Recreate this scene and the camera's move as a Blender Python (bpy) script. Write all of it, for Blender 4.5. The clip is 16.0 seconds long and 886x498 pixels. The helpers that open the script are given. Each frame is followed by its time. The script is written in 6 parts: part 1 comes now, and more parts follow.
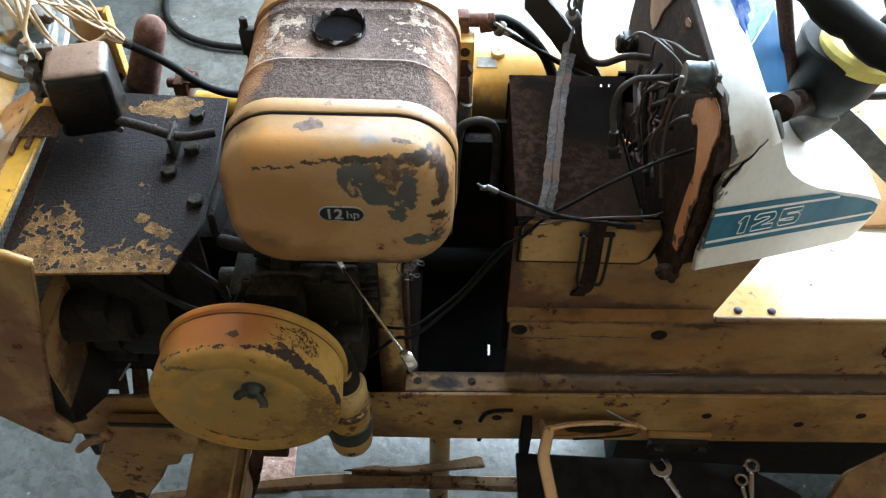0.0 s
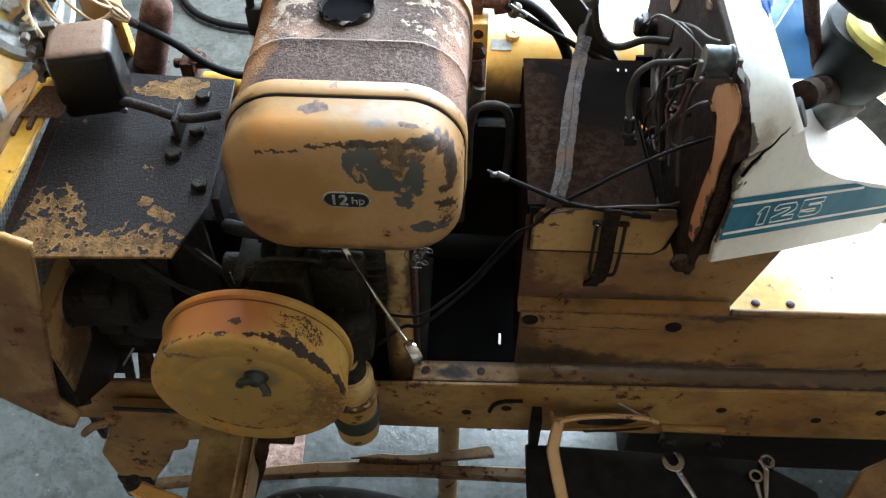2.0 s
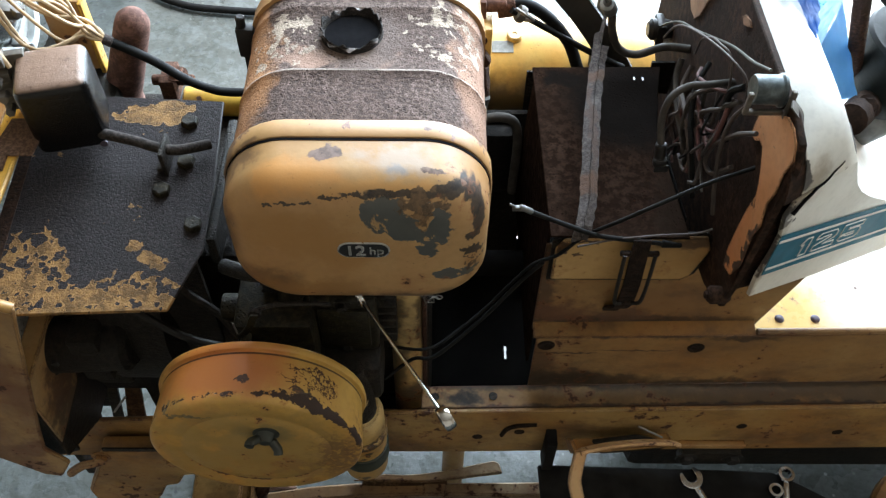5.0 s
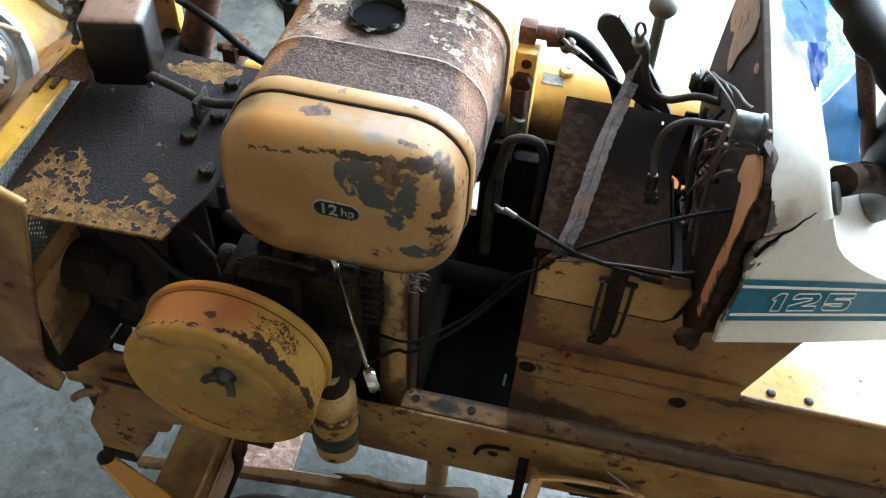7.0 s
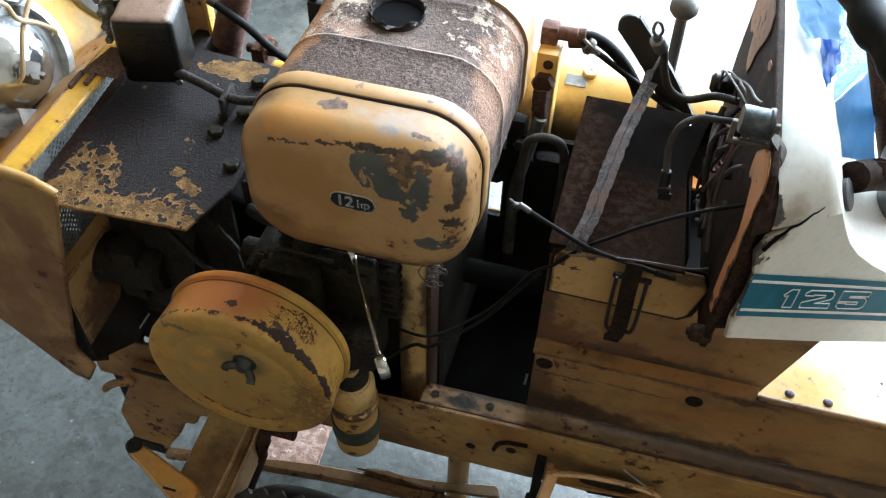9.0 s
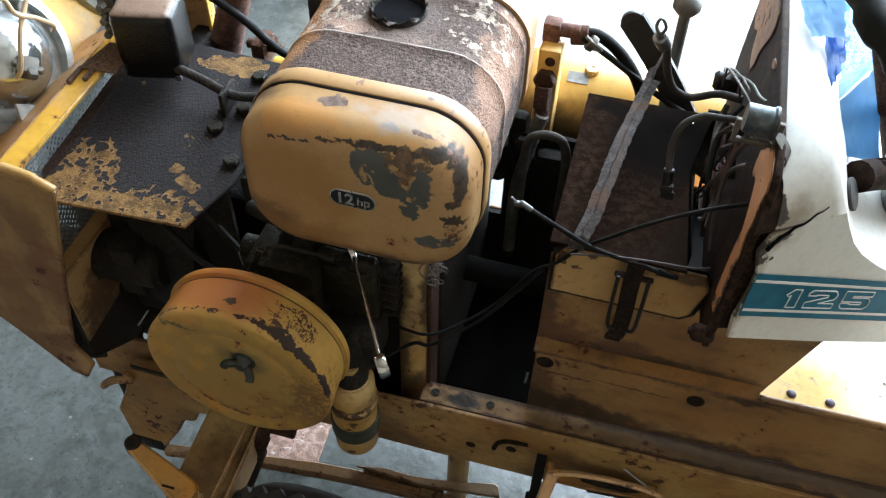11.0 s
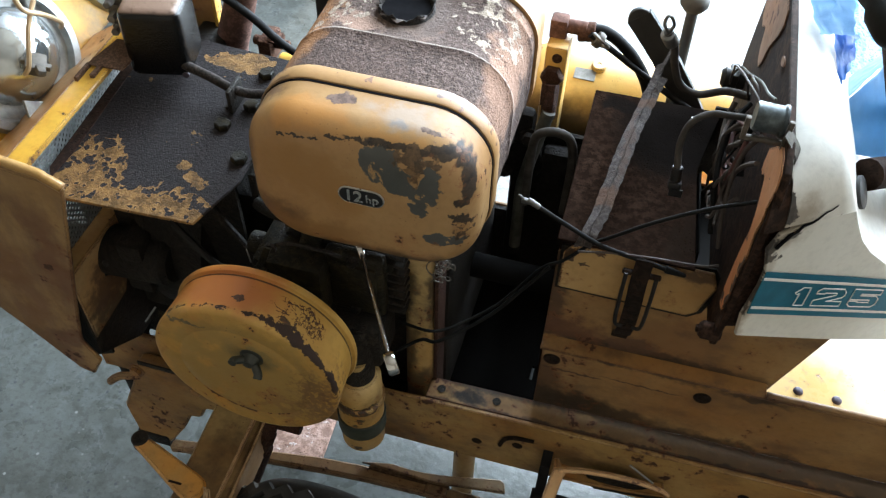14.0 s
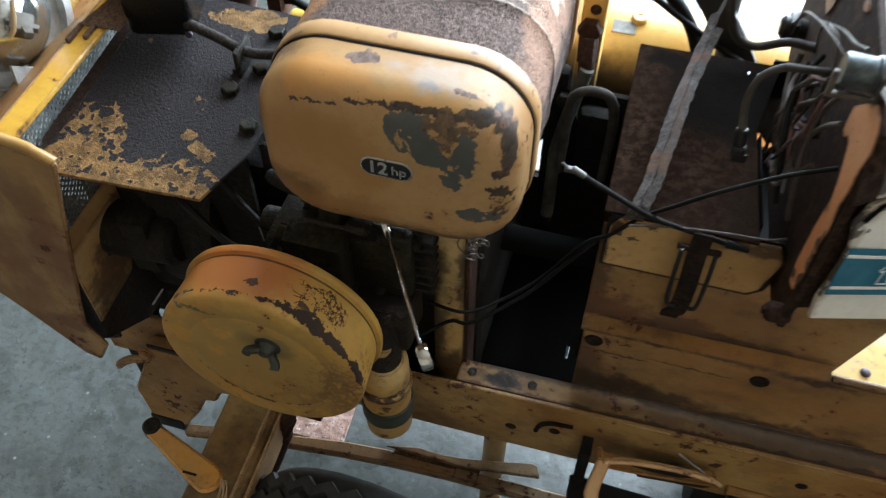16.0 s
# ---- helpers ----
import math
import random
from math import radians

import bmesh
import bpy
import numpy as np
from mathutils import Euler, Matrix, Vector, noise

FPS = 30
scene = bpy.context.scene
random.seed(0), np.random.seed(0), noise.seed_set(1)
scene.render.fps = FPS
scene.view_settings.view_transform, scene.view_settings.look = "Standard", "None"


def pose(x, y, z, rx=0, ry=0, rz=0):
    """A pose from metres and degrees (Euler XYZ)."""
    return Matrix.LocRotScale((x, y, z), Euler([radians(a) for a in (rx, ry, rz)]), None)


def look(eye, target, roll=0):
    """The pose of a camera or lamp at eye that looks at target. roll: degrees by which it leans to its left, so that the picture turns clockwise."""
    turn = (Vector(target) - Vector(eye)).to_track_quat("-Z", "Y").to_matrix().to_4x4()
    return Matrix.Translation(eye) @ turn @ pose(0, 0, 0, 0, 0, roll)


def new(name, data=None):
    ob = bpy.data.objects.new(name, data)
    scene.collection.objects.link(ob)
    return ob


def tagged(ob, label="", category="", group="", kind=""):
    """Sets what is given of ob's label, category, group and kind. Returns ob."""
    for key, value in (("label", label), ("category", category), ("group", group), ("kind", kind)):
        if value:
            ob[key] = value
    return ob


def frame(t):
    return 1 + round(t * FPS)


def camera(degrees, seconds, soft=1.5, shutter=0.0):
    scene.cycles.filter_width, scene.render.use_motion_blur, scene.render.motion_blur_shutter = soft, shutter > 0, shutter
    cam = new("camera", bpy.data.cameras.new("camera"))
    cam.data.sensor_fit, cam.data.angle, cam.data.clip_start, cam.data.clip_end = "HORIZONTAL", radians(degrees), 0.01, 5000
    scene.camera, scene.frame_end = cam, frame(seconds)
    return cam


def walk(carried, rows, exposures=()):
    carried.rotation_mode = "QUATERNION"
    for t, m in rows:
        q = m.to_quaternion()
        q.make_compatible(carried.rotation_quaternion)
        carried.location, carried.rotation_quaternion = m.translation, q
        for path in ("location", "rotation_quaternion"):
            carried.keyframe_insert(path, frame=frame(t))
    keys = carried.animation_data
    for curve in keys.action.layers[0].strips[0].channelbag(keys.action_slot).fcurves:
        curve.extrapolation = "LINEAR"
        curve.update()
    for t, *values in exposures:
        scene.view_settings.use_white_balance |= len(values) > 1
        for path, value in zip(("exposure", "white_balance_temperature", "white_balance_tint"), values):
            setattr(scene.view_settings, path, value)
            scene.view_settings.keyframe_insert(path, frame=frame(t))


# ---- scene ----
cam = camera(53.3, 16.0, soft=1.25, shutter=0.5)
PATH = [
    (0, (0.008, 0.023, 1.393), (-0.021, 1.323, -0.126), 0.4),
    (0.5, (0.01, 0.026, 1.39), (-0.028, 1.318, -0.136), 0.1),
    (1, (0.011, 0.028, 1.385), (-0.034, 1.312, -0.148), -0.2),
    (1.5, (0.012, 0.032, 1.384), (-0.041, 1.31, -0.154), -0.3),
    (2, (0.016, 0.041, 1.378), (-0.051, 1.312, -0.165), -0.2),
    (2.5, (-0.003, 0.109, 1.345), (-0.077, 1.372, -0.204), -0.8),
    (3, (-0.037, 0.171, 1.345), (-0.078, 1.41, -0.224), -0.7),
    (3.5, (-0.041, 0.169, 1.359), (-0.056, 1.381, -0.232), 0.0),
    (4, (-0.045, 0.158, 1.369), (-0.051, 1.361, -0.229), 0.8),
    (4.5, (-0.037, 0.156, 1.372), (-0.032, 1.353, -0.23), 1.0),
    (5, (-0.039, 0.139, 1.376), (-0.017, 1.333, -0.229), 1.2),
    (5.2, (-0.044, 0.136, 1.377), (-0.011, 1.332, -0.226), 1.4),
    (7.3, (0.103, 0.077, 1.353), (-0.17, 1.362, -0.155), 3.9),
    (7.5, (0.109, 0.076, 1.355), (-0.173, 1.36, -0.152), 3.8),
    (8, (0.113, 0.071, 1.355), (-0.19, 1.347, -0.154), 3.3),
    (8.5, (0.112, 0.063, 1.358), (-0.206, 1.341, -0.147), 2.5),
    (9, (0.113, 0.066, 1.356), (-0.221, 1.344, -0.145), 1.5),
    (11.5, (0.11, 0.071, 1.353), (-0.225, 1.341, -0.155), 1.8),
    (12, (0.107, 0.068, 1.357), (-0.235, 1.337, -0.15), 1.8),
    (12.5, (0.109, 0.069, 1.361), (-0.23, 1.337, -0.148), 2.0),
    (13, (0.11, 0.068, 1.36), (-0.226, 1.34, -0.147), 2.2),
    (13.5, (0.108, 0.072, 1.358), (-0.229, 1.342, -0.15), 1.8),
    (14, (0.106, 0.071, 1.355), (-0.229, 1.332, -0.16), 1.6),
    (14.5, (0.108, 0.074, 1.353), (-0.224, 1.328, -0.17), 1.3),
    (15, (0.108, 0.075, 1.35), (-0.238, 1.32, -0.176), 0.6),
    (15.5, (0.107, 0.076, 1.349), (-0.249, 1.313, -0.181), 0.5),
    (16, (0.074, 0.127, 1.3), (-0.274, 1.315, -0.271), -0.3),
]
walk(cam, [(t, look(eye, target, roll)) for t, eye, target, roll in PATH])

# ---- world and light ----
world = bpy.data.worlds.new("world")
scene.world = world
world.use_nodes = True
wn = world.node_tree
sky = wn.nodes.new("ShaderNodeTexSky")
sky.sky_type, sky.sun_disc = "NISHITA", False
sky.sun_elevation, sky.sun_rotation = radians(60), radians(8)
wn.links.new(sky.outputs[0], wn.nodes["Background"].inputs[0])
wn.nodes["Background"].inputs[1].default_value = 0.12

sun = new("sun", bpy.data.lights.new("sun", "SUN"))
sun.data.energy, sun.data.angle, sun.data.color = 3.4, radians(2.0), (1.0, 0.96, 0.9)
sun.matrix_world = look((1.8, 6.2, 8), (1.2, 1.9, 0))

door_light = new("door_daylight", bpy.data.lights.new("door_daylight", "AREA"))
door_light.data.shape, door_light.data.size, door_light.data.size_y = "RECTANGLE", 4.0, 3.0
door_light.data.energy, door_light.data.color = 735, (0.728, 0.868, 1.0)
door_light.matrix_world = look((1.6, 2.42, 1.65), (1.4, 0.3, 0.9))
scene.view_settings.exposure = 0.08

# ---- material helpers ----
class Nodes:
    def __init__(self, name):
        self.mat = bpy.data.materials.new(name)
        self.mat.use_nodes = True
        self.t = self.mat.node_tree
        self.b = self.t.nodes["Principled BSDF"]
        self.pos = self.t.nodes.new("ShaderNodeNewGeometry").outputs["Position"]

    def put(self, socket, v):
        if hasattr(v, "is_output"):
            self.t.links.new(v, socket)
        elif isinstance(v, tuple) and len(v) == 3 and socket.type == "RGBA":
            socket.default_value = (*v, 1)
        else:
            socket.default_value = v

    def math(self, op, a, b=0.0, c=0.0):
        n = self.t.nodes.new("ShaderNodeMath")
        n.operation = op
        for s, v in zip(n.inputs, (a, b, c)):
            self.put(s, v)
        return n.outputs[0]

    def vec(self, op, a, b=(0, 0, 0)):
        n = self.t.nodes.new("ShaderNodeVectorMath")
        n.operation = op
        self.put(n.inputs[0], a)
        if op == "SCALE":
            self.put(n.inputs[3], b)
        else:
            self.put(n.inputs[1], b)
        return n.outputs[1] if op in ("LENGTH", "DOT_PRODUCT", "DISTANCE") else n.outputs[0]

    def noise(self, scale, detail=4, rough=0.55, at=None, colour=False, dist=0.0):
        n = self.t.nodes.new("ShaderNodeTexNoise")
        n.inputs["Scale"].default_value, n.inputs["Detail"].default_value = scale, detail
        n.inputs["Roughness"].default_value, n.inputs["Distortion"].default_value = rough, dist
        self.put(n.inputs["Vector"], self.pos if at is None else at)
        return n.outputs[1 if colour else 0]

    def voronoi(self, scale, feature="F1", at=None):
        n = self.t.nodes.new("ShaderNodeTexVoronoi")
        n.feature = feature
        n.inputs["Scale"].default_value = scale
        self.put(n.inputs["Vector"], self.pos if at is None else at)
        return n.outputs["Distance"]

    def step(self, v, lo, hi, out=(0.0, 1.0)):
        n = self.t.nodes.new("ShaderNodeMapRange")
        n.interpolation_type = "SMOOTHSTEP"
        for s, x in zip(n.inputs, (v, lo, hi, *out)):
            self.put(s, x)
        return n.outputs[0]

    def mix(self, f, a, b):
        n = self.t.nodes.new("ShaderNodeMix")
        n.data_type = "RGBA"
        self.put(n.inputs[0], f), self.put(n.inputs[6], a), self.put(n.inputs[7], b)
        return n.outputs[2]

    def axis(self, i):
        n = self.t.nodes.new("ShaderNodeSeparateXYZ")
        self.put(n.inputs[0], self.pos)
        return n.outputs[i]

    def blob(self, c, r, wobble=0.02, scale=40, soft=0.12):
        """A patch with a ragged outline round c, with radii r in metres."""
        w = self.vec("SCALE", self.vec("SUBTRACT", self.noise(scale, 5, 0.6, colour=True), (0.5, 0.5, 0.5)), wobble * 4)
        p = self.vec("SUBTRACT", self.vec("ADD", self.pos, w), tuple(c))
        d = self.vec("LENGTH", self.vec("DIVIDE", p, tuple(r)))
        return self.step(d, 1 + soft, 1 - soft)

    def bump(self, h, strength=0.4, dist=0.002):
        n = self.t.nodes.new("ShaderNodeBump")
        n.inputs["Strength"].default_value, n.inputs["Distance"].default_value = strength, dist
        self.put(n.inputs["Height"], h)
        self.put(self.b.inputs["Normal"], n.outputs[0])

    def done(self, colour, rough=0.5, metal=0.0, coat=0.0, spec=0.5):
        self.put(self.b.inputs["Base Color"], colour)
        self.put(self.b.inputs["Roughness"], rough)
        self.put(self.b.inputs["Metallic"], metal)
        self.put(self.b.inputs["Coat Weight"], coat)
        self.put(self.b.inputs["Specular IOR Level"], spec)
        return self.mat


RUST, RUST_DARK, GRIME = (0.105, 0.045, 0.022), (0.035, 0.018, 0.012), (0.03, 0.021, 0.014)


def edge_wear(m, radius=0.004):
    """High along sharp edges, where paint rubs off first."""
    n = m.t.nodes.new("ShaderNodeBevel")
    n.samples = 3
    n.inputs["Radius"].default_value = radius
    d = m.vec("DOT_PRODUCT", n.outputs[0], m.t.nodes["Geometry"].outputs["Normal"])
    return m.step(d, 0.985, 0.80)


def paint(name, base, chips=0.35, grime=0.4, fade=(0.50, 0.35, 0.15), rough=0.42, patches=(), primer=(0.085, 0.08, 0.076), scale=1.0, tints=(), stretch=(1, 1, 1), edges=0.30, dark=GRIME, marks=(), extra=None, bare=None, bleed=0.5, specks=0.6):
    """Old sheet-metal paint: fading, chips down to rust, brown grime, bare worn edges."""
    m = Nodes(name)
    sp = m.vec("MULTIPLY", m.pos, tuple(stretch))
    col = m.mix(m.step(m.noise(7 * scale, 3), 0.35, 0.7), base, fade)
    warm = (min(1, base[0] * 1.05), base[1] * 0.78, base[2] * 0.55)
    if bleed:
        col = m.mix(m.math("MULTIPLY", m.step(m.noise(4.3 * scale, 5, 0.6, dist=0.6), 0.46, 0.66), 0.55), col, warm)
    col = m.mix(m.math("MULTIPLY", m.step(m.noise(140 * scale, 4), 0.4, 0.75), 0.22), col, tuple(c * 0.55 for c in base))
    g = m.math("MULTIPLY", m.step(m.noise(13 * scale, 7, 0.68, at=sp), 0.62 - 0.35 * grime, 0.85 - 0.2 * grime), 0.82)
    col = m.mix(g, col, m.mix(m.noise(45, 5), dark, tuple(c * 2.2 for c in dark)))
    for c, r, w, sc, tint in tints:
        col = m.mix(m.math("MULTIPLY", m.blob(c, r, w, sc, 0.45), 0.85), col, tint)
    spread = m.step(m.noise(10 * scale, 4, 0.6), 0.45, 0.7)
    raw = m.math("ADD", m.noise(75 * scale, 8, 0.66), m.math("MULTIPLY", spread, 0.16))
    if edges:
        raw = m.math("ADD", raw, m.math("MULTIPLY", edge_wear(m), edges))
    if extra:
        raw = m.math("ADD", raw, extra(m))
    chip = m.step(raw, 0.80 - 0.22 * chips, 0.815 - 0.22 * chips)
    prim = None
    for c, r, w, sc in patches:
        p = m.math("MULTIPLY", m.blob(c, r, w, sc, 0.05), m.step(m.noise(38, 6, 0.62, dist=0.4), 0.40, 0.425))
        prim = p if prim is None else m.math("MAXIMUM", prim, p)
    if prim is not None:
        col = m.mix(prim, col, m.mix(m.noise(90, 4), primer, tuple(c * 1.5 for c in primer)))
    for c, r, w, sc, tint in marks:
        col = m.mix(m.math("MULTIPLY", m.blob(c, r, w, sc, 0.12), 0.95), col, m.mix(m.step(m.noise(170, 5, 0.7), 0.35, 0.65), tuple(q * 0.5 for q in tint), tuple(q * 1.35 for q in tint)))
    if bleed:
        halo = m.math("MULTIPLY", m.step(raw, 0.70 - 0.22 * chips, 0.805 - 0.22 * chips), bleed)
        col = m.mix(halo, col, (base[0] * 0.62, base[1] * 0.40, base[2] * 0.35))
    if specks:
        dots = m.math("MULTIPLY", m.step(m.voronoi(210), 0.20, 0.11), m.step(m.noise(23, 4, 0.65), 0.56, 0.66))
        col = m.mix(m.math("MULTIPLY", dots, specks), col, RUST_DARK)
        hair = m.vec("MULTIPLY", m.vec("ADD", m.pos, m.vec("SCALE", m.noise(9, 3, colour=True), 0.05)), (210, 210, 26))
        col = m.mix(m.math("MULTIPLY", m.math("MULTIPLY", m.step(m.noise(1, 3, 0.6, at=hair), 0.68, 0.74), m.step(m.noise(15, 3), 0.5, 0.62)), 0.5 * specks), col, tuple(c * 0.35 for c in base))
    rust = m.mix(m.noise(160, 5), RUST_DARK, RUST)
    col = m.mix(chip, col, rust)
    if bare:
        gone = bare(m)
        col = m.mix(gone, col, m.mix(m.noise(120, 5), (0.013, 0.0075, 0.006), (0.050, 0.024, 0.016)))
        chip = m.math("MAXIMUM", chip, gone)
    rg = m.math("ADD", m.math("MULTIPLY", chip, 0.35), m.step(m.noise(30, 4), 0.3, 0.8, (rough - 0.06, rough + 0.2)))
    h = m.math("SUBTRACT", m.math("MULTIPLY", m.noise(260, 3), 0.25), chip)
    h = m.math("ADD", h, m.math("MULTIPLY", m.noise(18, 2), 0.8))
    if prim is not None:
        h = m.math("SUBTRACT", h, prim)
    m.bump(h, 0.35, 0.0012)
    return m.done(col, rg)


def rusty(name, tone=(0.06, 0.042, 0.036), alt=(0.12, 0.07, 0.045), flakes=None, amount=0.3, rough=0.85, patches=(), grain=330, dust=None, fine=False, spec=0.2, stains=(), relief=0.9):
    """Bare pitted rust, with leftover flakes of paint where flakes gives their colour."""
    m = Nodes(name)
    col = m.mix(m.step(m.noise(22, 5, 0.6), 0.35, 0.7), tone, alt)
    col = m.mix(m.math("MULTIPLY", m.step(m.noise(grain, 5, 0.7), 0.42, 0.62), 0.65), tuple(c * 0.45 for c in tone), col)
    for c, r, w, sc, tint in stains:
        col = m.mix(m.math("MULTIPLY", m.blob(c, r, w, sc, 0.35), 0.88), col, m.mix(m.noise(grain * 0.6, 5), tint, tuple(q * 1.9 for q in tint)))
    keep = None
    if flakes:
        area = m.step(m.noise(9, 3), 0.42, 0.66)
        keep = m.step(m.math("ADD", m.noise(48, 6, 0.6), m.math("MULTIPLY", area, 0.2)), 0.86 - 0.3 * amount, 0.88 - 0.3 * amount)
    for c, r, w, sc, *more in patches:
        p = m.blob(c, r, w, sc, 0.5 if fine else 0.12)
        if fine:
            holes = m.voronoi(115, at=m.vec("ADD", m.pos, m.vec("SCALE", m.noise(60, 5, 0.65, colour=True), 0.012)))
            lace = m.math("ADD", m.math("MULTIPLY", m.math("SUBTRACT", m.noise(80, 6, 0.7), 0.5), 1.5), m.math("MULTIPLY", m.math("SUBTRACT", holes, 0.40), 1.05))
            p = m.math("ADD", m.math("MULTIPLY", p, more[0]), m.math("MULTIPLY", lace, m.step(p, 0.0, 0.6)))
        else:
            p = m.step(m.math("ADD", m.math("MULTIPLY", p, 0.32), m.noise(85, 6, 0.66)), 0.845, 0.86)
        keep = p if keep is None else m.math("MAXIMUM", keep, p)
    curl = None
    if fine:
        curl = m.math("MULTIPLY", m.step(keep, 0.49, 0.52), m.step(keep, 0.66, 0.56))
        keep = m.step(keep, 0.49, 0.515)
    pits = m.math("MULTIPLY", m.step(m.voronoi(max(grain, 220) * 1.1), 0.34, 0.16), m.step(m.noise(35, 4), 0.42, 0.6))
    col = m.mix(m.math("MULTIPLY", pits, 0.6), col, tuple(c * 0.3 for c in tone))
    h = m.noise(grain, 6, 0.7)
    if keep is not None:
        col = m.mix(keep, col, m.mix(m.step(m.noise(75, 6, 0.7), 0.38, 0.62), flakes, tuple(c * (0.38 if fine else 0.6) for c in flakes)))
        if fine:
            col = m.mix(m.math("MULTIPLY", curl, 0.4), col, tuple(min(1, c * 1.5) for c in flakes))
            h = m.math("ADD", h, m.math("MULTIPLY", curl, 0.8))
        h = m.math("ADD", h, m.math("MULTIPLY", keep, 0.6))
    if dust:
        up = m.t.nodes.new("ShaderNodeSeparateXYZ")
        m.put(up.inputs[0], m.t.nodes["Geometry"].outputs["Normal"])
        col = m.mix(m.math("MULTIPLY", m.step(up.outputs[2], 0.55, 0.9), m.step(m.noise(90, 6, 0.65), 0.22, 0.48, (0.35, 1.0))), col, m.mix(m.noise(55, 5, 0.65), dust, tuple(c * 0.6 for c in dust)))
    m.bump(m.math("SUBTRACT", h, m.math("MULTIPLY", pits, 0.7)), relief, 0.0026)
    return m.done(col, rough, 0.0, spec=spec)


def plain(name, base, rough=0.5, metal=0.0, var=0.25, scale=60, bump=0.15, coat=0.0, spec=0.5):
    m = Nodes(name)
    n = m.math("MULTIPLY", m.noise(scale, 5, 0.6), m.step(m.noise(scale * 0.2, 3), 0.2, 0.8, (0.7, 1.2)))
    col = m.mix(m.step(n, 0.25, 0.75), tuple(c * (1 - var) for c in base), tuple(min(1, c * (1 + var)) for c in base))
    m.bump(m.noise(scale * 5, 4), bump, 0.001)
    return m.done(col, m.step(m.noise(scale * 0.6, 4), 0.3, 0.75, (max(0.03, rough - 0.1), rough + 0.12)), metal, coat, spec)


YEL = (0.38, 0.20, 0.052)
M_yellow = paint("yellow paint worn", YEL, 0.42, 0.45)
M_yellow_dirty = paint("yellow paint grimy", (0.31, 0.155, 0.042), 0.45, 0.48, dark=(0.05, 0.026, 0.013), fade=(0.36, 0.21, 0.08))
M_rail = paint("yellow paint on the rails", (0.30, 0.162, 0.046), 0.54, 0.66, rough=0.5, stretch=(0.8, 1, 1.2), fade=(0.42, 0.27, 0.10), dark=(0.05, 0.028, 0.015))
# brown runs, a dark foot; the thin line below the flap paints its shadow
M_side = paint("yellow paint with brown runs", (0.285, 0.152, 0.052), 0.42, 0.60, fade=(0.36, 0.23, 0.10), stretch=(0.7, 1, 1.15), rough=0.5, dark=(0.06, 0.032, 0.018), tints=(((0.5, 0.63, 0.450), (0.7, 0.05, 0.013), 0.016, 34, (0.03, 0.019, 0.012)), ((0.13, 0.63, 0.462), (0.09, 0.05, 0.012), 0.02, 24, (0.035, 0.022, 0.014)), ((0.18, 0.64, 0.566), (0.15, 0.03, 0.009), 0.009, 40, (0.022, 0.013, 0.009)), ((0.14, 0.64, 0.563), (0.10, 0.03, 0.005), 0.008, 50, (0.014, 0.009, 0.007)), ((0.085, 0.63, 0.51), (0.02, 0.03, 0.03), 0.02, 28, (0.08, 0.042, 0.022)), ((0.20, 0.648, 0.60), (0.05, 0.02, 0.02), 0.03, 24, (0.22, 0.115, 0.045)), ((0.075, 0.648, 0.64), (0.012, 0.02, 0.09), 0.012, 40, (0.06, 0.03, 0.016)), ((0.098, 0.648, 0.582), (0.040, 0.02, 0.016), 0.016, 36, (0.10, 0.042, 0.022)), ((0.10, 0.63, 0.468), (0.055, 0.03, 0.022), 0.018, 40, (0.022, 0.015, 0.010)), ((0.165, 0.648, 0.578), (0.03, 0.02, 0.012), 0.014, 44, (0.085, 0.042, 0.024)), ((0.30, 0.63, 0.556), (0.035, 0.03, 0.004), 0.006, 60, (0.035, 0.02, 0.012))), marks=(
    ((0.11, 0.63, 0.5245), (0.036, 0.03, 0.0016), 0.003, 90, (0.06, 0.028, 0.016)), ((0.185, 0.63, 0.5305), (0.045, 0.03, 0.0012), 0.003, 90, (0.075, 0.035, 0.02)), ((0.14, 0.648, 0.652), (0.075, 0.02, 0.0015), 0.003, 80, (0.03, 0.018, 0.011))))
M_fin = paint("yellow paint scraped", (0.265, 0.14, 0.047), 0.46, 0.80, bleed=0.7, tints=(((-0.43, 0.52, 0.66), (0.018, 0.03, 0.07), 0.02, 22, (0.17, 0.075, 0.03)), ((-0.49, 0.52, 0.60), (0.02, 0.03, 0.09), 0.03, 20, (0.19, 0.09, 0.035)), ((-0.46, 0.52, 0.50), (0.03, 0.03, 0.02), 0.03, 25, (0.14, 0.065, 0.028)), ((-0.50, 0.52, 0.74), (0.06, 0.03, 0.012), 0.02, 25, (0.20, 0.095, 0.038))), stretch=(1.6, 1, 0.5), scale=0.7, dark=(0.07, 0.035, 0.018), fade=(0.40, 0.25, 0.10))
M_yellow_fresh = paint("yellow paint bright", (0.56, 0.31, 0.035), 0.50, 0.52, dark=(0.10, 0.055, 0.02), fade=(0.70, 0.43, 0.07), rough=0.35)
DK = (0.026, 0.019, 0.015)
# the tints include darker tones along the tank's lower and left edges
M_tank = paint("tank paint", (0.36, 0.195, 0.075), 0.24, 0.50, fade=(0.43, 0.265, 0.115), rough=0.43, edges=0, primer=(0.056, 0.058, 0.054), dark=(0.20, 0.10, 0.038), patches=(
    ((-0.0755, 0.55, 0.862), (0.0165, 0.05, 0.0190), 0.007, 60), ((-0.064, 0.55, 0.846), (0.014, 0.05, 0.0130), 0.007, 60), ((-0.0395, 0.55, 0.849), (0.0165, 0.05, 0.0240), 0.008, 55),
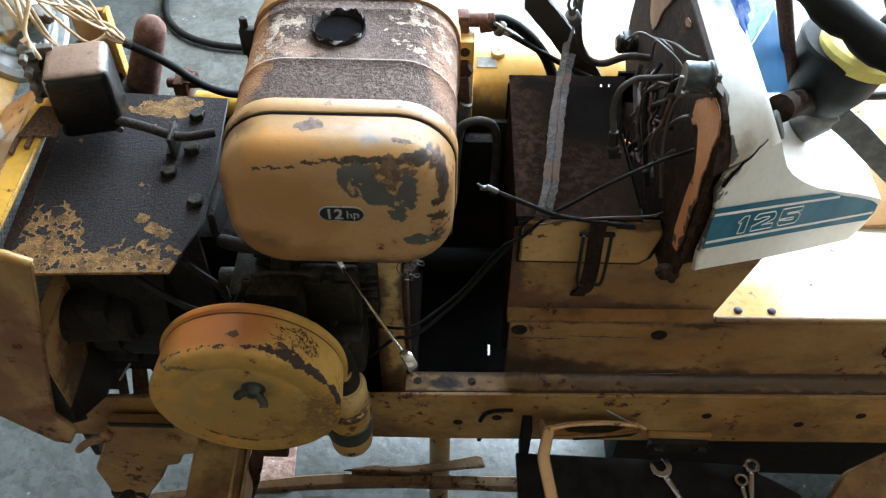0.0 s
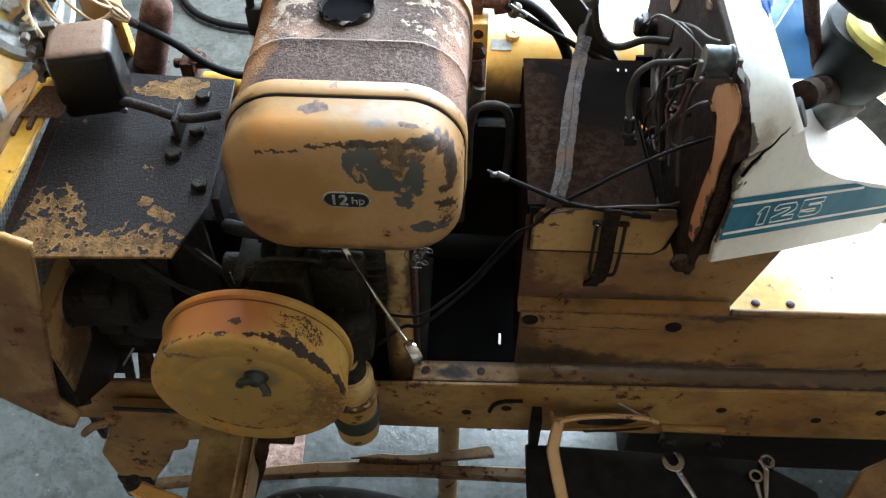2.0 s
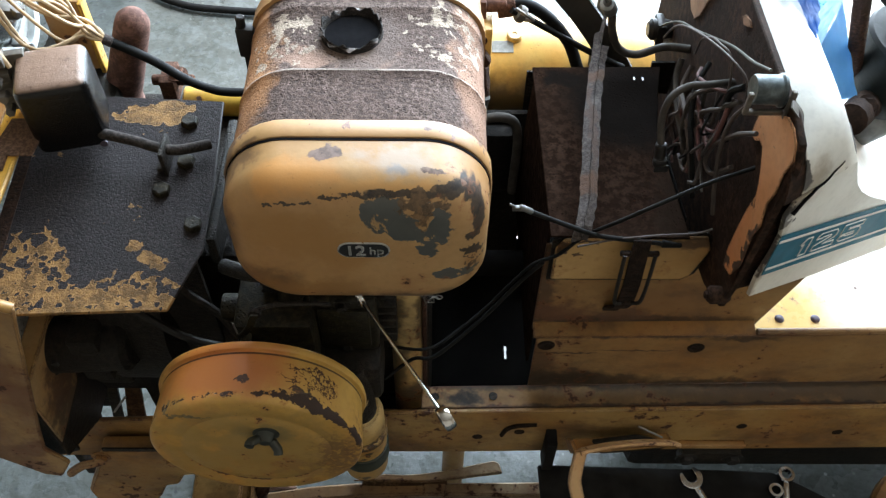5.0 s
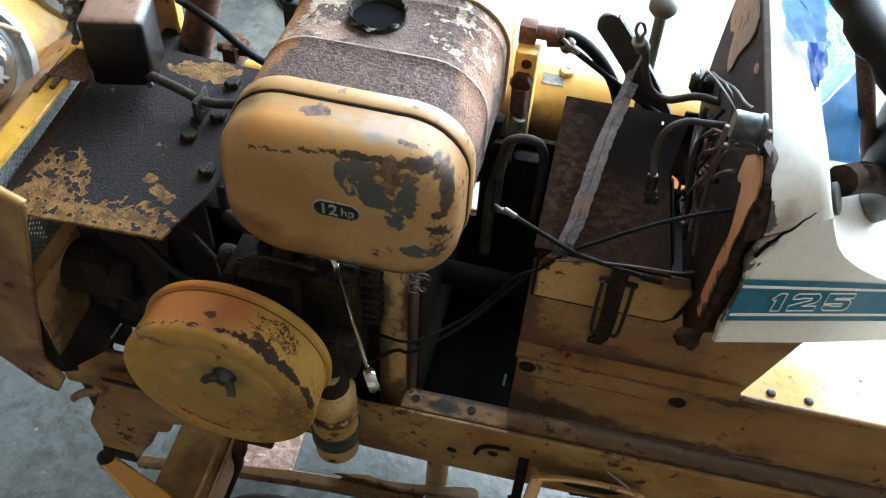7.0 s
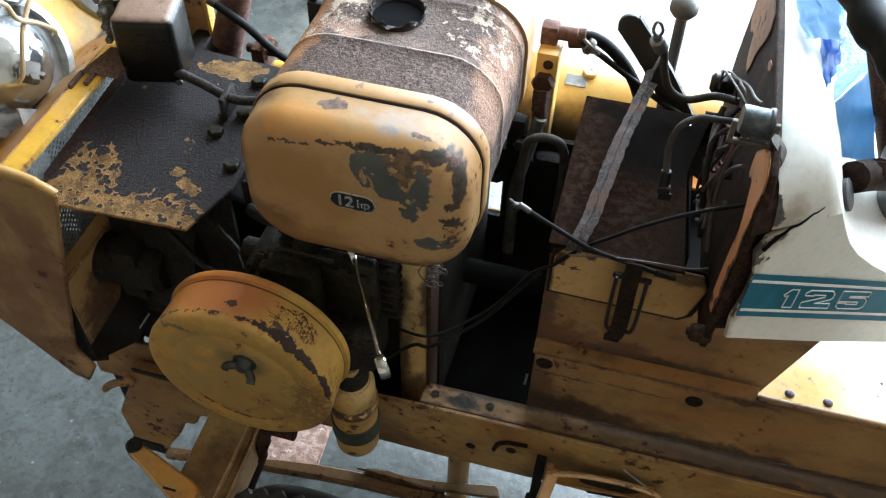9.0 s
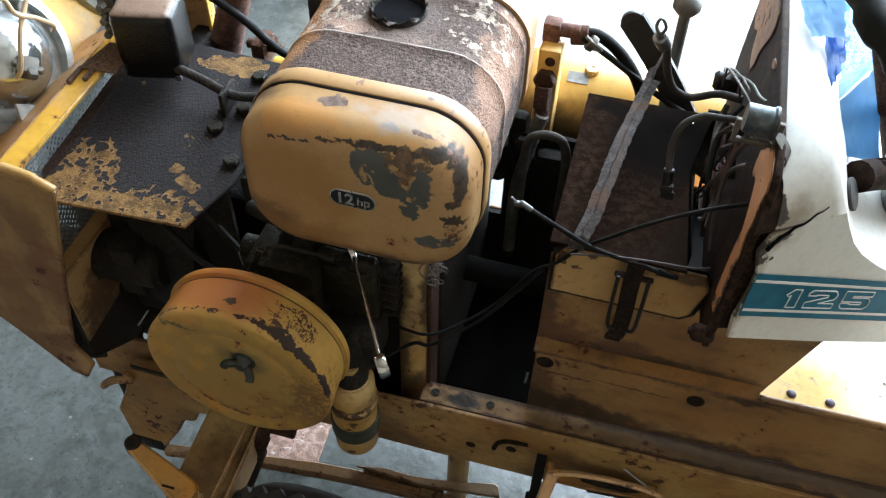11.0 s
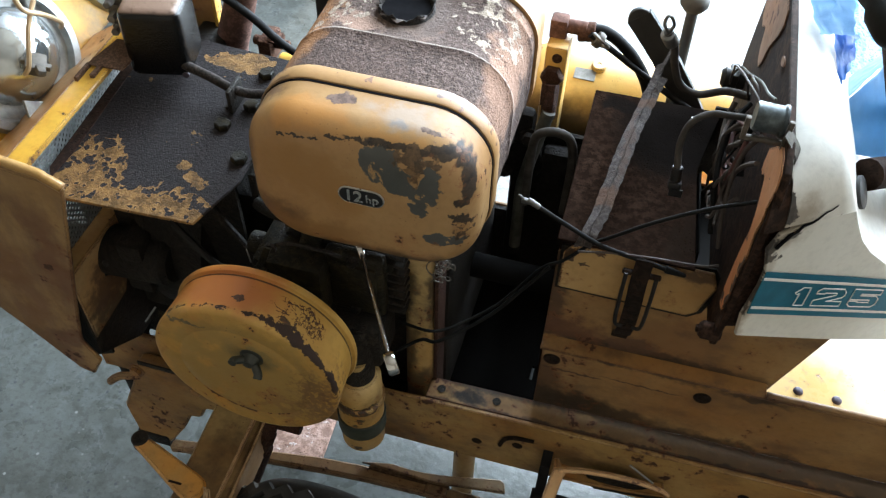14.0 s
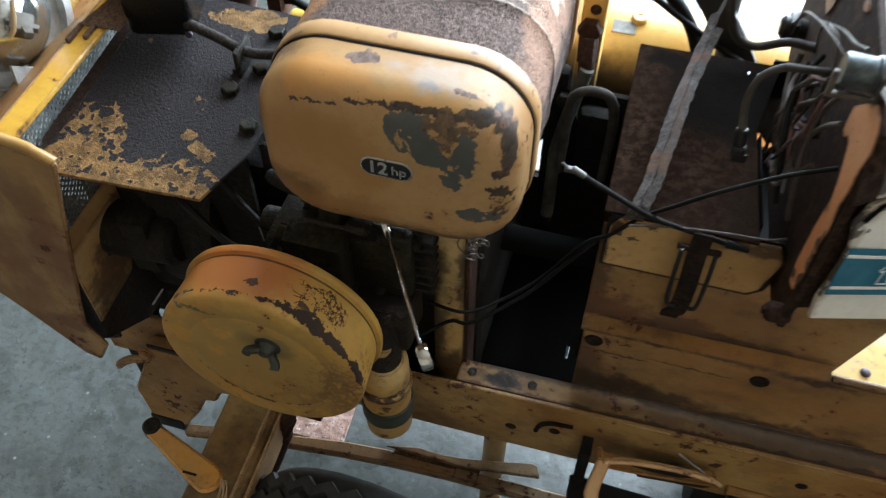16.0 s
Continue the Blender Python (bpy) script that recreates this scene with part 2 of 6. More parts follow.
    ((-0.022, 0.55, 0.7885), (0.018, 0.05, 0.0080), 0.006, 60), ((-0.045, 0.55, 0.820), (0.008, 0.05, 0.007), 0.006, 80)), tints=(
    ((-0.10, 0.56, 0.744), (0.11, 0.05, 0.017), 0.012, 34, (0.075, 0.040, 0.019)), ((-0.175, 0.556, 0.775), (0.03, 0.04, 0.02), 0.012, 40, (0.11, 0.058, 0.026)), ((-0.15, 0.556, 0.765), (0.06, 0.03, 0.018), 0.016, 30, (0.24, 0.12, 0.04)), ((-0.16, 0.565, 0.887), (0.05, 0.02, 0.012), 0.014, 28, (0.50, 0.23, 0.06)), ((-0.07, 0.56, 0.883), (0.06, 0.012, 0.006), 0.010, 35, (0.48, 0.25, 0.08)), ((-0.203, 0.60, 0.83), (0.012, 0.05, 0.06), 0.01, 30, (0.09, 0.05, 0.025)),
    ((-0.07, 0.585, 0.89), (0.028, 0.013, 0.02), 0.014, 40, (0.36, 0.27, 0.20)), ((-0.065, 0.572, 0.89), (0.007, 0.005, 0.02), 0.006, 60, (0.22, 0.20, 0.19)), ((-0.19, 0.595, 0.885), (0.022, 0.010, 0.02), 0.012, 50, (0.13, 0.07, 0.035)), ((-0.13, 0.556, 0.83), (0.05, 0.03, 0.03), 0.03, 26, (0.33, 0.17, 0.055))), marks=(
    ((-0.163, 0.556, 0.8705), (0.004, 0.03, 0.0013), 0.0022, 190, DK), ((-0.149, 0.556, 0.8725), (0.008, 0.03, 0.0013), 0.0022, 190, DK), ((-0.133, 0.556, 0.8730), (0.004, 0.03, 0.0011), 0.0022, 210, DK), ((-0.116, 0.556, 0.8768), (0.009, 0.03, 0.0014), 0.0024, 200, DK), ((-0.094, 0.556, 0.8785), (0.014, 0.03, 0.0014), 0.0026, 180, DK),
    ((-0.052, 0.556, 0.8795), (0.040, 0.03, 0.0030), 0.0030, 120, DK), ((-0.0200, 0.556, 0.8765), (0.012, 0.03, 0.0042), 0.0022, 110, DK), ((-0.0100, 0.556, 0.8715), (0.0068, 0.03, 0.0066), 0.0022, 110, DK), ((-0.0055, 0.556, 0.8620), (0.0056, 0.03, 0.0095), 0.0022, 110, DK), ((-0.0040, 0.56, 0.848), (0.0052, 0.03, 0.0120), 0.0022, 110, DK), ((-0.0070, 0.556, 0.835), (0.0060, 0.03, 0.0060), 0.005, 120, DK), ((-0.0085, 0.556, 0.8155), (0.0060, 0.03, 0.0100), 0.010, 130, DK), ((-0.0080, 0.556, 0.797), (0.0050, 0.03, 0.0060), 0.010, 130, (0.06, 0.034, 0.018)), ((-0.047, 0.556, 0.872), (0.018, 0.03, 0.006), 0.010, 90, (0.10, 0.06, 0.03)), ((-0.048, 0.556, 0.858), (0.006, 0.03, 0.012), 0.010, 100, (0.16, 0.09, 0.04)),
    ((-0.1196, 0.589, 0.885), (0.0130, 0.0080, 0.03), 0.0050, 90, (0.135, 0.085, 0.07)), ((-0.038, 0.5735, 0.885), (0.0100, 0.0034, 0.03), 0.005, 110, (0.15, 0.095, 0.075)), ((-0.016, 0.572, 0.875), (0.003, 0.002, 0.03), 0.004, 130, (0.17, 0.10, 0.07)), ((-0.03, 0.617, 0.888), (0.016, 0.004, 0.03), 0.010, 120, (0.20, 0.12, 0.09)), ((-0.105, 0.616, 0.888), (0.003, 0.003, 0.03), 0.004, 140, (0.16, 0.08, 0.05)), ((0.0, 0.625, 0.85), (0.008, 0.010, 0.03), 0.012, 110, (0.12, 0.055, 0.03)), ((-0.19, 0.622, 0.87), (0.006, 0.010, 0.02), 0.010, 120, (0.15, 0.07, 0.035))))
M_tank_rust = rusty("tank rust", (0.165, 0.113, 0.095), (0.275, 0.200, 0.168), flakes=(0.52, 0.42, 0.33), amount=-0.16, grain=260, stains=(
    ((-0.13, 0.70, 0.888), (0.05, 0.016, 0.05), 0.03, 26, (0.22, 0.14, 0.105)), ((-0.19, 0.70, 0.86), (0.02, 0.09, 0.04), 0.020, 30, (0.30, 0.15, 0.07)), ((-0.005, 0.70, 0.86), (0.02, 0.09, 0.04), 0.02, 30, (0.22, 0.13, 0.09)), ((-0.10, 0.680, 0.84), (0.14, 0.0010, 0.09), 0.0004, 60, (0.34, 0.29, 0.25)), ((-0.10, 0.722, 0.888), (0.036, 0.044, 0.03), 0.010, 60, (0.10, 0.075, 0.064))), patches=(
        ((-0.165, 0.72, 0.88), (0.030, 0.038, 0.05), 0.010, 40), ((-0.030, 0.735, 0.88), (0.042, 0.045, 0.05), 0.018, 35)))
M_baffle = rusty("engine shroud rust", (0.031, 0.0245, 0.026), (0.046, 0.036, 0.036), flakes=(0.265, 0.145, 0.052), rough=0.6, spec=0.2, fine=True, relief=0.6, grain=330, patches=(
    ((-0.345, 0.548, 0.73), (0.15, 0.036, 0.08), 0.012, 30, 0.54), ((-0.34, 0.545, 0.73), (0.13, 0.012, 0.08), 0.006, 40, 0.70), ((-0.400, 0.585, 0.735), (0.036, 0.044, 0.08), 0.014, 25, 0.53), ((-0.282, 0.595, 0.735), (0.0060, 0.0060, 0.08), 0.006, 90, 0.95), ((-0.293, 0.604, 0.735), (0.0080, 0.0065, 0.08), 0.006, 90, 0.95), ((-0.309, 0.615, 0.735), (0.0080, 0.0045, 0.08), 0.006, 90, 0.95), ((-0.318, 0.768, 0.75), (0.034, 0.013, 0.08), 0.006, 45, 1.1), ((-0.300, 0.776, 0.75), (0.024, 0.008, 0.08), 0.006, 45, 0.9)))
M_rust_brown = rusty("brown rust", (0.075, 0.034, 0.022), (0.13, 0.062, 0.038))
M_rust_red = rusty("red oxide", (0.22, 0.115, 0.09), (0.26, 0.145, 0.115), grain=120, relief=0.15)
M_engine = rusty("oily engine black", (0.019, 0.0155, 0.012), (0.046, 0.034, 0.024), rough=0.6, grain=150, spec=0.25)
# darker copies of the engine black: recess shade is put into the colour
M_deep = rusty("engine black darkened for recesses", (0.015, 0.0135, 0.0125), (0.028, 0.0235, 0.020), rough=0.7, grain=150, spec=0.15)
M_bay_shade = plain("near-black for the shaded bay", (0.0055, 0.0052, 0.0050), 0.8, 0.0, 0.4, 14, 0.05, spec=0.04)
M_black_steel = plain("black steel", (0.020, 0.018, 0.017), 0.5, 0.2, spec=0.35)
M_rubber = plain("black rubber", (0.011, 0.011, 0.011), 0.66, 0.0, 0.3, 90, spec=0.12)
M_hose_grey = plain("dusty hose", (0.060, 0.053, 0.047), 0.75, 0.0, 0.4, 70, spec=0.25)
M_steel = plain("bare steel", (0.36, 0.35, 0.34), 0.4, 0.9, 0.3, 80)
M_chrome = plain("polished chrome", (0.52, 0.51, 0.49), 0.16, 1.0, 0.1, 120, 0.05)
M_dull_zinc = plain("dull zinc", (0.30, 0.30, 0.29), 0.5, 0.8, 0.35, 90)
M_strap = rusty("grey strap", (0.088, 0.072, 0.066), (0.135, 0.114, 0.106), rough=0.75, grain=300, relief=0.45, spec=0.2, stains=(((0.105, 0.67, 0.76), (0.02, 0.012, 0.02), 0.01, 60, (0.06, 0.034, 0.022)), ((0.122, 0.80, 0.776), (0.02, 0.008, 0.02), 0.008, 60, (0.07, 0.042, 0.03)), ((0.112, 0.74, 0.772), (0.004, 0.06, 0.02), 0.006, 80, (0.05, 0.034, 0.028))))
M_wire_tan = plain("tan wire", (0.46, 0.32, 0.18), 0.5)
M_wire_red = plain("dusty red wire", (0.11, 0.045, 0.04), 0.65)
M_wire_brown = plain("dusty dark wire", (0.060, 0.046, 0.040), 0.7)
M_reflector = plain("lamp reflector", (0.50, 0.53, 0.53), 0.20, 0.88, 0.16, 60, 0.08)
M_ring_grey = plain("grey lamp ring", (0.40, 0.41, 0.40), 0.45, 0.5, 0.3, 60)
M_latch = rusty("dark rust", (0.022, 0.013, 0.009), (0.05, 0.028, 0.018), grain=150)
M_edge = rusty("rusty bare edge", (0.045, 0.024, 0.016), (0.085, 0.045, 0.028), grain=200, relief=0.5)
M_flap = paint("chipped flap paint", (0.45, 0.265, 0.095), 0.54, 0.30, fade=(0.51, 0.335, 0.145), rough=0.5, edges=0.42, dark=(0.07, 0.035, 0.018), marks=(((0.083, 0.63, 0.716), (0.006, 0.02, 0.008), 0.008, 110, (0.05, 0.026, 0.015)), ((0.105, 0.63, 0.726), (0.012, 0.02, 0.003), 0.006, 110, (0.05, 0.026, 0.015)), ((0.098, 0.63, 0.705), (0.006, 0.02, 0.003), 0.006, 150, (0.07, 0.036, 0.02))), tints=(((0.205, 0.63, 0.725), (0.035, 0.02, 0.012), 0.014, 40, (0.06, 0.034, 0.02)),))
M_mesh = plain("galvanised mesh", (0.34, 0.36, 0.36), 0.5, 0.2, 0.35, 120)
M_hose_dusty = plain("dusty green-grey hose", (0.085, 0.085, 0.072), 0.7, 0.0, 0.4, 70, spec=0.25)
M_knob = plain("dusty grey plastic", (0.13, 0.125, 0.112), 0.6, 0.0, 0.25, 40)
M_tyre = plain("worn tyre rubber", (0.028, 0.028, 0.028), 0.6, 0.0, 0.35, 60, spec=0.35)
# brighter, bluer chrome copy: white reflections put into the base colour
M_chrome_bright = plain("bright chrome", (0.60, 0.63, 0.66), 0.16, 1.0, 0.15, 120, 0.05)
M_screw = plain("tarnished screw", (0.060, 0.046, 0.066), 0.6, 0.2)
M_clamp = plain("scuffed grey steel", (0.16, 0.16, 0.155), 0.45, 0.5, 0.4, 70)
M_lever_grey = plain("dark grey lever", (0.030, 0.031, 0.031), 0.55, 0.0, 0.3, 50)
M_badge_black = plain("badge black", (0.012, 0.012, 0.013), 0.35)
M_badge_silver = plain("badge silver", (0.62, 0.62, 0.60), 0.3, 0.8)
M_white = paint("white fibreglass", (0.74, 0.73, 0.68), -0.1, -0.3, bleed=0, specks=0.25, marks=(((0.2345, 0.563, 0.852), (0.0075, 0.03, 0.016), 0.012, 70, (0.025, 0.020, 0.017)), ((0.2350, 0.563, 0.81), (0.0035, 0.03, 0.045), 0.006, 80, (0.05, 0.038, 0.028)), ((0.2330, 0.58, 0.885), (0.008, 0.03, 0.016), 0.012, 70, (0.04, 0.032, 0.027)), ((0.246, 0.575, 0.862), (0.008, 0.03, 0.003), 0.006, 90, (0.03, 0.024, 0.02))), fade=(0.70, 0.69, 0.63), rough=0.42, edges=0.15, tints=(((0.238, 0.575, 0.875), (0.020, 0.04, 0.022), 0.010, 45, (0.33, 0.27, 0.20)), ((0.236, 0.56, 0.78), (0.006, 0.03, 0.06), 0.006, 45, (0.40, 0.34, 0.26))))
M_teal = plain("teal decal", (0.016, 0.135, 0.21), 0.6, 0.0, 0.18, 30, spec=0.12)
M_decal_white = plain("decal white", (0.74, 0.75, 0.72), 0.6, 0.0, 0.08, spec=0.12)
M_orange = paint("flaking orange board", (0.62, 0.28, 0.115), 0.30, 0.28, fade=(0.68, 0.36, 0.18), rough=0.7, dark=(0.10, 0.045, 0.02), edges=0.35, marks=(((0.2205, 0.572, 0.775), (0.02, 0.008, 0.05), 0.014, 60, (0.035, 0.022, 0.015)), ((0.2205, 0.61, 0.83), (0.02, 0.012, 0.012), 0.014, 70, (0.05, 0.028, 0.017)), ((0.2205, 0.665, 0.85), (0.02, 0.014, 0.018), 0.014, 60, (0.04, 0.024, 0.015)), ((0.2205, 0.60, 0.735), (0.02, 0.010, 0.02), 0.014, 60, (0.04, 0.024, 0.015))))
M_tan = paint("stained tan board", (0.40, 0.225, 0.125), 0.35, 0.62, fade=(0.46, 0.29, 0.18), rough=0.75, dark=(0.06, 0.032, 0.02), edges=0.3)
M_dash_inner = rusty("brown dash back", (0.042, 0.024, 0.017), (0.095, 0.050, 0.032), grain=120, rough=0.8, relief=0.25, spec=0.12)
# brown rust; the stains argument lays a near-black patch over the rear half
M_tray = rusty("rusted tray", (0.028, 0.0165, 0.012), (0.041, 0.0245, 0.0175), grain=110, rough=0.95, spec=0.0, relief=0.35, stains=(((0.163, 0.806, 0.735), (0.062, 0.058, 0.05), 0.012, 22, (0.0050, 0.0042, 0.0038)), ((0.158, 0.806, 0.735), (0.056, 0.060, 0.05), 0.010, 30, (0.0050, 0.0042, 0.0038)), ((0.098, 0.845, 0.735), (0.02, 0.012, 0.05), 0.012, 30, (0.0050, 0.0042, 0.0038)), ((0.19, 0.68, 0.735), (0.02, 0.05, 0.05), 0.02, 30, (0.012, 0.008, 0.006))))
mb = Nodes("blue plastic")
cb = mb.mix(mb.step(mb.noise(22, 3), 0.42, 0.58), (0.025, 0.20, 0.66), (0.05, 0.47, 0.74))
cb = mb.mix(mb.math("MULTIPLY", mb.step(mb.voronoi(320), 0.25, 0.5), 0.6), cb, (0.30, 0.72, 0.86))
mb.bump(mb.voronoi(320), 0.4, 0.001)
M_blue = mb.done(cb, 0.35)
M_blue_deep = plain("deep blue plastic", (0.03, 0.17, 0.52), 0.45, 0.0, 0.2, 30)
M_blue_pale = plain("pale blue plastic", (0.15, 0.36, 0.58), 0.5, 0.0, 0.12, 25)
M_dark_plastic = plain("dark green-black plastic", (0.012, 0.0135, 0.013), 0.55, spec=0.14)
M_sponge = plain("yellow foam", (0.70, 0.60, 0.17), 0.85, 0.0, 0.15, 60)
M_green_dark = plain("dark green band", (0.030, 0.036, 0.026), 0.5)

def air_lines(m):
    """Fine crossing scratches on the top of the air cleaner and wear in the pressed ring of its face."""
    p = m.vec("SUBTRACT", m.vec("MULTIPLY", m.pos, (1, 0, 1)), (-0.200, 0, 0.612))
    groove = m.math("MULTIPLY", m.step(m.math("ABSOLUTE", m.math("SUBTRACT", m.vec("LENGTH", p), 0.0690)), 0.0030, 0.0), m.step(m.axis(2), 0.605, 0.575))
    lines = None
    for turn in (0.3, 0.75, -0.25, -1.1):
        n = m.t.nodes.new("ShaderNodeMapping")
        n.inputs["Rotation"].default_value, n.inputs["Scale"].default_value = (0, turn, turn * 0.5), (11, 90, 170)
        m.put(n.inputs["Vector"], m.pos)
        q = m.step(m.math("ABSOLUTE", m.math("SUBTRACT", m.noise(1.0, 2, 0.5, n.outputs[0]), 0.5)), 0.024, 0.010)
        q = m.math("MULTIPLY", q, m.step(m.noise(38 + 9 * turn, 3), 0.42, 0.48))
        lines = q if lines is None else m.math("MAXIMUM", lines, q)
    lines = m.math("MULTIPLY", m.math("MULTIPLY", lines, m.blob((-0.142, 0.505, 0.690), (0.032, 0.014, 0.024), 0.008, 60, 0.4)), m.step(m.noise(50, 3), 0.34, 0.42))
    return m.math("MAXIMUM", m.math("MULTIPLY", groove, 0.17), m.math("MULTIPLY", lines, 0.5))


def air_rim(m):
    """Paint gone along the rim of the cover, widest towards its upper rear, and a dark line in the groove behind the
    lip.
    """
    p = m.vec("SUBTRACT", m.vec("MULTIPLY", m.pos, (1, 0, 1)), (-0.200, 0, 0.612))
    r = m.vec("LENGTH", p)
    c = m.math("DIVIDE", m.vec("DOT_PRODUCT", p, (1, 0, 0)), r)
    up = m.step(m.vec("DOT_PRODUCT", p, (0, 0, 1)), -0.015, 0.012)
    s = m.math("ADD", m.math("SUBTRACT", m.axis(1), 0.482), m.math("SUBTRACT", r, 0.0955))
    off = m.math("ABSOLUTE", m.math("SUBTRACT", s, m.step(c, 0.45, 0.90, (0.0035, -0.0030))))
    wide = m.math("MULTIPLY", m.step(c, 0.15, 0.62, (0.0008, 0.0062)), m.step(c, 0.72, 0.92, (1.0, 0.55)))
    wide = m.math("MULTIPLY", wide, m.step(c, -0.35, 0.15))
    ragged = m.math("MULTIPLY", m.math("SUBTRACT", m.noise(95, 6, 0.68), 0.5), 0.026)
    band = m.step(m.math("SUBTRACT", m.math("ADD", off, ragged), wide), 0.0004, -0.0004)
    groove = m.math("MULTIPLY", m.step(m.math("ABSOLUTE", m.math("SUBTRACT", m.axis(1), 0.5240)), 0.0013, 0.0007), m.step(r, 0.088, 0.090))
    return m.math("MAXIMUM", m.math("MULTIPLY", band, up), m.math("MULTIPLY", groove, 0.85))


M_air = paint("air cleaner paint", (0.44, 0.245, 0.052), 0.26, 0.34, bleed=0.6, specks=0.8, fade=(0.52, 0.31, 0.075), edges=0, dark=(0.06, 0.035, 0.014), extra=air_lines, bare=air_rim, tints=(
    ((-0.245, 0.512, 0.705), (0.070, 0.030, 0.05), 0.015, 25, (0.52, 0.17, 0.035)), ((-0.215, 0.506, 0.706), (0.055, 0.022, 0.04), 0.020, 22, (0.43, 0.15, 0.045)), ((-0.20, 0.474, 0.605), (0.092, 0.0065, 0.092), 0.012, 26, (0.31, 0.195, 0.055)), ((-0.15, 0.476, 0.565), (0.045, 0.006, 0.040), 0.02, 40, (0.25, 0.135, 0.045)), ((-0.185, 0.474, 0.652), (0.026, 0.006, 0.018), 0.010, 50, (0.20, 0.15, 0.06)), ((-0.128, 0.476, 0.600), (0.020, 0.006, 0.045), 0.014, 120, (0.16, 0.082, 0.03)), ((-0.112, 0.49, 0.60), (0.006, 0.02, 0.04), 0.010, 130, (0.14, 0.065, 0.025))), marks=(
    ((-0.262, 0.478, 0.678), (0.034, 0.012, 0.0022), 0.006, 90, (0.12, 0.095, 0.05)), ((-0.200, 0.499, 0.708), (0.005, 0.004, 0.004), 0.005, 150, (0.035, 0.016, 0.010)), ((-0.150, 0.492, 0.694), (0.010, 0.004, 0.008), 0.006, 130, (0.03, 0.014, 0.009))))
# near-black that stands in for the darkness inside holes and gaps
M_gap_shade = plain("near-black for shaded holes and gaps", (0.010, 0.010, 0.011), 0.9, spec=0.0)
M_petal = plain("torn bare metal", (0.085, 0.066, 0.057), 0.6, 0.2, 0.5, 160)
M_neck = rusty("torn neck", (0.035, 0.028, 0.025), (0.085, 0.07, 0.062), flakes=(0.42, 0.38, 0.35), amount=0.25, rough=0.55, grain=200)
# base lightened to pass for blown-out daylight; yellower near the tower
M_deck = paint("worn deck paint, paled for glare", (0.58, 0.52, 0.40), 0.3, 0.1, fade=(0.64, 0.62, 0.56), rough=0.3, edges=0, tints=(((0.32, 0.66, 0.545), (0.09, 0.08, 0.05), 0.03, 18, (0.66, 0.42, 0.12)),))
# grime and oil stains, plus the shadow line painted along the panel crease
M_flange = paint("grimy flange paint with crease shade", (0.25, 0.135, 0.047), 0.46, 0.62, fade=(0.30, 0.185, 0.075), dark=(0.032, 0.019, 0.011), rough=0.62, tints=(((0.5, 0.632, 0.46), (0.9, 0.007, 0.05), 0.006, 40, (0.010, 0.007, 0.005)), ((0.55, 0.618, 0.465), (0.46, 0.02, 0.05), 0.02, 24, (0.075, 0.048, 0.024)), ((0.5, 0.603, 0.46), (0.9, 0.004, 0.05), 0.005, 50, (0.016, 0.010, 0.007)), ((-0.006, 0.617, 0.442), (0.026, 0.009, 0.02), 0.010, 60, (0.010, 0.007, 0.006)), ((-0.004, 0.615, 0.442), (0.018, 0.006, 0.02), 0.008, 80, (0.007, 0.005, 0.004))))
M_axle = paint("oily axle paint", (0.24, 0.125, 0.036), 0.5, 0.85, dark=(0.03, 0.018, 0.01), rough=0.5)
M_olive = rusty("oily olive casting", (0.021, 0.0175, 0.009), (0.070, 0.052, 0.022), rough=0.5, grain=120, spec=0.25, relief=0.5)
M_can = paint("canister paint", (0.40, 0.225, 0.05), 0.40, 0.42, bleed=0.6, marks=(((-0.116, 0.535, 0.487), (0.04, 0.02, 0.004), 0.008, 90, (0.02, 0.012, 0.008)), ((-0.110, 0.53, 0.470), (0.006, 0.02, 0.005), 0.006, 110, (0.025, 0.015, 0.009)), ((-0.104, 0.532, 0.4935), (0.030, 0.02, 0.0022), 0.005, 150, (0.02, 0.012, 0.008)), ((-0.114, 0.53, 0.458), (0.004, 0.02, 0.0022), 0.003, 150, (0.02, 0.012, 0.008)), ((-0.116, 0.53, 0.405), (0.005, 0.02, 0.006), 0.006, 110, (0.03, 0.018, 0.01))))
M_wing = plain("green-grey zinc", (0.034, 0.037, 0.031), 0.5, 0.3)
M_grimy = plain("grimy zinc", (0.11, 0.095, 0.078), 0.6, 0.25, 0.5, 90, 0.3)
M_clamp_rust = rusty("pipe clamp rust", (0.13, 0.062, 0.04), (0.20, 0.10, 0.065), relief=0.4)
M_bracket = rusty("bracket rust", (0.15, 0.085, 0.055), (0.24, 0.145, 0.10), relief=0.3)
M_rod = rusty("greasy rod", (0.040, 0.032, 0.028), (0.085, 0.068, 0.058), relief=0.3)
M_regulator = rusty("regulator black", (0.0075, 0.007, 0.0065), (0.014, 0.012, 0.011), rough=0.24, relief=0.26, grain=300, dust=(0.29, 0.19, 0.14), spec=0.3)
M_reservoir = paint("reservoir paint", (0.62, 0.37, 0.085), 0.15, 0.05, fade=(0.68, 0.46, 0.16), rough=0.35, tints=(((0.1, 0.930, 0.592), (0.4, 0.05, 0.052), 0.012, 60, (0.03, 0.022, 0.014)),))
# vivid orange carries the sunlit glow that the lamps leave out here
M_orange_sunlit = plain("orange paint brightened as if sunlit", (0.86, 0.29, 0.035), 0.5, 0.0, 0.1)
M_arm = paint("orange-yellow paint", (0.72, 0.31, 0.045), 0.5, 0.14)
M_wood_link = paint("worn link paint", (0.34, 0.20, 0.085), 0.80, 0.62, fade=(0.48, 0.35, 0.20), rough=0.6, edges=0.35, dark=(0.09, 0.05, 0.026))
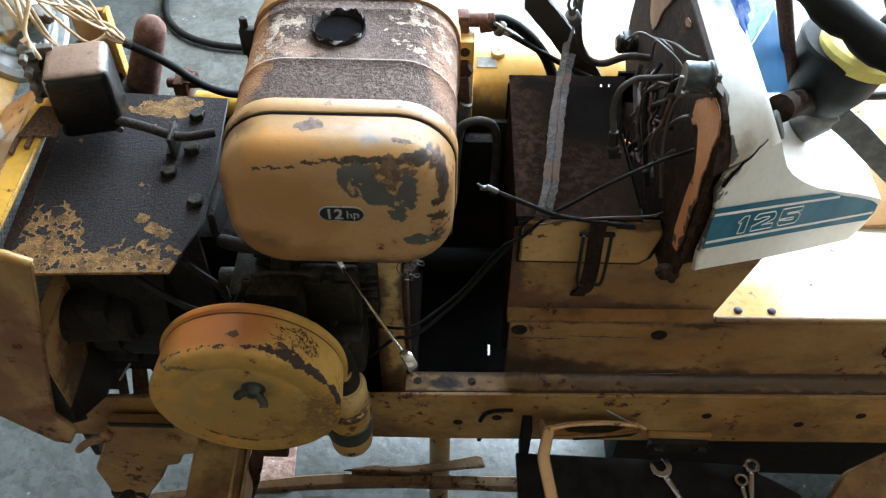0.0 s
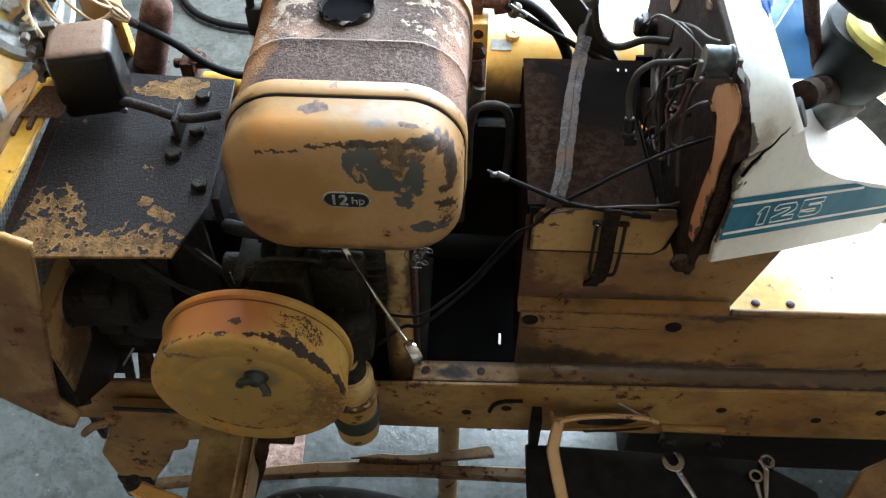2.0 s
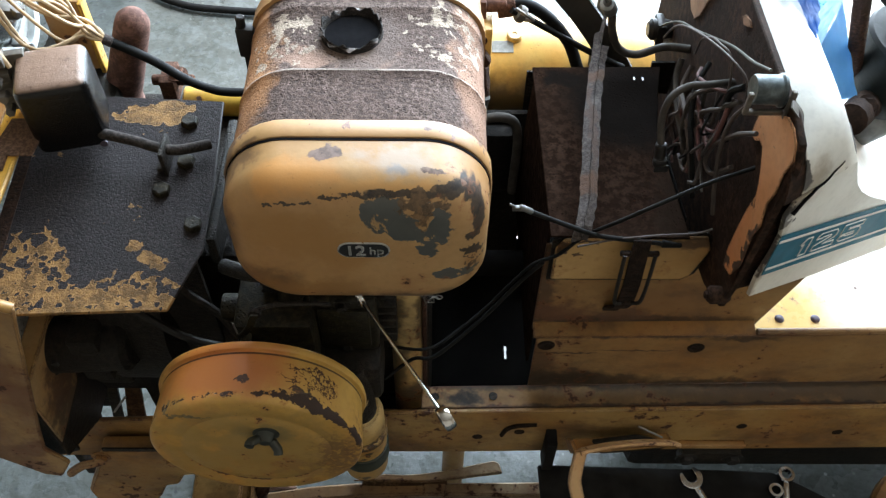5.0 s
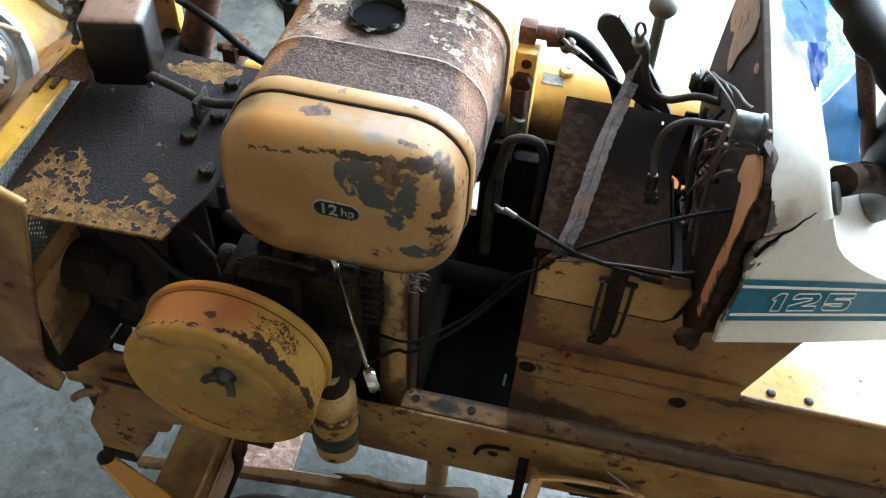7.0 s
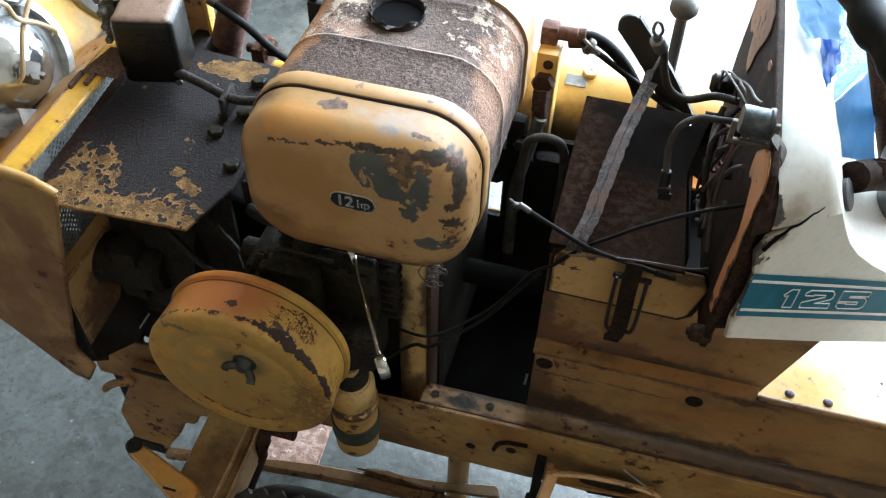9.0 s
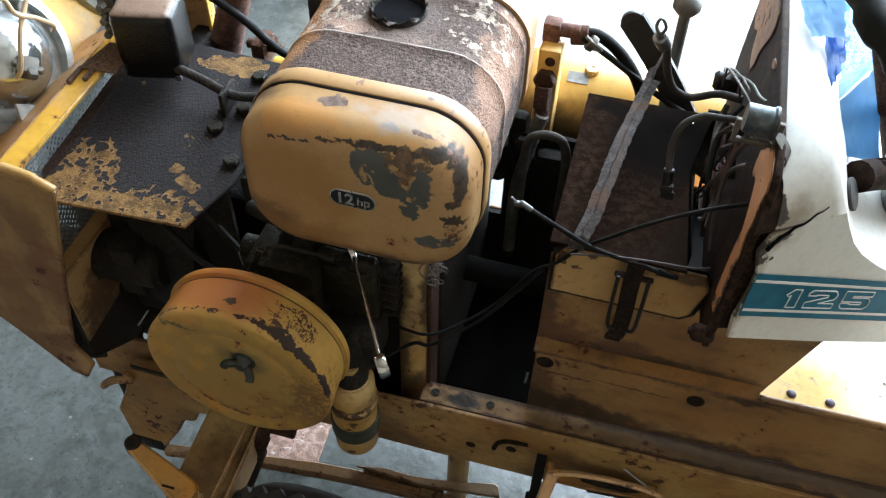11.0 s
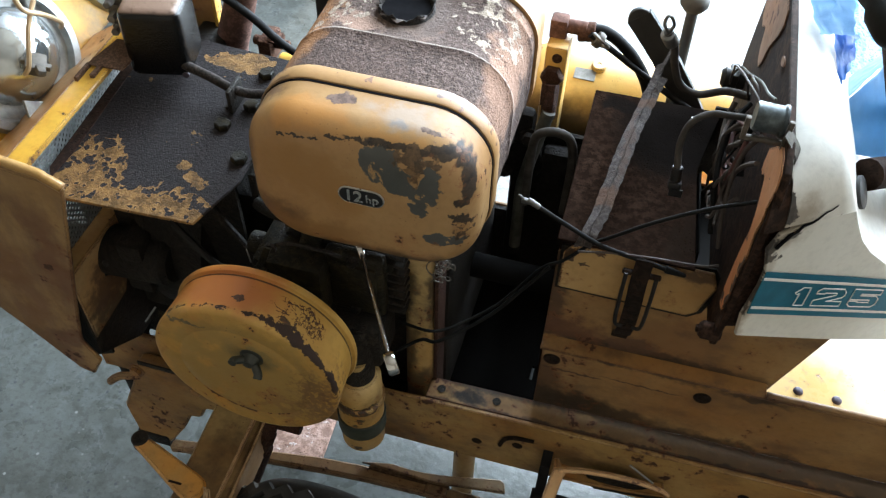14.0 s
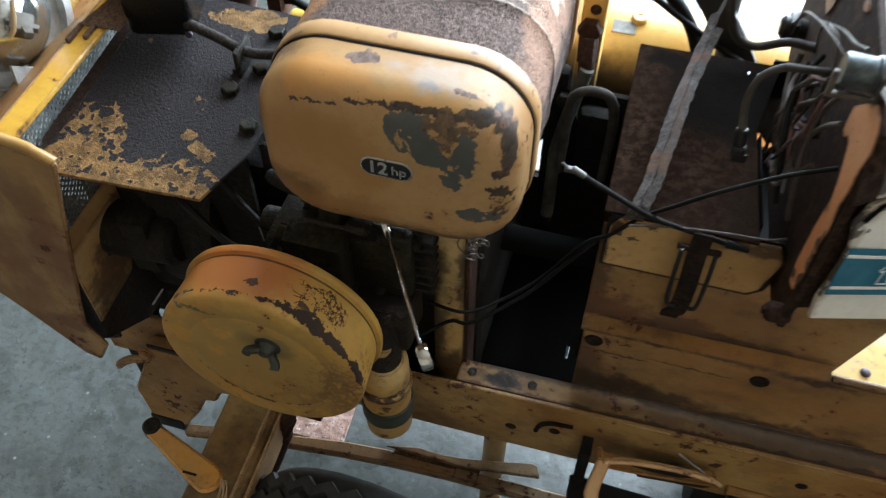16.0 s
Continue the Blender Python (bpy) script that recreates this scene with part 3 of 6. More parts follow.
M_rust_pink = rusty("flaked red rust", (0.46, 0.28, 0.215), (0.62, 0.46, 0.40), flakes=(0.72, 0.60, 0.54), amount=0.3, grain=60)
M_strut = rusty("flaked strut", (0.16, 0.085, 0.045), (0.30, 0.18, 0.10), flakes=(0.52, 0.40, 0.30), amount=0.25, grain=120)
# base made paler to carry the strong side light; rust and oil below
M_inner = paint("flange paint lightened for side light", (0.50, 0.32, 0.125), 0.46, 0.30, fade=(0.56, 0.42, 0.24), rough=0.5, tints=(((-0.43, 0.57, 0.50), (0.02, 0.09, 0.055), 0.03, 24, (0.035, 0.02, 0.013)), ((-0.43, 0.575, 0.545), (0.02, 0.03, 0.03), 0.03, 40, (0.10, 0.05, 0.03)), ((-0.43, 0.625, 0.60), (0.02, 0.012, 0.05), 0.02, 40, (0.26, 0.12, 0.05))))
# grime, and a tall dark tint down the left half
M_upright = paint("grimy bracket paint, darker at left", (0.36, 0.20, 0.055), 0.45, 0.55, dark=(0.03, 0.018, 0.011), tints=(((-0.085, 0.62, 0.52), (0.013, 0.03, 0.20), 0.014, 30, (0.018, 0.012, 0.008)), ((-0.066, 0.62, 0.43), (0.03, 0.03, 0.035), 0.02, 34, (0.03, 0.02, 0.012)), ((-0.05, 0.62, 0.60), (0.006, 0.03, 0.05), 0.008, 50, (0.025, 0.016, 0.010))))
M_post = paint("orange-brown post paint", (0.36, 0.185, 0.062), 0.35, 0.45, fade=(0.44, 0.25, 0.10), dark=(0.10, 0.05, 0.025))
M_hoop = paint("worn strap paint", (0.50, 0.30, 0.13), 0.4, 0.25, fade=(0.60, 0.42, 0.25))
M_chrome_dirty = plain("dirty chrome", (0.105, 0.13, 0.14), 0.42, 0.35, 0.6, 110)
M_board = plain("matt black board", (0.013, 0.0125, 0.0125), 0.8, 0.0, 0.4, 40, spec=0.1)

# ---- geometry helpers ----
def join(bm, other):
    me = bpy.data.meshes.new("tmp")
    other.to_mesh(me)
    other.free()
    bm.from_mesh(me)
    bpy.data.meshes.remove(me)
    return bm


def B():
    return bmesh.new()


def box(x0, x1, y0, y1, z0, z1, bev=0.002, m=None, seg=2):
    bm = B()
    bmesh.ops.create_cube(bm, size=1, matrix=Matrix.Translation(((x0 + x1) / 2, (y0 + y1) / 2, (z0 + z1) / 2)) @ Matrix.Diagonal((abs(x1 - x0), abs(y1 - y0), abs(z1 - z0), 1)))
    if bev:
        bmesh.ops.bevel(bm, geom=bm.edges[:], offset=bev, segments=seg, profile=0.5, affect="EDGES")
    if m:
        bmesh.ops.transform(bm, matrix=m, verts=bm.verts)
    return bm


def frame_of(d):
    d = Vector(d).normalized()
    a = Vector((0, 0, 1)) if abs(d.z) < 0.9 else Vector((1, 0, 0))
    u = a.cross(d).normalized()
    return d, u, d.cross(u)


def lathe(o, d, prof, seg=32, wob=0.0):
    """A turned form: prof holds (height along d, radius)."""
    bm = B()
    d, u, v = frame_of(d)
    o = Vector(o)
    rings = []
    for h, r in prof:
        if r < 1e-5:
            rings.append([bm.verts.new(o + d * h)])
        else:
            rings.append([bm.verts.new(o + d * (h + wob * random.uniform(-1, 1)) + (u * math.cos(2 * math.pi * k / seg) + v * math.sin(2 * math.pi * k / seg)) * r) for k in range(seg)])
    for a, b in zip(rings, rings[1:]):
        for k in range(seg):
            k2 = (k + 1) % seg
            q = [a[k % len(a)], a[k2 % len(a)], b[k2 % len(b)], b[k % len(b)]]
            q = [w for i, w in enumerate(q) if w not in q[:i]]
            if len(q) > 2:
                bm.faces.new(q)
    for r, flip in ((rings[0], True), (rings[-1], False)):
        if len(r) > 1:
            bm.faces.new(r[::-1] if flip else r)
    bmesh.ops.recalc_face_normals(bm, faces=bm.faces)
    return bm


def cyl(p0, p1, r, seg=20, bev=0.001, r1=None):
    p0, p1 = Vector(p0), Vector(p1)
    L = (p1 - p0).length
    r1 = r if r1 is None else r1
    b = min(bev, L * 0.3)
    return lathe(p0, p1 - p0, [(0, r - b), (b, r), (L - b, r1), (L, r1 - b)], seg)


def spline(pts, n=6):
    pts = [Vector(p) for p in pts]
    if len(pts) < 3:
        return pts
    out = []
    q = [pts[0] * 2 - pts[1], *pts, pts[-1] * 2 - pts[-2]]
    for i in range(1, len(q) - 2):
        for k in range(n):
            t = k / n
            a, b, c, d = q[i - 1:i + 3]
            out.append(0.5 * (2 * b + (c - a) * t + (2 * a - 5 * b + 4 * c - d) * t * t + (3 * b - a - 3 * c + d) * t ** 3))
    return out + [pts[-1]]


def tube(pts, r, seg=10, n=6, flat=None, r1=None):
    """A cable, hose or rod along a smooth line; flat gives a strip of that width and thickness r."""
    P = spline(pts, n)
    bm = B()
    rings = []
    u = None
    for i, p in enumerate(P):
        d = (P[min(i + 1, len(P) - 1)] - P[max(i - 1, 0)]).normalized()
        if u is None:
            u = frame_of(d)[1]
        u = (u - d * u.dot(d)).normalized()
        v = d.cross(u)
        rr = r if r1 is None else r + (r1 - r) * i / (len(P) - 1)
        rings.append([bm.verts.new(p + u * math.cos(2 * math.pi * k / seg) * rr + v * math.sin(2 * math.pi * k / seg) * rr) for k in range(seg)])
    for a, b in zip(rings, rings[1:]):
        for k in range(seg):
            bm.faces.new((a[k], a[(k + 1) % seg], b[(k + 1) % seg], b[k]))
    bm.faces.new(rings[0][::-1])
    bm.faces.new(rings[-1])
    bmesh.ops.recalc_face_normals(bm, faces=bm.faces)
    return bm


def ribbon(pts, width, across, thick=0.002, n=5):
    """A flat metal strip along a line; across: the direction of its width."""
    P = spline(pts, n)
    a = Vector(across).normalized()
    bm = B()
    rows = []
    for i, p in enumerate(P):
        d = (P[min(i + 1, len(P) - 1)] - P[max(i - 1, 0)]).normalized()
        nn = d.cross(a).normalized()
        w = a * width / 2
        t = nn * thick / 2
        rows.append([bm.verts.new(p + s) for s in (w + t, -w + t, -w - t, w - t)])
    for x, y in zip(rows, rows[1:]):
        for k in range(4):
            bm.faces.new((x[k], x[(k + 1) % 4], y[(k + 1) % 4], y[k]))
    bm.faces.new(rows[0][::-1])
    bm.faces.new(rows[-1])
    bmesh.ops.recalc_face_normals(bm, faces=bm.faces)
    return bm


def plate(pts, thick, bev=0.0008):
    """A flat sheet with that outline, as thick as the vector thick."""
    bm = B()
    f = bm.faces.new([bm.verts.new(Vector(p)) for p in pts])
    g = bmesh.ops.extrude_face_region(bm, geom=[f])
    bmesh.ops.translate(bm, vec=Vector(thick), verts=[v for v in g["geom"] if isinstance(v, bmesh.types.BMVert)])
    bmesh.ops.recalc_face_normals(bm, faces=bm.faces)
    if bev:
        bmesh.ops.bevel(bm, geom=bm.edges[:], offset=bev, segments=1, affect="EDGES")
    return bm


def sheet(y, t, pts, bev=0.0008):
    """A plate upright along the machine: pts are (x, z)."""
    return plate([(x, y, z) for x, z in pts], (0, t, 0), bev)


def flat(z, t, pts, bev=0.0008):
    return plate([(x, y, z) for x, y in pts], (0, 0, -t), bev)


def loft(loops, cap=True):
    bm = B()
    R = [[bm.verts.new(Vector(p)) for p in l] for l in loops]
    for a, b in zip(R, R[1:]):
        n = len(a)
        for k in range(n):
            bm.faces.new((a[k], a[(k + 1) % n], b[(k + 1) % n], b[k]))
    if cap:
        bm.faces.new(R[0][::-1])
        bm.faces.new(R[-1])
    bmesh.ops.recalc_face_normals(bm, faces=bm.faces)
    return bm


def hexbolt(p, d, r=0.008, h=0.006, washer=True):
    p, d = Vector(p), Vector(d).normalized()
    bm = lathe(p, d, [(0, r), (h * 0.8, r), (h, r * 0.85)], 6)
    if washer:
        join(bm, lathe(p - d * 0.001, d, [(0, r * 1.45), (0.0018, r * 1.45)], 18))
    return bm


def finish(bm, name, angle=38):
    me = bpy.data.meshes.new(name)
    bm.to_mesh(me)
    bm.free()
    for p in me.polygons:
        p.use_smooth = True
    me.set_sharp_from_angle(angle=radians(angle))
    return me


def part(name, bm, material, parent=None, label="", angle=38):
    me = finish(bm, name, angle)
    me.materials.append(material)
    ob = new(name, me)
    if parent:
        ob.parent = parent
        if parent.type == "EMPTY":
            ob.matrix_parent_inverse = Matrix.Translation(parent.location).inverted()
    if label:
        tagged(ob, label)
    return ob


def thing(name, label, category, at=(0, 0, 0), group="", kind=""):
    e = new(name)
    e.empty_display_size = 0.1
    e.location = at
    return tagged(e, label, category, group, kind)


def solid(name, bm, material, label, category, group="", kind="", angle=38):
    return tagged(part(name, bm, material, None, "", angle), label, category, group, kind)


def lettering(body, size, m, depth=0.0004, swell=0.0):
    c = bpy.data.curves.new("text", "FONT")
    c.body, c.size, c.extrude, c.align_x, c.align_y, c.offset = body, size, depth, "CENTER", "CENTER", swell
    ob = new("text", c)
    me = bpy.data.meshes.new_from_object(ob.evaluated_get(bpy.context.evaluated_depsgraph_get()))
    bm = B()
    bm.from_mesh(me)
    bpy.data.objects.remove(ob)
    bpy.data.curves.remove(c)
    bpy.data.meshes.remove(me)
    bmesh.ops.transform(bm, matrix=m, verts=bm.verts)
    return bm

# ---- the garage ----
mf = Nodes("concrete floor")
cc = mf.mix(mf.step(mf.noise(1.3, 5), 0.3, 0.7), (0.058, 0.063, 0.057), (0.102, 0.111, 0.105))
cc = mf.mix(mf.math("MULTIPLY", mf.step(mf.noise(17, 3, 0.5, dist=0.5), 0.44, 0.60), 0.6), cc, (0.056, 0.060, 0.053))
cc = mf.mix(mf.math("MULTIPLY", mf.step(mf.noise(34, 4, 0.6), 0.46, 0.60), 0.55), cc, (0.115, 0.126, 0.125))
cc = mf.mix(mf.math("MULTIPLY", mf.step(mf.voronoi(45), 0.16, 0.08), mf.step(mf.noise(6, 3), 0.5, 0.62)), cc, (0.26, 0.27, 0.265))
cc = mf.mix(mf.math("MULTIPLY", mf.step(mf.noise(85, 6, 0.7), 0.48, 0.62), 0.45), cc, (0.040, 0.040, 0.034))
sp_ = mf.math("MULTIPLY", mf.step(mf.voronoi(62), 0.20, 0.12), mf.step(mf.noise(7, 3), 0.47, 0.57))
cc = mf.mix(sp_, cc, (0.05, 0.055, 0.06))
mf.bump(mf.math("ADD", mf.noise(60, 6, 0.6), mf.noise(9, 3)), 0.25, 0.004)
M_concrete = mf.done(cc, mf.step(mf.noise(12, 4), 0.3, 0.7, (0.22, 0.38)), spec=0.5)
M_wall = plain("board wall", (0.35, 0.285, 0.215), 0.8, 0.0, 0.15, 6)
M_ceiling = plain("board ceiling", (0.36, 0.30, 0.235), 0.85, 0.0, 0.12, 5)
M_ground = plain("pale concrete apron", (0.46, 0.45, 0.42), 0.8, 0.0, 0.15, 4)

tagged(part("floor", box(-3.2, 4.2, -3.2, 2.5, -0.1, 0, 0), M_concrete), "grey mottled concrete garage floor", "floor", kind="structure")
tagged(part("ground", box(-60, 60, 2.5, 90, -0.12, -0.02, 0), M_ground), "pale sunlit concrete apron outside the door", "ground", kind="structure")
def wall(name, bm, label):
    return tagged(part(name, bm, M_wall), label, "wall", kind="structure")
wall("wall_west", box(-3.4, -3.2, -3.4, 2.7, -0.1, 3.6, 0), "plain tan board garage side wall")
wall("wall_east", box(4.2, 4.4, -3.4, 2.7, -0.1, 3.6, 0), "plain tan board garage side wall")
wall("wall_south", box(-3.2, 4.2, -3.4, -3.2, -0.1, 3.6, 0), "plain tan board garage back wall")
nw = join(box(-3.2, -0.7, 2.5, 2.7, -0.1, 3.6, 0), box(3.7, 4.2, 2.5, 2.7, -0.1, 3.6, 0))
wall("wall_north", join(nw, box(-0.7, 3.7, 2.5, 2.7, 3.2, 3.6, 0)), "tan board garage wall with a wide open doorway")
tagged(part("ceiling", box(-3.4, 4.4, -3.4, 2.7, 3.6, 3.7, 0), M_ceiling), "plain board garage ceiling", "ceiling", kind="structure")

# ---- the tractor ----
tractor = thing("garden_tractor", "rusty yellow garden tractor, hood off and half dismantled", "tractor", (0, 0.77, 0))

# chassis
XZ = [(-0.512, 0.318), (-0.512, 0.412), (-0.05, 0.441), (0.55, 0.463), (1.10, 0.480), (1.10, 0.365), (0.55, 0.352), (0.0, 0.333), (-0.35, 0.330), (-0.43, 0.318)]
rail = part("frame_rail", sheet(0.597, 0.006, XZ, 0.0015), M_rail, tractor, "worn yellow steel frame rail")
part("flange", plate([(-0.052, 0.603, 0.441), (0.55, 0.603, 0.4625), (1.10, 0.603, 0.4795), (1.10, 0.632, 0.4795), (0.55, 0.632, 0.4625), (-0.052, 0.632, 0.441)], (0, 0, -0.005)), M_flange, rail, "grimy top flange, crease shadow painted in")
part("frame_rail", sheet(0.937, 0.006, XZ, 0.0015), M_yellow_dirty, tractor)
for x, z in ((0.016, 0.378), (0.066, 0.392), (0.33, 0.41), (0.45, 0.395), (0.52, 0.42)):
    part("bolt_hole", lathe((x, 0.5975, z), (0, -1, 0), [(0, 0.0068), (0.0006, 0.0065), (0.0007, 0.003), (0.0007, 0)], 14), M_latch, rail)
for x in (-0.036, 0.032):
    part("bolt_hole", lathe((x, 0.617, 0.4425 + 0.036 * (x + 0.05)), (0, 0, 1), [(0, 0.005), (0.0008, 0.0052), (0.0009, 0.003)], 12), M_engine, rail)
# dark tube drawn for a slot-shaped stain on the rail; no clip there
part("slot_stain", tube([(0.045, 0.596, 0.385), (0.050, 0.595, 0.403), (0.062, 0.595, 0.412), (0.085, 0.596, 0.414)], 0.0028, 8), M_latch, rail)
part("mounting_pad", box(0.262, 0.345, 0.588, 0.597, 0.364, 0.372, 0.002), M_yellow_dirty, rail)
# web coloured black for the dark beneath the pad
part("pad_shade_web", box(0.268, 0.340, 0.582, 0.597, 0.335, 0.364, 0.001), M_engine, rail)
for x in (0.275, 0.332):
    part("bolt", hexbolt((x, 0.582, 0.350), (0, -1, 0), 0.009), M_black_steel, rail)
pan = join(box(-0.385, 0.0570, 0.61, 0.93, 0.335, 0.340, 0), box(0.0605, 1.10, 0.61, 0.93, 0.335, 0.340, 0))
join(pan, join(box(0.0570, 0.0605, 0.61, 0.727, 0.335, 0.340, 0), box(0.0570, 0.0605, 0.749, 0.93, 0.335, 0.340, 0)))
part("belly_pan", pan, M_bay_shade, tractor)
# added wall, keeps the bright floor out of the pan slot at oblique views
part("slot_blind", box(0.050, 0.0566, 0.72, 0.95, 0.10, 0.3345, 0), M_bay_shade, tractor)
# unseen block behind the rail, stops door light reaching the floor at lower right
part("floor_shade_block", box(0.26, 1.08, 0.69, 0.91, 0.06, 0.334, 0.02), M_engine, tractor)
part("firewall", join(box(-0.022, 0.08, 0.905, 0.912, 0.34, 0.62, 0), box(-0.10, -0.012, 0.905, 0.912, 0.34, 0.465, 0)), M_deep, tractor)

cast = part("pump_casting", join(box(-0.024, 0.000, 0.882, 0.9035, 0.40, 0.660, 0.008), cyl((-0.012, 0.880, 0.585), (-0.012, 0.904, 0.585), 0.030)), M_deep, tractor, "oil-black pump casting behind the tank")
for x, z in ((-0.030, 0.648), (-0.031, 0.568), (-0.004, 0.628)):
    part("bolt", join(hexbolt((x, 0.880, z), (0, -1, 0.3), 0.008, 0.012), cyl((x, 0.880, z), (x + 0.010, 0.895, z), 0.005)), M_engine, cast)

# running side panel and deck
SP = [(0.073, 0.4475), (0.073, 0.556), (0.32, 0.562), (0.70, 0.580), (1.10, 0.590), (1.10, 0.481), (0.55, 0.4645)]
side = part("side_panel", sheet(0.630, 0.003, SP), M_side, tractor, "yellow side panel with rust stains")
part("side_lip", tube([(0.31, 0.634, 0.565), (0.5, 0.634, 0.571), (0.8, 0.634, 0.584), (1.1, 0.634, 0.590)], 0.0038, 10), M_side, side)
for x, z in ((0.085, 0.541), (0.25, 0.537)):
    part("rubber_plug", lathe((x, 0.631, z), (0, -1, 0), [(0, 0.0100), (0.0015, 0.0095), (0.0025, 0.0075), (0.0015, 0.005), (0.0015, 0)], 20), M_latch, side, "dark rubber plug")
part("scratch_wire", tube([(0.55, 0.629, 0.548), (0.527, 0.628, 0.535), (0.520, 0.627, 0.515), (0.535, 0.627, 0.500)], 0.0012, 6), M_engine, side)
# the wide rear part is added to hold door light off the floor
deck = part("deck", flat(0.545, 0.004, [(0.08, 0.634), (1.25, 0.634), (1.25, 1.34), (0.62, 1.34), (0.52, 1.02), (0.08, 1.02)], 0), M_deck, tractor, "worn yellow sheet-metal deck, paled as if overexposed")
for x in (0.347, 0.387):
    part("screw", lathe((x, 0.663, 0.5445), (0, 0, 1), [(0, 0.0052), (0.0015, 0.0052), (0.003, 0.0040), (0.0036, 0.002), (0.0036, 0)], 16), M_screw, deck)

# tower box that carries the dash
def tower_face(z0, z1):
    return [(0.070, z0), (0.310, z0), (0.343, 0.665), (0.352, z1), (0.070, z1)]
tower = part("tower", sheet(0.648, 0.003, tower_face(0.545, 0.700)), M_side, tractor, "yellow tower box below the dash")
part("tower_side", plate([(0.070, 0.650, 0.47), (0.070, 0.930, 0.47), (0.070, 0.860, 0.732), (0.070, 0.650, 0.725)], (0.003, 0, 0)), M_tray, tower)
part("tower_ledge", plate([(0.070, 0.631, 0.556), (0.31, 0.631, 0.562), (0.31, 0.650, 0.566), (0.070, 0.650, 0.560)], (0, 0, -0.003)), M_yellow_dirty, tower)
# the second, upper sheet is added to black out a bright gap by the tray
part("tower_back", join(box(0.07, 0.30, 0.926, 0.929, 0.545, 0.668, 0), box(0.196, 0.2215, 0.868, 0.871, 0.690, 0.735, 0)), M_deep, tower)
flap = part("battery_flap", sheet(0.632, 0.004, [(0.076, 0.664), (0.076, 0.715), (0.083, 0.727), (0.130, 0.732), (0.215, 0.732), (0.222, 0.712), (0.212, 0.672), (0.203, 0.664)], 0.0015), M_flap, tractor, "chipped yellow battery box flap")
# dark sheet larger than the flap, stands in for the shadow round its edge
part("flap_shade_plate", sheet(0.6375, 0.002, [(0.073, 0.6565), (0.073, 0.72), (0.13, 0.733), (0.216, 0.733), (0.2285, 0.712), (0.2175, 0.668), (0.2055, 0.6565)], 0), M_engine, flap)
part("flap_top", flat(0.733, 0.003, [(0.085, 0.632), (0.190, 0.632), (0.190, 0.652), (0.085, 0.652)]), M_yellow_dirty, flap)
part("latch_strap", ribbon([(0.151, 0.622, 0.742), (0.150, 0.617, 0.715), (0.151, 0.616, 0.68), (0.151, 0.618, 0.65), (0.150, 0.622, 0.633), (0.150, 0.632, 0.615), (0.149, 0.641, 0.602), (0.1485, 0.6455, 0.590)], 0.016, (1, 0, 0), 0.003), M_latch, flap, "dark rusty latch strap")
for dx in (-0.014, 0.014):
    part("latch_wire", tube([(0.151 + dx, 0.617, 0.725), (0.151 + dx, 0.614, 0.69), (0.151 + dx * 0.9, 0.613, 0.655), (0.151 + dx * 0.4, 0.615, 0.648)], 0.002, 8), M_black_steel, flap)
part("latch_pin", cyl((0.133, 0.620, 0.724), (0.169, 0.620, 0.724), 0.003, 12), M_latch, flap)
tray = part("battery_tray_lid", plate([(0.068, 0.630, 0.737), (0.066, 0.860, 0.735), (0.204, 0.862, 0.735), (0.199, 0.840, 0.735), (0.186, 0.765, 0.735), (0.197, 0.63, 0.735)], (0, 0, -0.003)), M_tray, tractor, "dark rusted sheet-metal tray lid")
for x in (0.172, 0.181):
    part("slot", box(x, x + 0.0018, 0.840, 0.8445, 0.7352, 0.7356, 0), M_dull_zinc, tray)
part("tray_side", plate([(0.191, 0.765, 0.732), (0.199, 0.655, 0.732), (0.199, 0.655, 0.58), (0.191, 0.765, 0.58)], (-0.002, 0, 0)), M_bay_shade, tray)
part("tower_floor", box(0.075, 0.305, 0.655, 0.955, 0.555, 0.560, 0), M_bay_shade, tower)
part("orange_bracket", plate([(0.203, 0.838, 0.650), (0.222, 0.838, 0.650), (0.219, 0.854, 0.643), (0.213, 0.852, 0.644), (0.211, 0.870, 0.636), (0.205, 0.880, 0.632)], (0, 0, -0.004)), M_orange_sunlit, tractor)

# fuel tank
def tank_loop(y, ins=0.0, out=0.0):
    cx, cz, hw, hh, rad = -0.0993, 0.8115, 0.1026 - ins + out, 0.0750 - ins + out, 0.049 - 0.55 * ins + out
    pts = []
    for qx, qz, a0 in ((1, 1, 0), (-1, 1, 90), (-1, -1, 180), (1, -1, 270)):
        for k in range(9):
            a = radians(a0 + 90 * k / 8)
            x = qx * (hw - rad) + rad * math.cos(a)
            z = qz * (hh - rad) + rad * math.sin(a)
            z += 0.004 * (1 - (x / 0.106) ** 2) * (1 if z > 0 else -0.5)
            x += 0.002 * (1 - (z / 0.075) ** 2) * (1 if x > 0 else -1)
            pts.append((cx + x, y, cz + z))
    return pts
R = 0.030
front = [tank_loop(0.5500, 0.070 * 0.75), tank_loop(0.5504, R + 0.008)] + [tank_loop(0.551 + R * (1 - math.cos(radians(a))), R * (1 - math.sin(radians(a)))) for a in range(4, 91, 8)] + [tank_loop(0.605, -0.001), tank_loop(0.6065, 0.003)]
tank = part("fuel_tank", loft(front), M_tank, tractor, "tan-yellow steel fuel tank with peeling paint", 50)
# slightly raised black ring, draws the shadow line in front of the band
part("seam_shade_ring", loft([tank_loop(0.6015, 0.001), tank_loop(0.6016, -0.0014), tank_loop(0.6039, -0.0014), tank_loop(0.6039, 0.001)]), M_gap_shade, tank, "thin black ring as the shadow line before the seam")
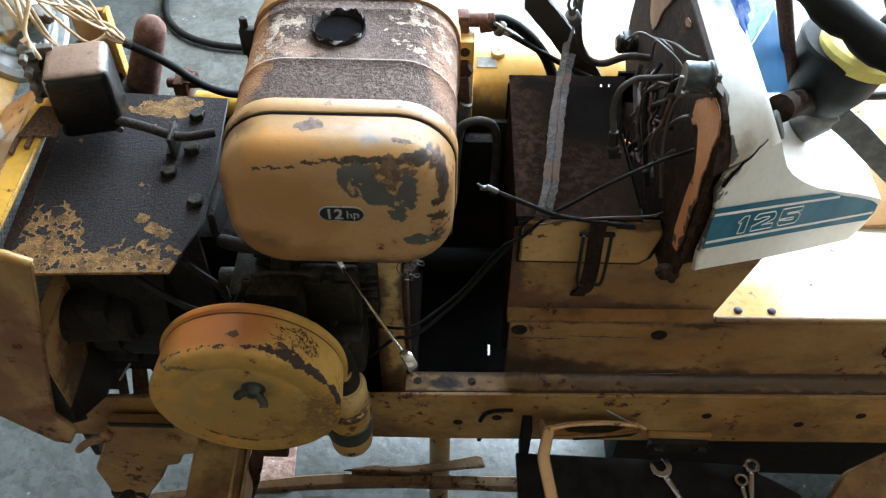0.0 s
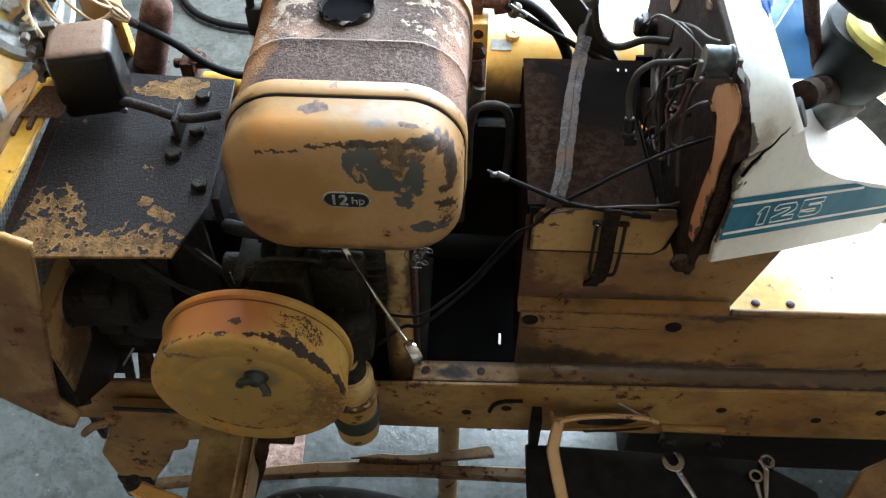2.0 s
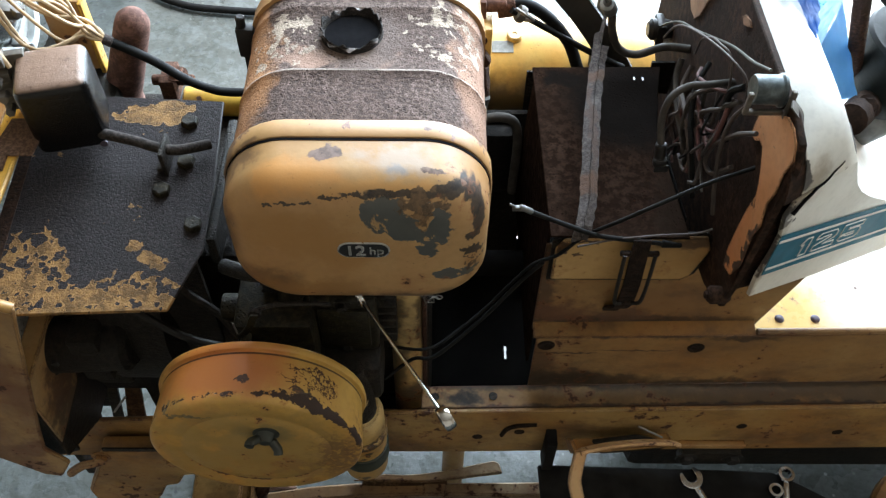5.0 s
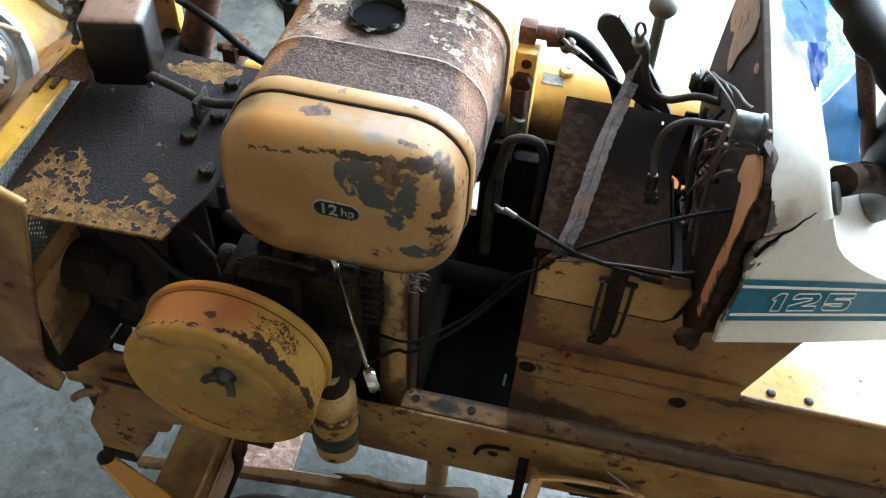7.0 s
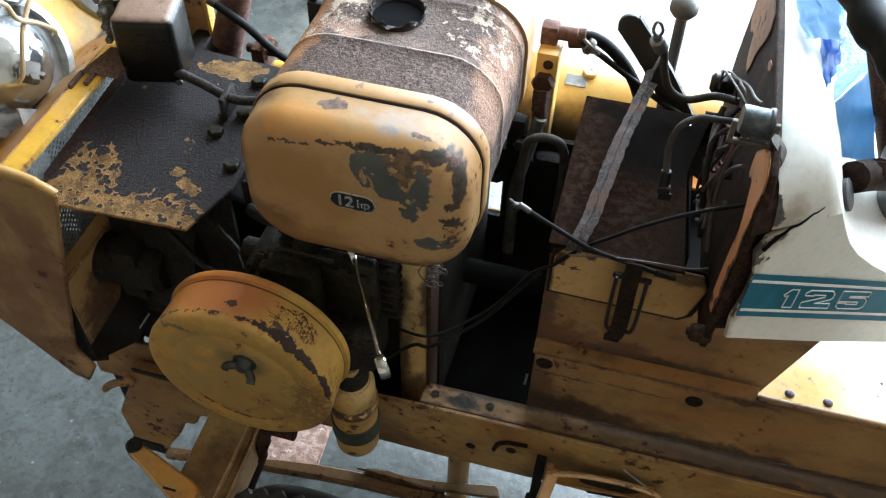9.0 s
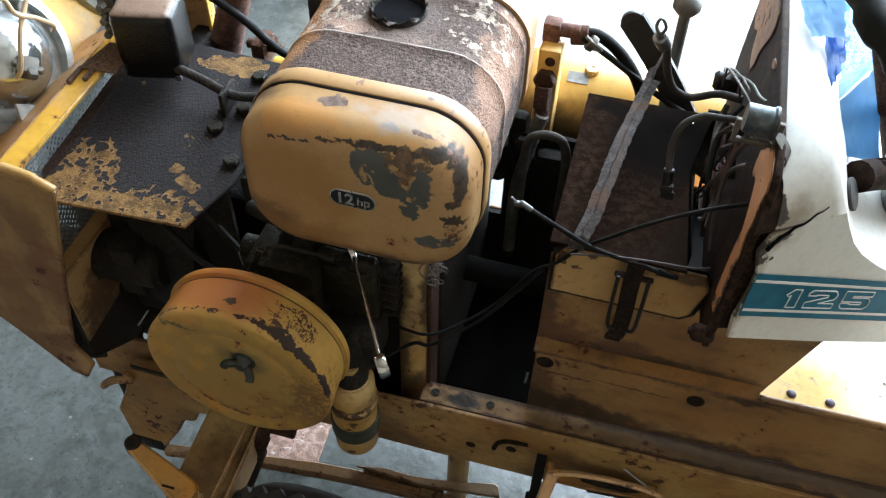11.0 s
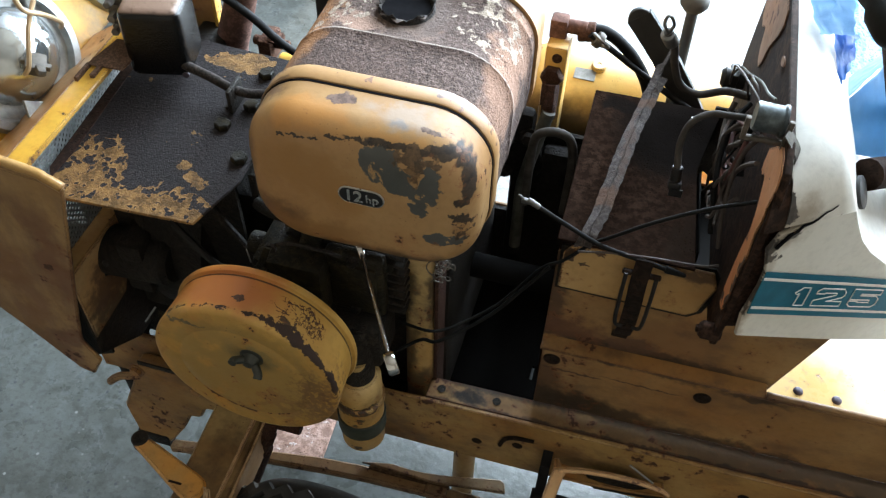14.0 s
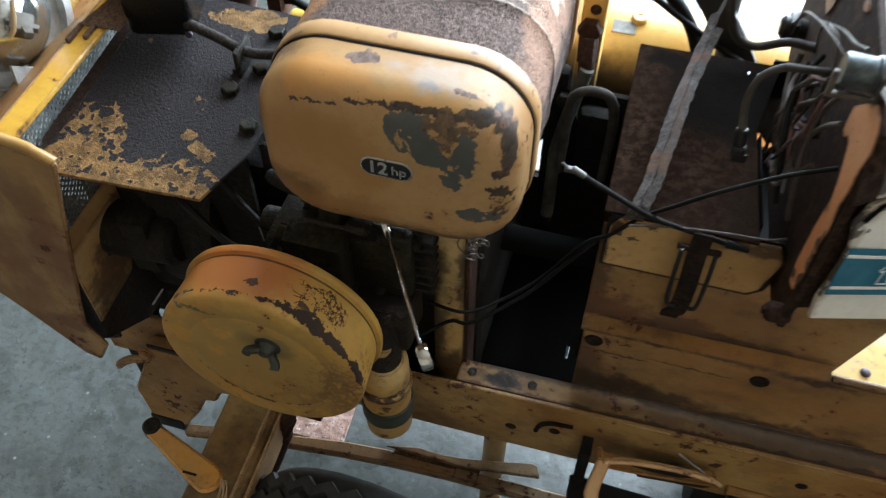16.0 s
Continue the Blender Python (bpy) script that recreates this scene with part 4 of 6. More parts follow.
part("tank_band", loft([tank_loop(0.6040, 0.001), tank_loop(0.6044, -0.0022), tank_loop(0.6056, -0.0030), tank_loop(0.6205, -0.0030), tank_loop(0.6225, -0.0018), tank_loop(0.6235, 0.001)]), M_tank, tank, "folded tan seam band")
mid = [tank_loop(0.620, 0.0)]
for y in (0.640, 0.660, 0.6775, 0.679, 0.681, 0.6825, 0.70, 0.73, 0.757, 0.7585, 0.7605, 0.762, 0.778):
    mid.append(tank_loop(y, -0.0011 if y in (0.679, 0.681, 0.7585, 0.7605) else 0.0))
part("tank_shell", loft(mid), M_tank_rust, tank, "pitted rusty middle of the tank", 50)
rear = [tank_loop(0.776, 0.001), tank_loop(0.7765, -0.003), tank_loop(0.793, -0.003), tank_loop(0.795, 0.0), tank_loop(0.825, 0.0)] + [tank_loop(0.825 + R * math.sin(radians(a)), R * (1 - math.cos(radians(a)))) for a in (20, 40, 60, 75, 88)]
part("tank_end", loft(rear), M_tank, tank)
neck = B()
seg, rows = 64, []
fc = Vector((-0.108, 0.7255, 0.888))
for h, r, w in ((0.0, 0.0275, 0), (0.0015, 0.0262, 0.0), (0.004, 0.0252, 0.15), (0.0068, 0.0258, 0.8), (0.0072, 0.0248, 1.0), (0.0052, 0.0236, 0.4), (0.0016, 0.0230, 0)):
    row = []
    for k in range(seg):
        a = 2 * math.pi * k / seg
        j = noise.noise(Vector((math.cos(a) * 3.1, math.sin(a) * 3.1, 7.3))) * 0.006 + noise.noise(Vector((math.cos(a) * 11, math.sin(a) * 11, 2.1))) * 0.006
        row.append(neck.verts.new(fc + Vector((math.cos(a) * (r + w * j * 0.35), math.sin(a) * (r + w * j * 0.35), h + w * j))))
    rows.append(row)
for a, b in zip(rows, rows[1:]):
    for k in range(seg):
        neck.faces.new((a[k], a[(k + 1) % seg], b[(k + 1) % seg], b[k]))
bmesh.ops.recalc_face_normals(neck, faces=neck.faces)
# flat black disc on the closed shell, painted as the dark opening
part("filler_dark_disc", lathe(fc + Vector((0, 0, 0.0012)), (0, 0, 1), [(0, 0.0232), (0.0006, 0.0232)], 32), M_gap_shade, tank)
neck_ob = part("filler_neck", neck, M_neck, tank, "torn black filler neck with no cap", 60)
for deg, wide, long_ in ((268, 16, 0.0045), (232, 13, 0.0035), (196, 12, 0.003), (322, 10, 0.0025), (92, 18, 0.003), (60, 14, 0.0025), (128, 12, 0.003)):
    tear = []
    for q, out, h in ((-1, 0.0, 0.0068), (-0.4, 0.6, 0.0075), (0.1, 1.0, 0.0070), (0.6, 0.5, 0.0078), (1, 0.0, 0.0068)):
        a = radians(deg + q * wide)
        tear.append(fc + Vector((math.cos(a), math.sin(a), 0)) * (0.0254 + out * long_) + Vector((0, 0, h - out * 0.0012)))
    part("torn_petal", plate(tear, (0, 0, -0.0007), 0.0001), M_petal, neck_ob, "curled torn sheet-metal petal")
part("fuel_valve", join(box(-0.2195, -0.2015, 0.770, 0.782, 0.822, 0.855, 0.003), join(box(-0.2165, -0.2035, 0.774, 0.784, 0.800, 0.826, 0.002), cyl((-0.2135, 0.776, 0.853), (-0.2135, 0.776, 0.866), 0.0042))), M_black_steel, tank, "small black strap clamp")

def oval(cx, cz, hw, r, y, n=10):
    return [(cx + s * (hw - r) + r * math.cos(radians(a0 + 180 * k / n)), y, cz + r * math.sin(radians(a0 + 180 * k / n))) for s, a0 in ((1, -90), (-1, 90)) for k in range(n + 1)]
badge = part("badge", plate(oval(-0.0932, 0.8225, 0.0206, 0.0094, 0.5500), (0, -0.0012, 0), 0.0003), M_badge_silver, tank, "oval power badge")
part("badge_field", plate(oval(-0.0932, 0.8225, 0.0193, 0.0081, 0.5488), (0, -0.0003, 0), 0), M_badge_black, badge)
up = pose(-0.0998, 0.5480, 0.8225, 90, 0, 0)
part("badge_number", lettering("12", 0.0168, up, 0.0004, 0.0003), M_badge_silver, badge)
part("badge_letters", lettering("hp", 0.0118, pose(-0.0832, 0.5480, 0.8225, 90, 0, 0), 0.0004, 0.0002), M_badge_silver, badge)

# air cleaner
ac = Vector((-0.200, 0.530, 0.612))
aircl = part("air_cleaner", lathe(ac, (0, -1, 0), [(-0.006, 0.09), (-0.004, 0.0965), (0.0, 0.0978), (0.003, 0.0968), (0.004, 0.0938), (0.006, 0.0938), (0.0475, 0.0968), (0.0508, 0.0960), (0.0528, 0.0940), (0.0535, 0.0905), (0.0545, 0.071), (0.0539, 0.0695), (0.0539, 0.068), (0.0549, 0.066), (0.0556, 0.055), (0.0560, 0.02), (0.0560, 0)], 96), M_air, tractor, "round yellow air cleaner cover with scratches and rust", 40)
NUT = Vector((0.014, 0, 0.038))
wn2 = lathe(ac + NUT + Vector((0, -0.055, 0)), (0, -1, 0), [(0, 0.0120), (0.0012, 0.0120), (0.002, 0.0085), (0.008, 0.0068), (0.010, 0.005), (0.0105, 0)], 24)
for s in (-1, 1):
    join(wn2, tube([ac + NUT + Vector((s * 0.006, -0.062, -s * 0.003)), ac + NUT + Vector((s * 0.011, -0.068, 0.001 - s * 0.007)), ac + NUT + Vector((s * 0.0115, -0.072, -s * 0.0085))], 0.0042, 10, flat=0.5))
part("wing_nut", wn2, M_wing, aircl, "dull green-grey wing nut")
part("backing_plate", lathe(ac + Vector((0, 0.012, 0)), (0, -1, 0), [(0, 0.06), (0.004, 0.085), (0.008, 0.090)], 48), M_engine, aircl)
part("rim_bracket", plate([(-0.351, 0.552, 0.566), (-0.372, 0.552, 0.531), (-0.3700, 0.552, 0.5303), (-0.3490, 0.552, 0.5650)], (0, 0.002, 0), 0.0004), M_steel, aircl, "thin bare steel bracket")

# oil breather canister
bc = Vector((-0.116, 0.558, 0.383))
can = part("oil_canister", lathe(bc, (0, 0, 1), [(0, 0), (0.002, 0.012), (0.008, 0.0215), (0.016, 0.0255), (0.045, 0.0265), (0.0455, 0.0275), (0.070, 0.0275), (0.0705, 0.0262), (0.098, 0.0262), (0.100, 0.0285), (0.106, 0.0285), (0.108, 0.0258), (0.140, 0.0255), (0.146, 0.021), (0.147, 0.012), (0.175, 0.012), (0.176, 0)], 36), M_can, tractor, "yellow oil breather canister with a dark band")
part("band", lathe(bc + Vector((0, 0, 0.0450)), (0, 0, 1), [(0, 0.0268), (0.0003, 0.0282), (0.0255, 0.0282), (0.026, 0.0268)], 36), M_green_dark, can, "dark green clamp band")
part("neck", join(cyl(bc + Vector((0, 0, 0.14)), bc + Vector((-0.006, 0.02, 0.21)), 0.019), box(-0.15, -0.09, 0.565, 0.62, 0.535, 0.60, 0.008)), M_engine, can)

# engine, mostly in the dark
eng = part("engine_block", box(-0.385, -0.040, 0.66, 0.90, 0.36, 0.66, 0.012), M_engine, tractor, "oily black engine block")
part("flywheel_housing", lathe((-0.40, 0.74, 0.565), (1, 0, 0), [(0, 0.05), (0.004, 0.135), (0.02, 0.145), (0.09, 0.145), (0.10, 0.12)], 48), M_engine, eng)
for k in range(9):
    part("cooling_fin", box(-0.20, -0.075, 0.602, 0.70, 0.595 + 0.0125 * k, 0.599 + 0.0125 * k, 0.001), M_engine, eng)
part("carburettor", join(box(-0.225, -0.15, 0.565, 0.66, 0.60, 0.68, 0.008), cyl((-0.24, 0.60, 0.66), (-0.14, 0.60, 0.66), 0.014)), M_olive, eng)
part("intake_elbow", tube([(-0.175, 0.60, 0.67), (-0.165, 0.61, 0.70), (-0.14, 0.63, 0.71), (-0.11, 0.65, 0.705)], 0.013, 12), M_olive, eng)
part("fuel_line", tube([(-0.30, 0.62, 0.70), (-0.27, 0.605, 0.675), (-0.24, 0.59, 0.66), (-0.225, 0.575, 0.64), (-0.22, 0.57, 0.60)], 0.0042, 8), M_engine, eng, "oily fuel line")
part("choke_lever", join(ribbon([(-0.215, 0.562, 0.672), (-0.205, 0.558, 0.692), (-0.198, 0.560, 0.71)], 0.007, (1, 0, 0), 0.002), cyl((-0.212, 0.555, 0.668), (-0.212, 0.566, 0.668), 0.005)), M_olive, eng)
for x, z in ((-0.128, 0.652), (-0.128, 0.615), (-0.095, 0.668)):
    part("head_bolt", hexbolt((x, 0.602, z), (0, -1, 0), 0.006), M_olive, eng)
part("vent_hose", tube([(-0.235, 0.62, 0.700), (-0.205, 0.602, 0.714), (-0.16, 0.598, 0.717), (-0.10, 0.604, 0.716), (-0.055, 0.615, 0.705)], 0.0075, 10), M_engine, eng, "oily vent hose under the tank")
part("valve_cover", join(box(-0.155, -0.092, 0.588, 0.604, 0.600, 0.690, 0.006, None, 3), box(-0.148, -0.099, 0.584, 0.590, 0.612, 0.678, 0.003)), M_olive, eng, "oily valve cover with yellow overspray")
for x, z in ((-0.124, 0.683), (-0.124, 0.608)):
    part("cover_nut", hexbolt((x, 0.588, z), (0, -1, 0), 0.0055), M_engine, eng)
part("linkage", join(tube([(-0.20, 0.572, 0.70), (-0.178, 0.570, 0.712), (-0.15, 0.575, 0.706), (-0.135, 0.585, 0.69)], 0.0022, 8), lathe((-0.20, 0.570, 0.700), (0, -1, 0), [(0, 0.006), (0.004, 0.006)], 14)), M_rod, eng, "governor linkage rod")
part("wire_snip", tube([(-0.2139, 0.548, 0.7156), (-0.2139, 0.5505, 0.6943)], 0.0007, 6), M_steel, eng)
part("sump_side", box(-0.428, -0.383, 0.625, 0.90, 0.455, 0.705, 0.006), M_engine, eng)
part("choke_rod", tube([(-0.33, 0.60, 0.66), (-0.28, 0.58, 0.64), (-0.235, 0.57, 0.635)], 0.004, 8), M_black_steel, eng)
coil = part("coil", join(cyl((-0.436, 0.605, 0.580), (-0.345, 0.605, 0.588), 0.030, 28, 0.006), join(cyl((-0.446, 0.600, 0.572), (-0.434, 0.602, 0.576), 0.012), box(-0.40, -0.37, 0.580, 0.64, 0.548, 0.625, 0.004))), M_engine, eng, "oil-black ignition coil")
part("coil_terminal", join(cyl((-0.418, 0.575, 0.590), (-0.418, 0.582, 0.590), 0.004), cyl((-0.424, 0.584, 0.566), (-0.432, 0.580, 0.563), 0.004)), M_black_steel, coil)
post = part("engine_bracket", box(-0.0835, -0.0505, 0.622, 0.652, 0.385, 0.668, 0.009, None, 3), M_upright, tractor, "upright yellow engine bracket")
part("bracket_fold", box(-0.0500, -0.0455, 0.628, 0.66, 0.385, 0.680, 0.001), M_rust_brown, post)
part("bracket_top", box(-0.080, -0.046, 0.626, 0.65, 0.668, 0.690, 0.003), M_engine, post)
part("bracket_bar", box(-0.097, -0.05, 0.615, 0.623, 0.385, 0.402, 0.002), M_yellow_dirty, post)
fr = random.Random(11)
frays = B()
for k in range(11):
    p = Vector((-0.040 + fr.uniform(-0.006, 0.006), 0.616, 0.694 - 0.0035 * k))
    pts, a = [p], fr.uniform(0, 6.3)
    for q in range(7):
        a += fr.uniform(0.5, 1.3)
        pts.append(pts[-1] + Vector((0.0045 * math.cos(a), fr.uniform(-0.003, 0.001), 0.0045 * math.sin(a) - 0.001)))
    join(frays, tube(pts, 0.0007, 5, 3))
part("ground_strap_frays", frays, M_grimy, post, "frayed bare wire strands")
part("drive_shaft", cyl((-0.06, 0.77, 0.50), (0.30, 0.77, 0.50), 0.016), M_bay_shade, tractor)
part("pipe_loop", tube([(0.006, 0.835, 0.56), (0.007, 0.835, 0.64), (0.010, 0.835, 0.670), (0.022, 0.835, 0.682), (0.040, 0.835, 0.683), (0.051, 0.835, 0.673), (0.056, 0.834, 0.642), (0.055, 0.834, 0.56)], 0.0055, 10), M_hose_grey, tractor, "black bent pipe loop")
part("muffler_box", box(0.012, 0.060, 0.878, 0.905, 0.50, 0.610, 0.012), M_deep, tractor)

# top shroud over the engine
def bz(y):
    return 0.7310 + 0.085 * (y - 0.545)
OUT = [(-0.411, 0.545), (-0.268, 0.551), (-0.246, 0.612), (-0.246, 0.690), (-0.250, 0.787), (-0.385, 0.793), (-0.436, 0.735), (-0.436, 0.575)]
shroud = part("engine_shroud", plate([(x, y, bz(y)) for x, y in OUT], (0, 0, -0.0035), 0.001), M_baffle, tractor, "dark rust-pitted engine shroud plate with remnants of yellow paint")
for x, y in ((-0.279, 0.757), (-0.275, 0.708), (-0.293, 0.675), (-0.258, 0.637)):
    part("bolt", hexbolt((x, y, bz(y)), (0, 0, 1), 0.0085, 0.007, False), M_olive, shroud, "greasy hex bolt")
part("rod_clip", join(box(-0.294, -0.289, 0.692, 0.722, bz(0.7), 0.774, 0.002), box(-0.301, -0.289, 0.697, 0.718, bz(0.7), bz(0.7) + 0.005, 0.002)), M_engine, shroud)
part("throttle_rod", tube([(-0.36, 0.715, 0.783), (-0.32, 0.71, 0.775), (-0.285, 0.708, 0.764), (-0.252, 0.722, 0.758)], 0.0050, 10), M_rod, shroud)
part("edge_strip", plate([(-0.4362, 0.577, bz(0.577) + 0.0012), (-0.428, 0.564, bz(0.564) + 0.0012), (-0.423, 0.60, bz(0.60) + 0.0012), (-0.424, 0.75, bz(0.75) + 0.0012), (-0.4355, 0.735, bz(0.735) + 0.0012)], (0, 0, -0.0011), 0.0002), M_edge, shroud, "rust-brown bare edge")
part("shroud_skirt", box(-0.42, -0.26, 0.62, 0.625, 0.52, 0.715, 0), M_engine, shroud)
part("shroud_edge", box(-0.249, -0.240, 0.63, 0.785, 0.69, 0.728, 0.002), M_engine, shroud)

# voltage regulator box
RB = pose(-0.379, 0.729, 0.765, 0, 0, 14)
reg = part("voltage_regulator", box(-0.031, 0.033, -0.027, 0.033, 0.0, 0.080, 0.009, RB, 3), M_regulator, tractor, "black metal regulator box with a dusty brown top")
part("base_plate", box(-0.042, -0.020, 0.020, 0.028, 0.0, 0.084, 0.001, RB), M_grimy, reg)
part("screw", lathe(RB @ Vector((0.027, -0.024, 0.005)), (0.2, -1, 0), [(0, 0.0035), (0.003, 0.0035), (0.004, 0)], 10), M_screw, reg)
for k in range(4):
    part("terminal", join(box(-0.052, -0.036, 0.010 + 0.0, 0.026, 0.030 + 0.016 * k, 0.040 + 0.016 * k, 0.001, RB), cyl(RB @ Vector((-0.046, 0.012, 0.035 + 0.016 * k)), RB @ Vector((-0.046, -0.002, 0.037 + 0.016 * k)), 0.0045, 6)), M_grimy, reg)
part("bracket", join(join(plate([(-0.440, 0.680, 0.786), (-0.400, 0.681, 0.786), (-0.395, 0.725, 0.788), (-0.430, 0.725, 0.788)], (0, 0, -0.003), 0.001), box(-0.441, -0.437, 0.656, 0.682, 0.775, 0.786, 0.001)), box(-0.428, -0.423, 0.664, 0.682, 0.776, 0.786, 0.001)), M_bracket, reg, "rusty regulator bracket")

# grille housing and headlights
fin = part("grille_side", sheet(0.525, 0.005, [(-0.378, 0.768), (-0.392, 0.774), (-0.425, 0.778), (-0.60, 0.800), (-0.60, 0.590), (-0.522, 0.500), (-0.470, 0.432), (-0.452, 0.426), (-0.432, 0.463), (-0.447, 0.498), (-0.436, 0.545), (-0.386, 0.740)], 0.0018), M_fin, tractor, "scraped yellow side plate of the grille housing")
part("rolled_edge", tube([(-0.380, 0.528, 0.768), (-0.395, 0.528, 0.776), (-0.425, 0.530, 0.782), (-0.60, 0.532, 0.804)], 0.005, 10), M_yellow, fin)
bar = part("grille_frame", plate([(-0.4455, 0.53, 0.776), (-0.4195, 0.53, 0.778), (-0.4135, 0.77, 0.786), (-0.4415, 0.77, 0.784)], (0, 0, -0.006), 0.0015), M_yellow_fresh, tractor, "bright yellow grille frame bar")
part("frame_web", plate([(-0.447, 0.53, 0.774), (-0.443, 0.77, 0.782), (-0.496, 0.77, 0.748), (-0.496, 0.53, 0.742)], (0, 0, -0.004)), M_post, bar)
IF = [(0.531, 0.612), (0.640, 0.612), (0.628, 0.575), (0.612, 0.530), (0.600, 0.510), (0.531, 0.505)]
part("inner_flange", plate([(-0.430, y, z) for y, z in IF], (0.003, 0, 0)), M_inner, bar, "cream-yellow inner flange lightened as if side-lit, oily below")
part("flange_ledge", box(-0.447, -0.4275, 0.531, 0.642, 0.6125, 0.6155, 0.0008), M_yellow, bar, "worn yellow folded ledge")
apron = box(-0.53, -0.36, 0.640, 0.644, 0.418, 0.56, 0)
for xa, xb in ((-0.53, -0.462), (-0.384, -0.36)):
    join(apron, box(xa, xb, 0.640, 0.644, 0.335, 0.418, 0))
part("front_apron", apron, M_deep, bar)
part("oily_strut", plate([(-0.431, 0.646, 0.44), (-0.418, 0.646, 0.44), (-0.452, 0.646, 0.25), (-0.465, 0.646, 0.25)], (0, 0.006, 0), 0.001), M_olive, bar)
part("flaked_strut", plate([(-0.409, 0.652, 0.44), (-0.392, 0.652, 0.44), (-0.425, 0.652, 0.25), (-0.452, 0.652, 0.25)], (0, 0.006, 0), 0.001), M_strut, bar, "rust-flaked strut end")
part("apron_corner", plate([(-0.463, 0.6385, 0.425), (-0.431, 0.6385, 0.425), (-0.463, 0.6385, 0.345)], (0, 0.0015, 0), 0), M_deep, bar)
part("fin_backing", sheet(0.545, 0.003, [(-0.470, 0.432), (-0.430, 0.452), (-0.430, 0.60), (-0.480, 0.60)], 0), M_engine, bar)
part("inner_plate", plate([(-0.434, 0.531, 0.60), (-0.434, 0.66, 0.60), (-0.434, 0.66, 0.415), (-0.434, 0.60, 0.415), (-0.434, 0.55, 0.455), (-0.434, 0.531, 0.47)], (0.003, 0, 0)), M_engine, bar)
part("inner_baffle", box(-0.500, -0.442, 0.655, 0.660, 0.34, 0.70, 0), M_engine, bar)
part("frame_post", box(-0.448, -0.405, 0.885, 0.893, 0.50, 0.795, 0.002), M_post, bar)
part("frame_post_edge", box(-0.406, -0.401, 0.878, 0.893, 0.50, 0.797, 0.001), M_yellow_fresh, bar)
mesh = B()
ny, nz, y0, z0, dy, dz = 46, 20, 0.535, 0.60, 0.0078, 0.0078
vv, ff = [], []
for j in range(nz):
    for i in range(ny):
        for s in (-1, 1):
            a = Vector((-0.448, y0 + dy * i, z0 + dz * (j + (0.5 - 0.5 * s))))
            b = Vector((-0.448, y0 + dy * (i + 1), z0 + dz * (j + (0.5 + 0.5 * s))))
            w = (b - a).normalized().cross(Vector((1, 0, 0))) * 0.0011
            k = len(vv)
            vv += [a + w, a - w, b - w, b + w, a + w + Vector((0.0012, 0, 0)), a - w + Vector((0.0012, 0, 0)), b - w + Vector((0.0012, 0, 0)), b + w + Vector((0.0012, 0, 0))]
            ff += [(k, k + 1, k + 2, k + 3), (k + 4, k + 7, k + 6, k + 5), (k, k + 4, k + 5, k + 1), (k + 2, k + 6, k + 7, k + 3)]
me = bpy.data.meshes.new("grille_mesh")
me.from_pydata([tuple(v) for v in vv], [], ff)
me.materials.append(M_mesh)
gm = new("grille_mesh", me)
gm.parent = bar
tagged(gm, "grey expanded-metal grille mesh")
panel = part("headlight_panel", plate([(-0.497, 0.535, 0.735), (-0.497, 0.93, 0.745), (-0.590, 0.93, 0.90), (-0.590, 0.535, 0.90)], (-0.004, 0, 0)), M_yellow_fresh, tractor, "bright yellow headlight panel seen from behind")
for y in (0.655, 0.872):
    c, d = Vector((-0.507, y - 0.001, 0.796)), Vector((0.86, -0.34, 0.28)).normalized()
    d1 = Vector((0.86, -0.22, 0.40)).normalized()
    lamp = part("headlight", lathe(c - d * 0.004, d, [(0, 0.047), (0.004, 0.0505), (0.008, 0.0500), (0.010, 0.0485), (0.022, 0.042), (0.036, 0.029), (0.043, 0.018), (0.045, 0.010), (0.050, 0.009), (0.051, 0)], 48), M_reflector, tractor, "sealed-beam headlight seen from behind")
    part("retaining_ring", lathe(c - d1 * 0.004, d1, [(0, 0.062), (0, 0.077), (0.004, 0.077), (0.010, 0.073), (0.012, 0.065), (0.004, 0.062)], 56), M_ring_grey, lamp)
    # solid black ring, fills in the dark between lamp and retaining ring
    part("ring_shade", lathe(c - d1 * 0.005, d1, [(0, 0.050), (0, 0.067), (0.002, 0.067), (0.002, 0.050)], 48), M_gap_shade, lamp)
    part("socket", join(box(-0.010, 0.010, -0.011, 0.011, -0.006, 0.007, 0.003, Matrix.Translation(c + d * 0.050) @ pose(0, 0, 0, 10, 25, 30)), join(box(-0.004, 0.004, -0.016, 0.016, -0.003, 0.003, 0.001, Matrix.Translation(c + d * 0.054) @ pose(0, 0, 0, 0, 30, 50)), box(-0.014, 0.014, -0.003, 0.003, -0.002, 0.004, 0.001, Matrix.Translation(c + d * 0.052) @ pose(0, 0, 0, 0, 20, 15)))), M_grimy, lamp)
    tab = [c + Vector(p) for p in ((0.027, -0.035, -0.021), (0.032, 0.0, -0.050), (0.034, -0.028, -0.046), (0.034, -0.037, -0.044), (0.030, -0.040, -0.038))]
    part("ring_tab", plate(tab, d1 * 0.004, 0.0006), M_ring_grey, lamp)
    part("aim_screw", join(cyl(c + Vector((0.034, -0.040, -0.044)), c + Vector((0.048, -0.048, -0.040)), 0.004), cyl(c + Vector((0.044, -0.050, -0.042)), c + Vector((0.044, -0.034, -0.050)), 0.003)), M_steel, lamp)
    for a in (0, 120, 240):
        _, u, v = frame_of(d1)
        q = c + (u * math.cos(radians(a + 40)) + v * math.sin(radians(a + 40))) * 0.060
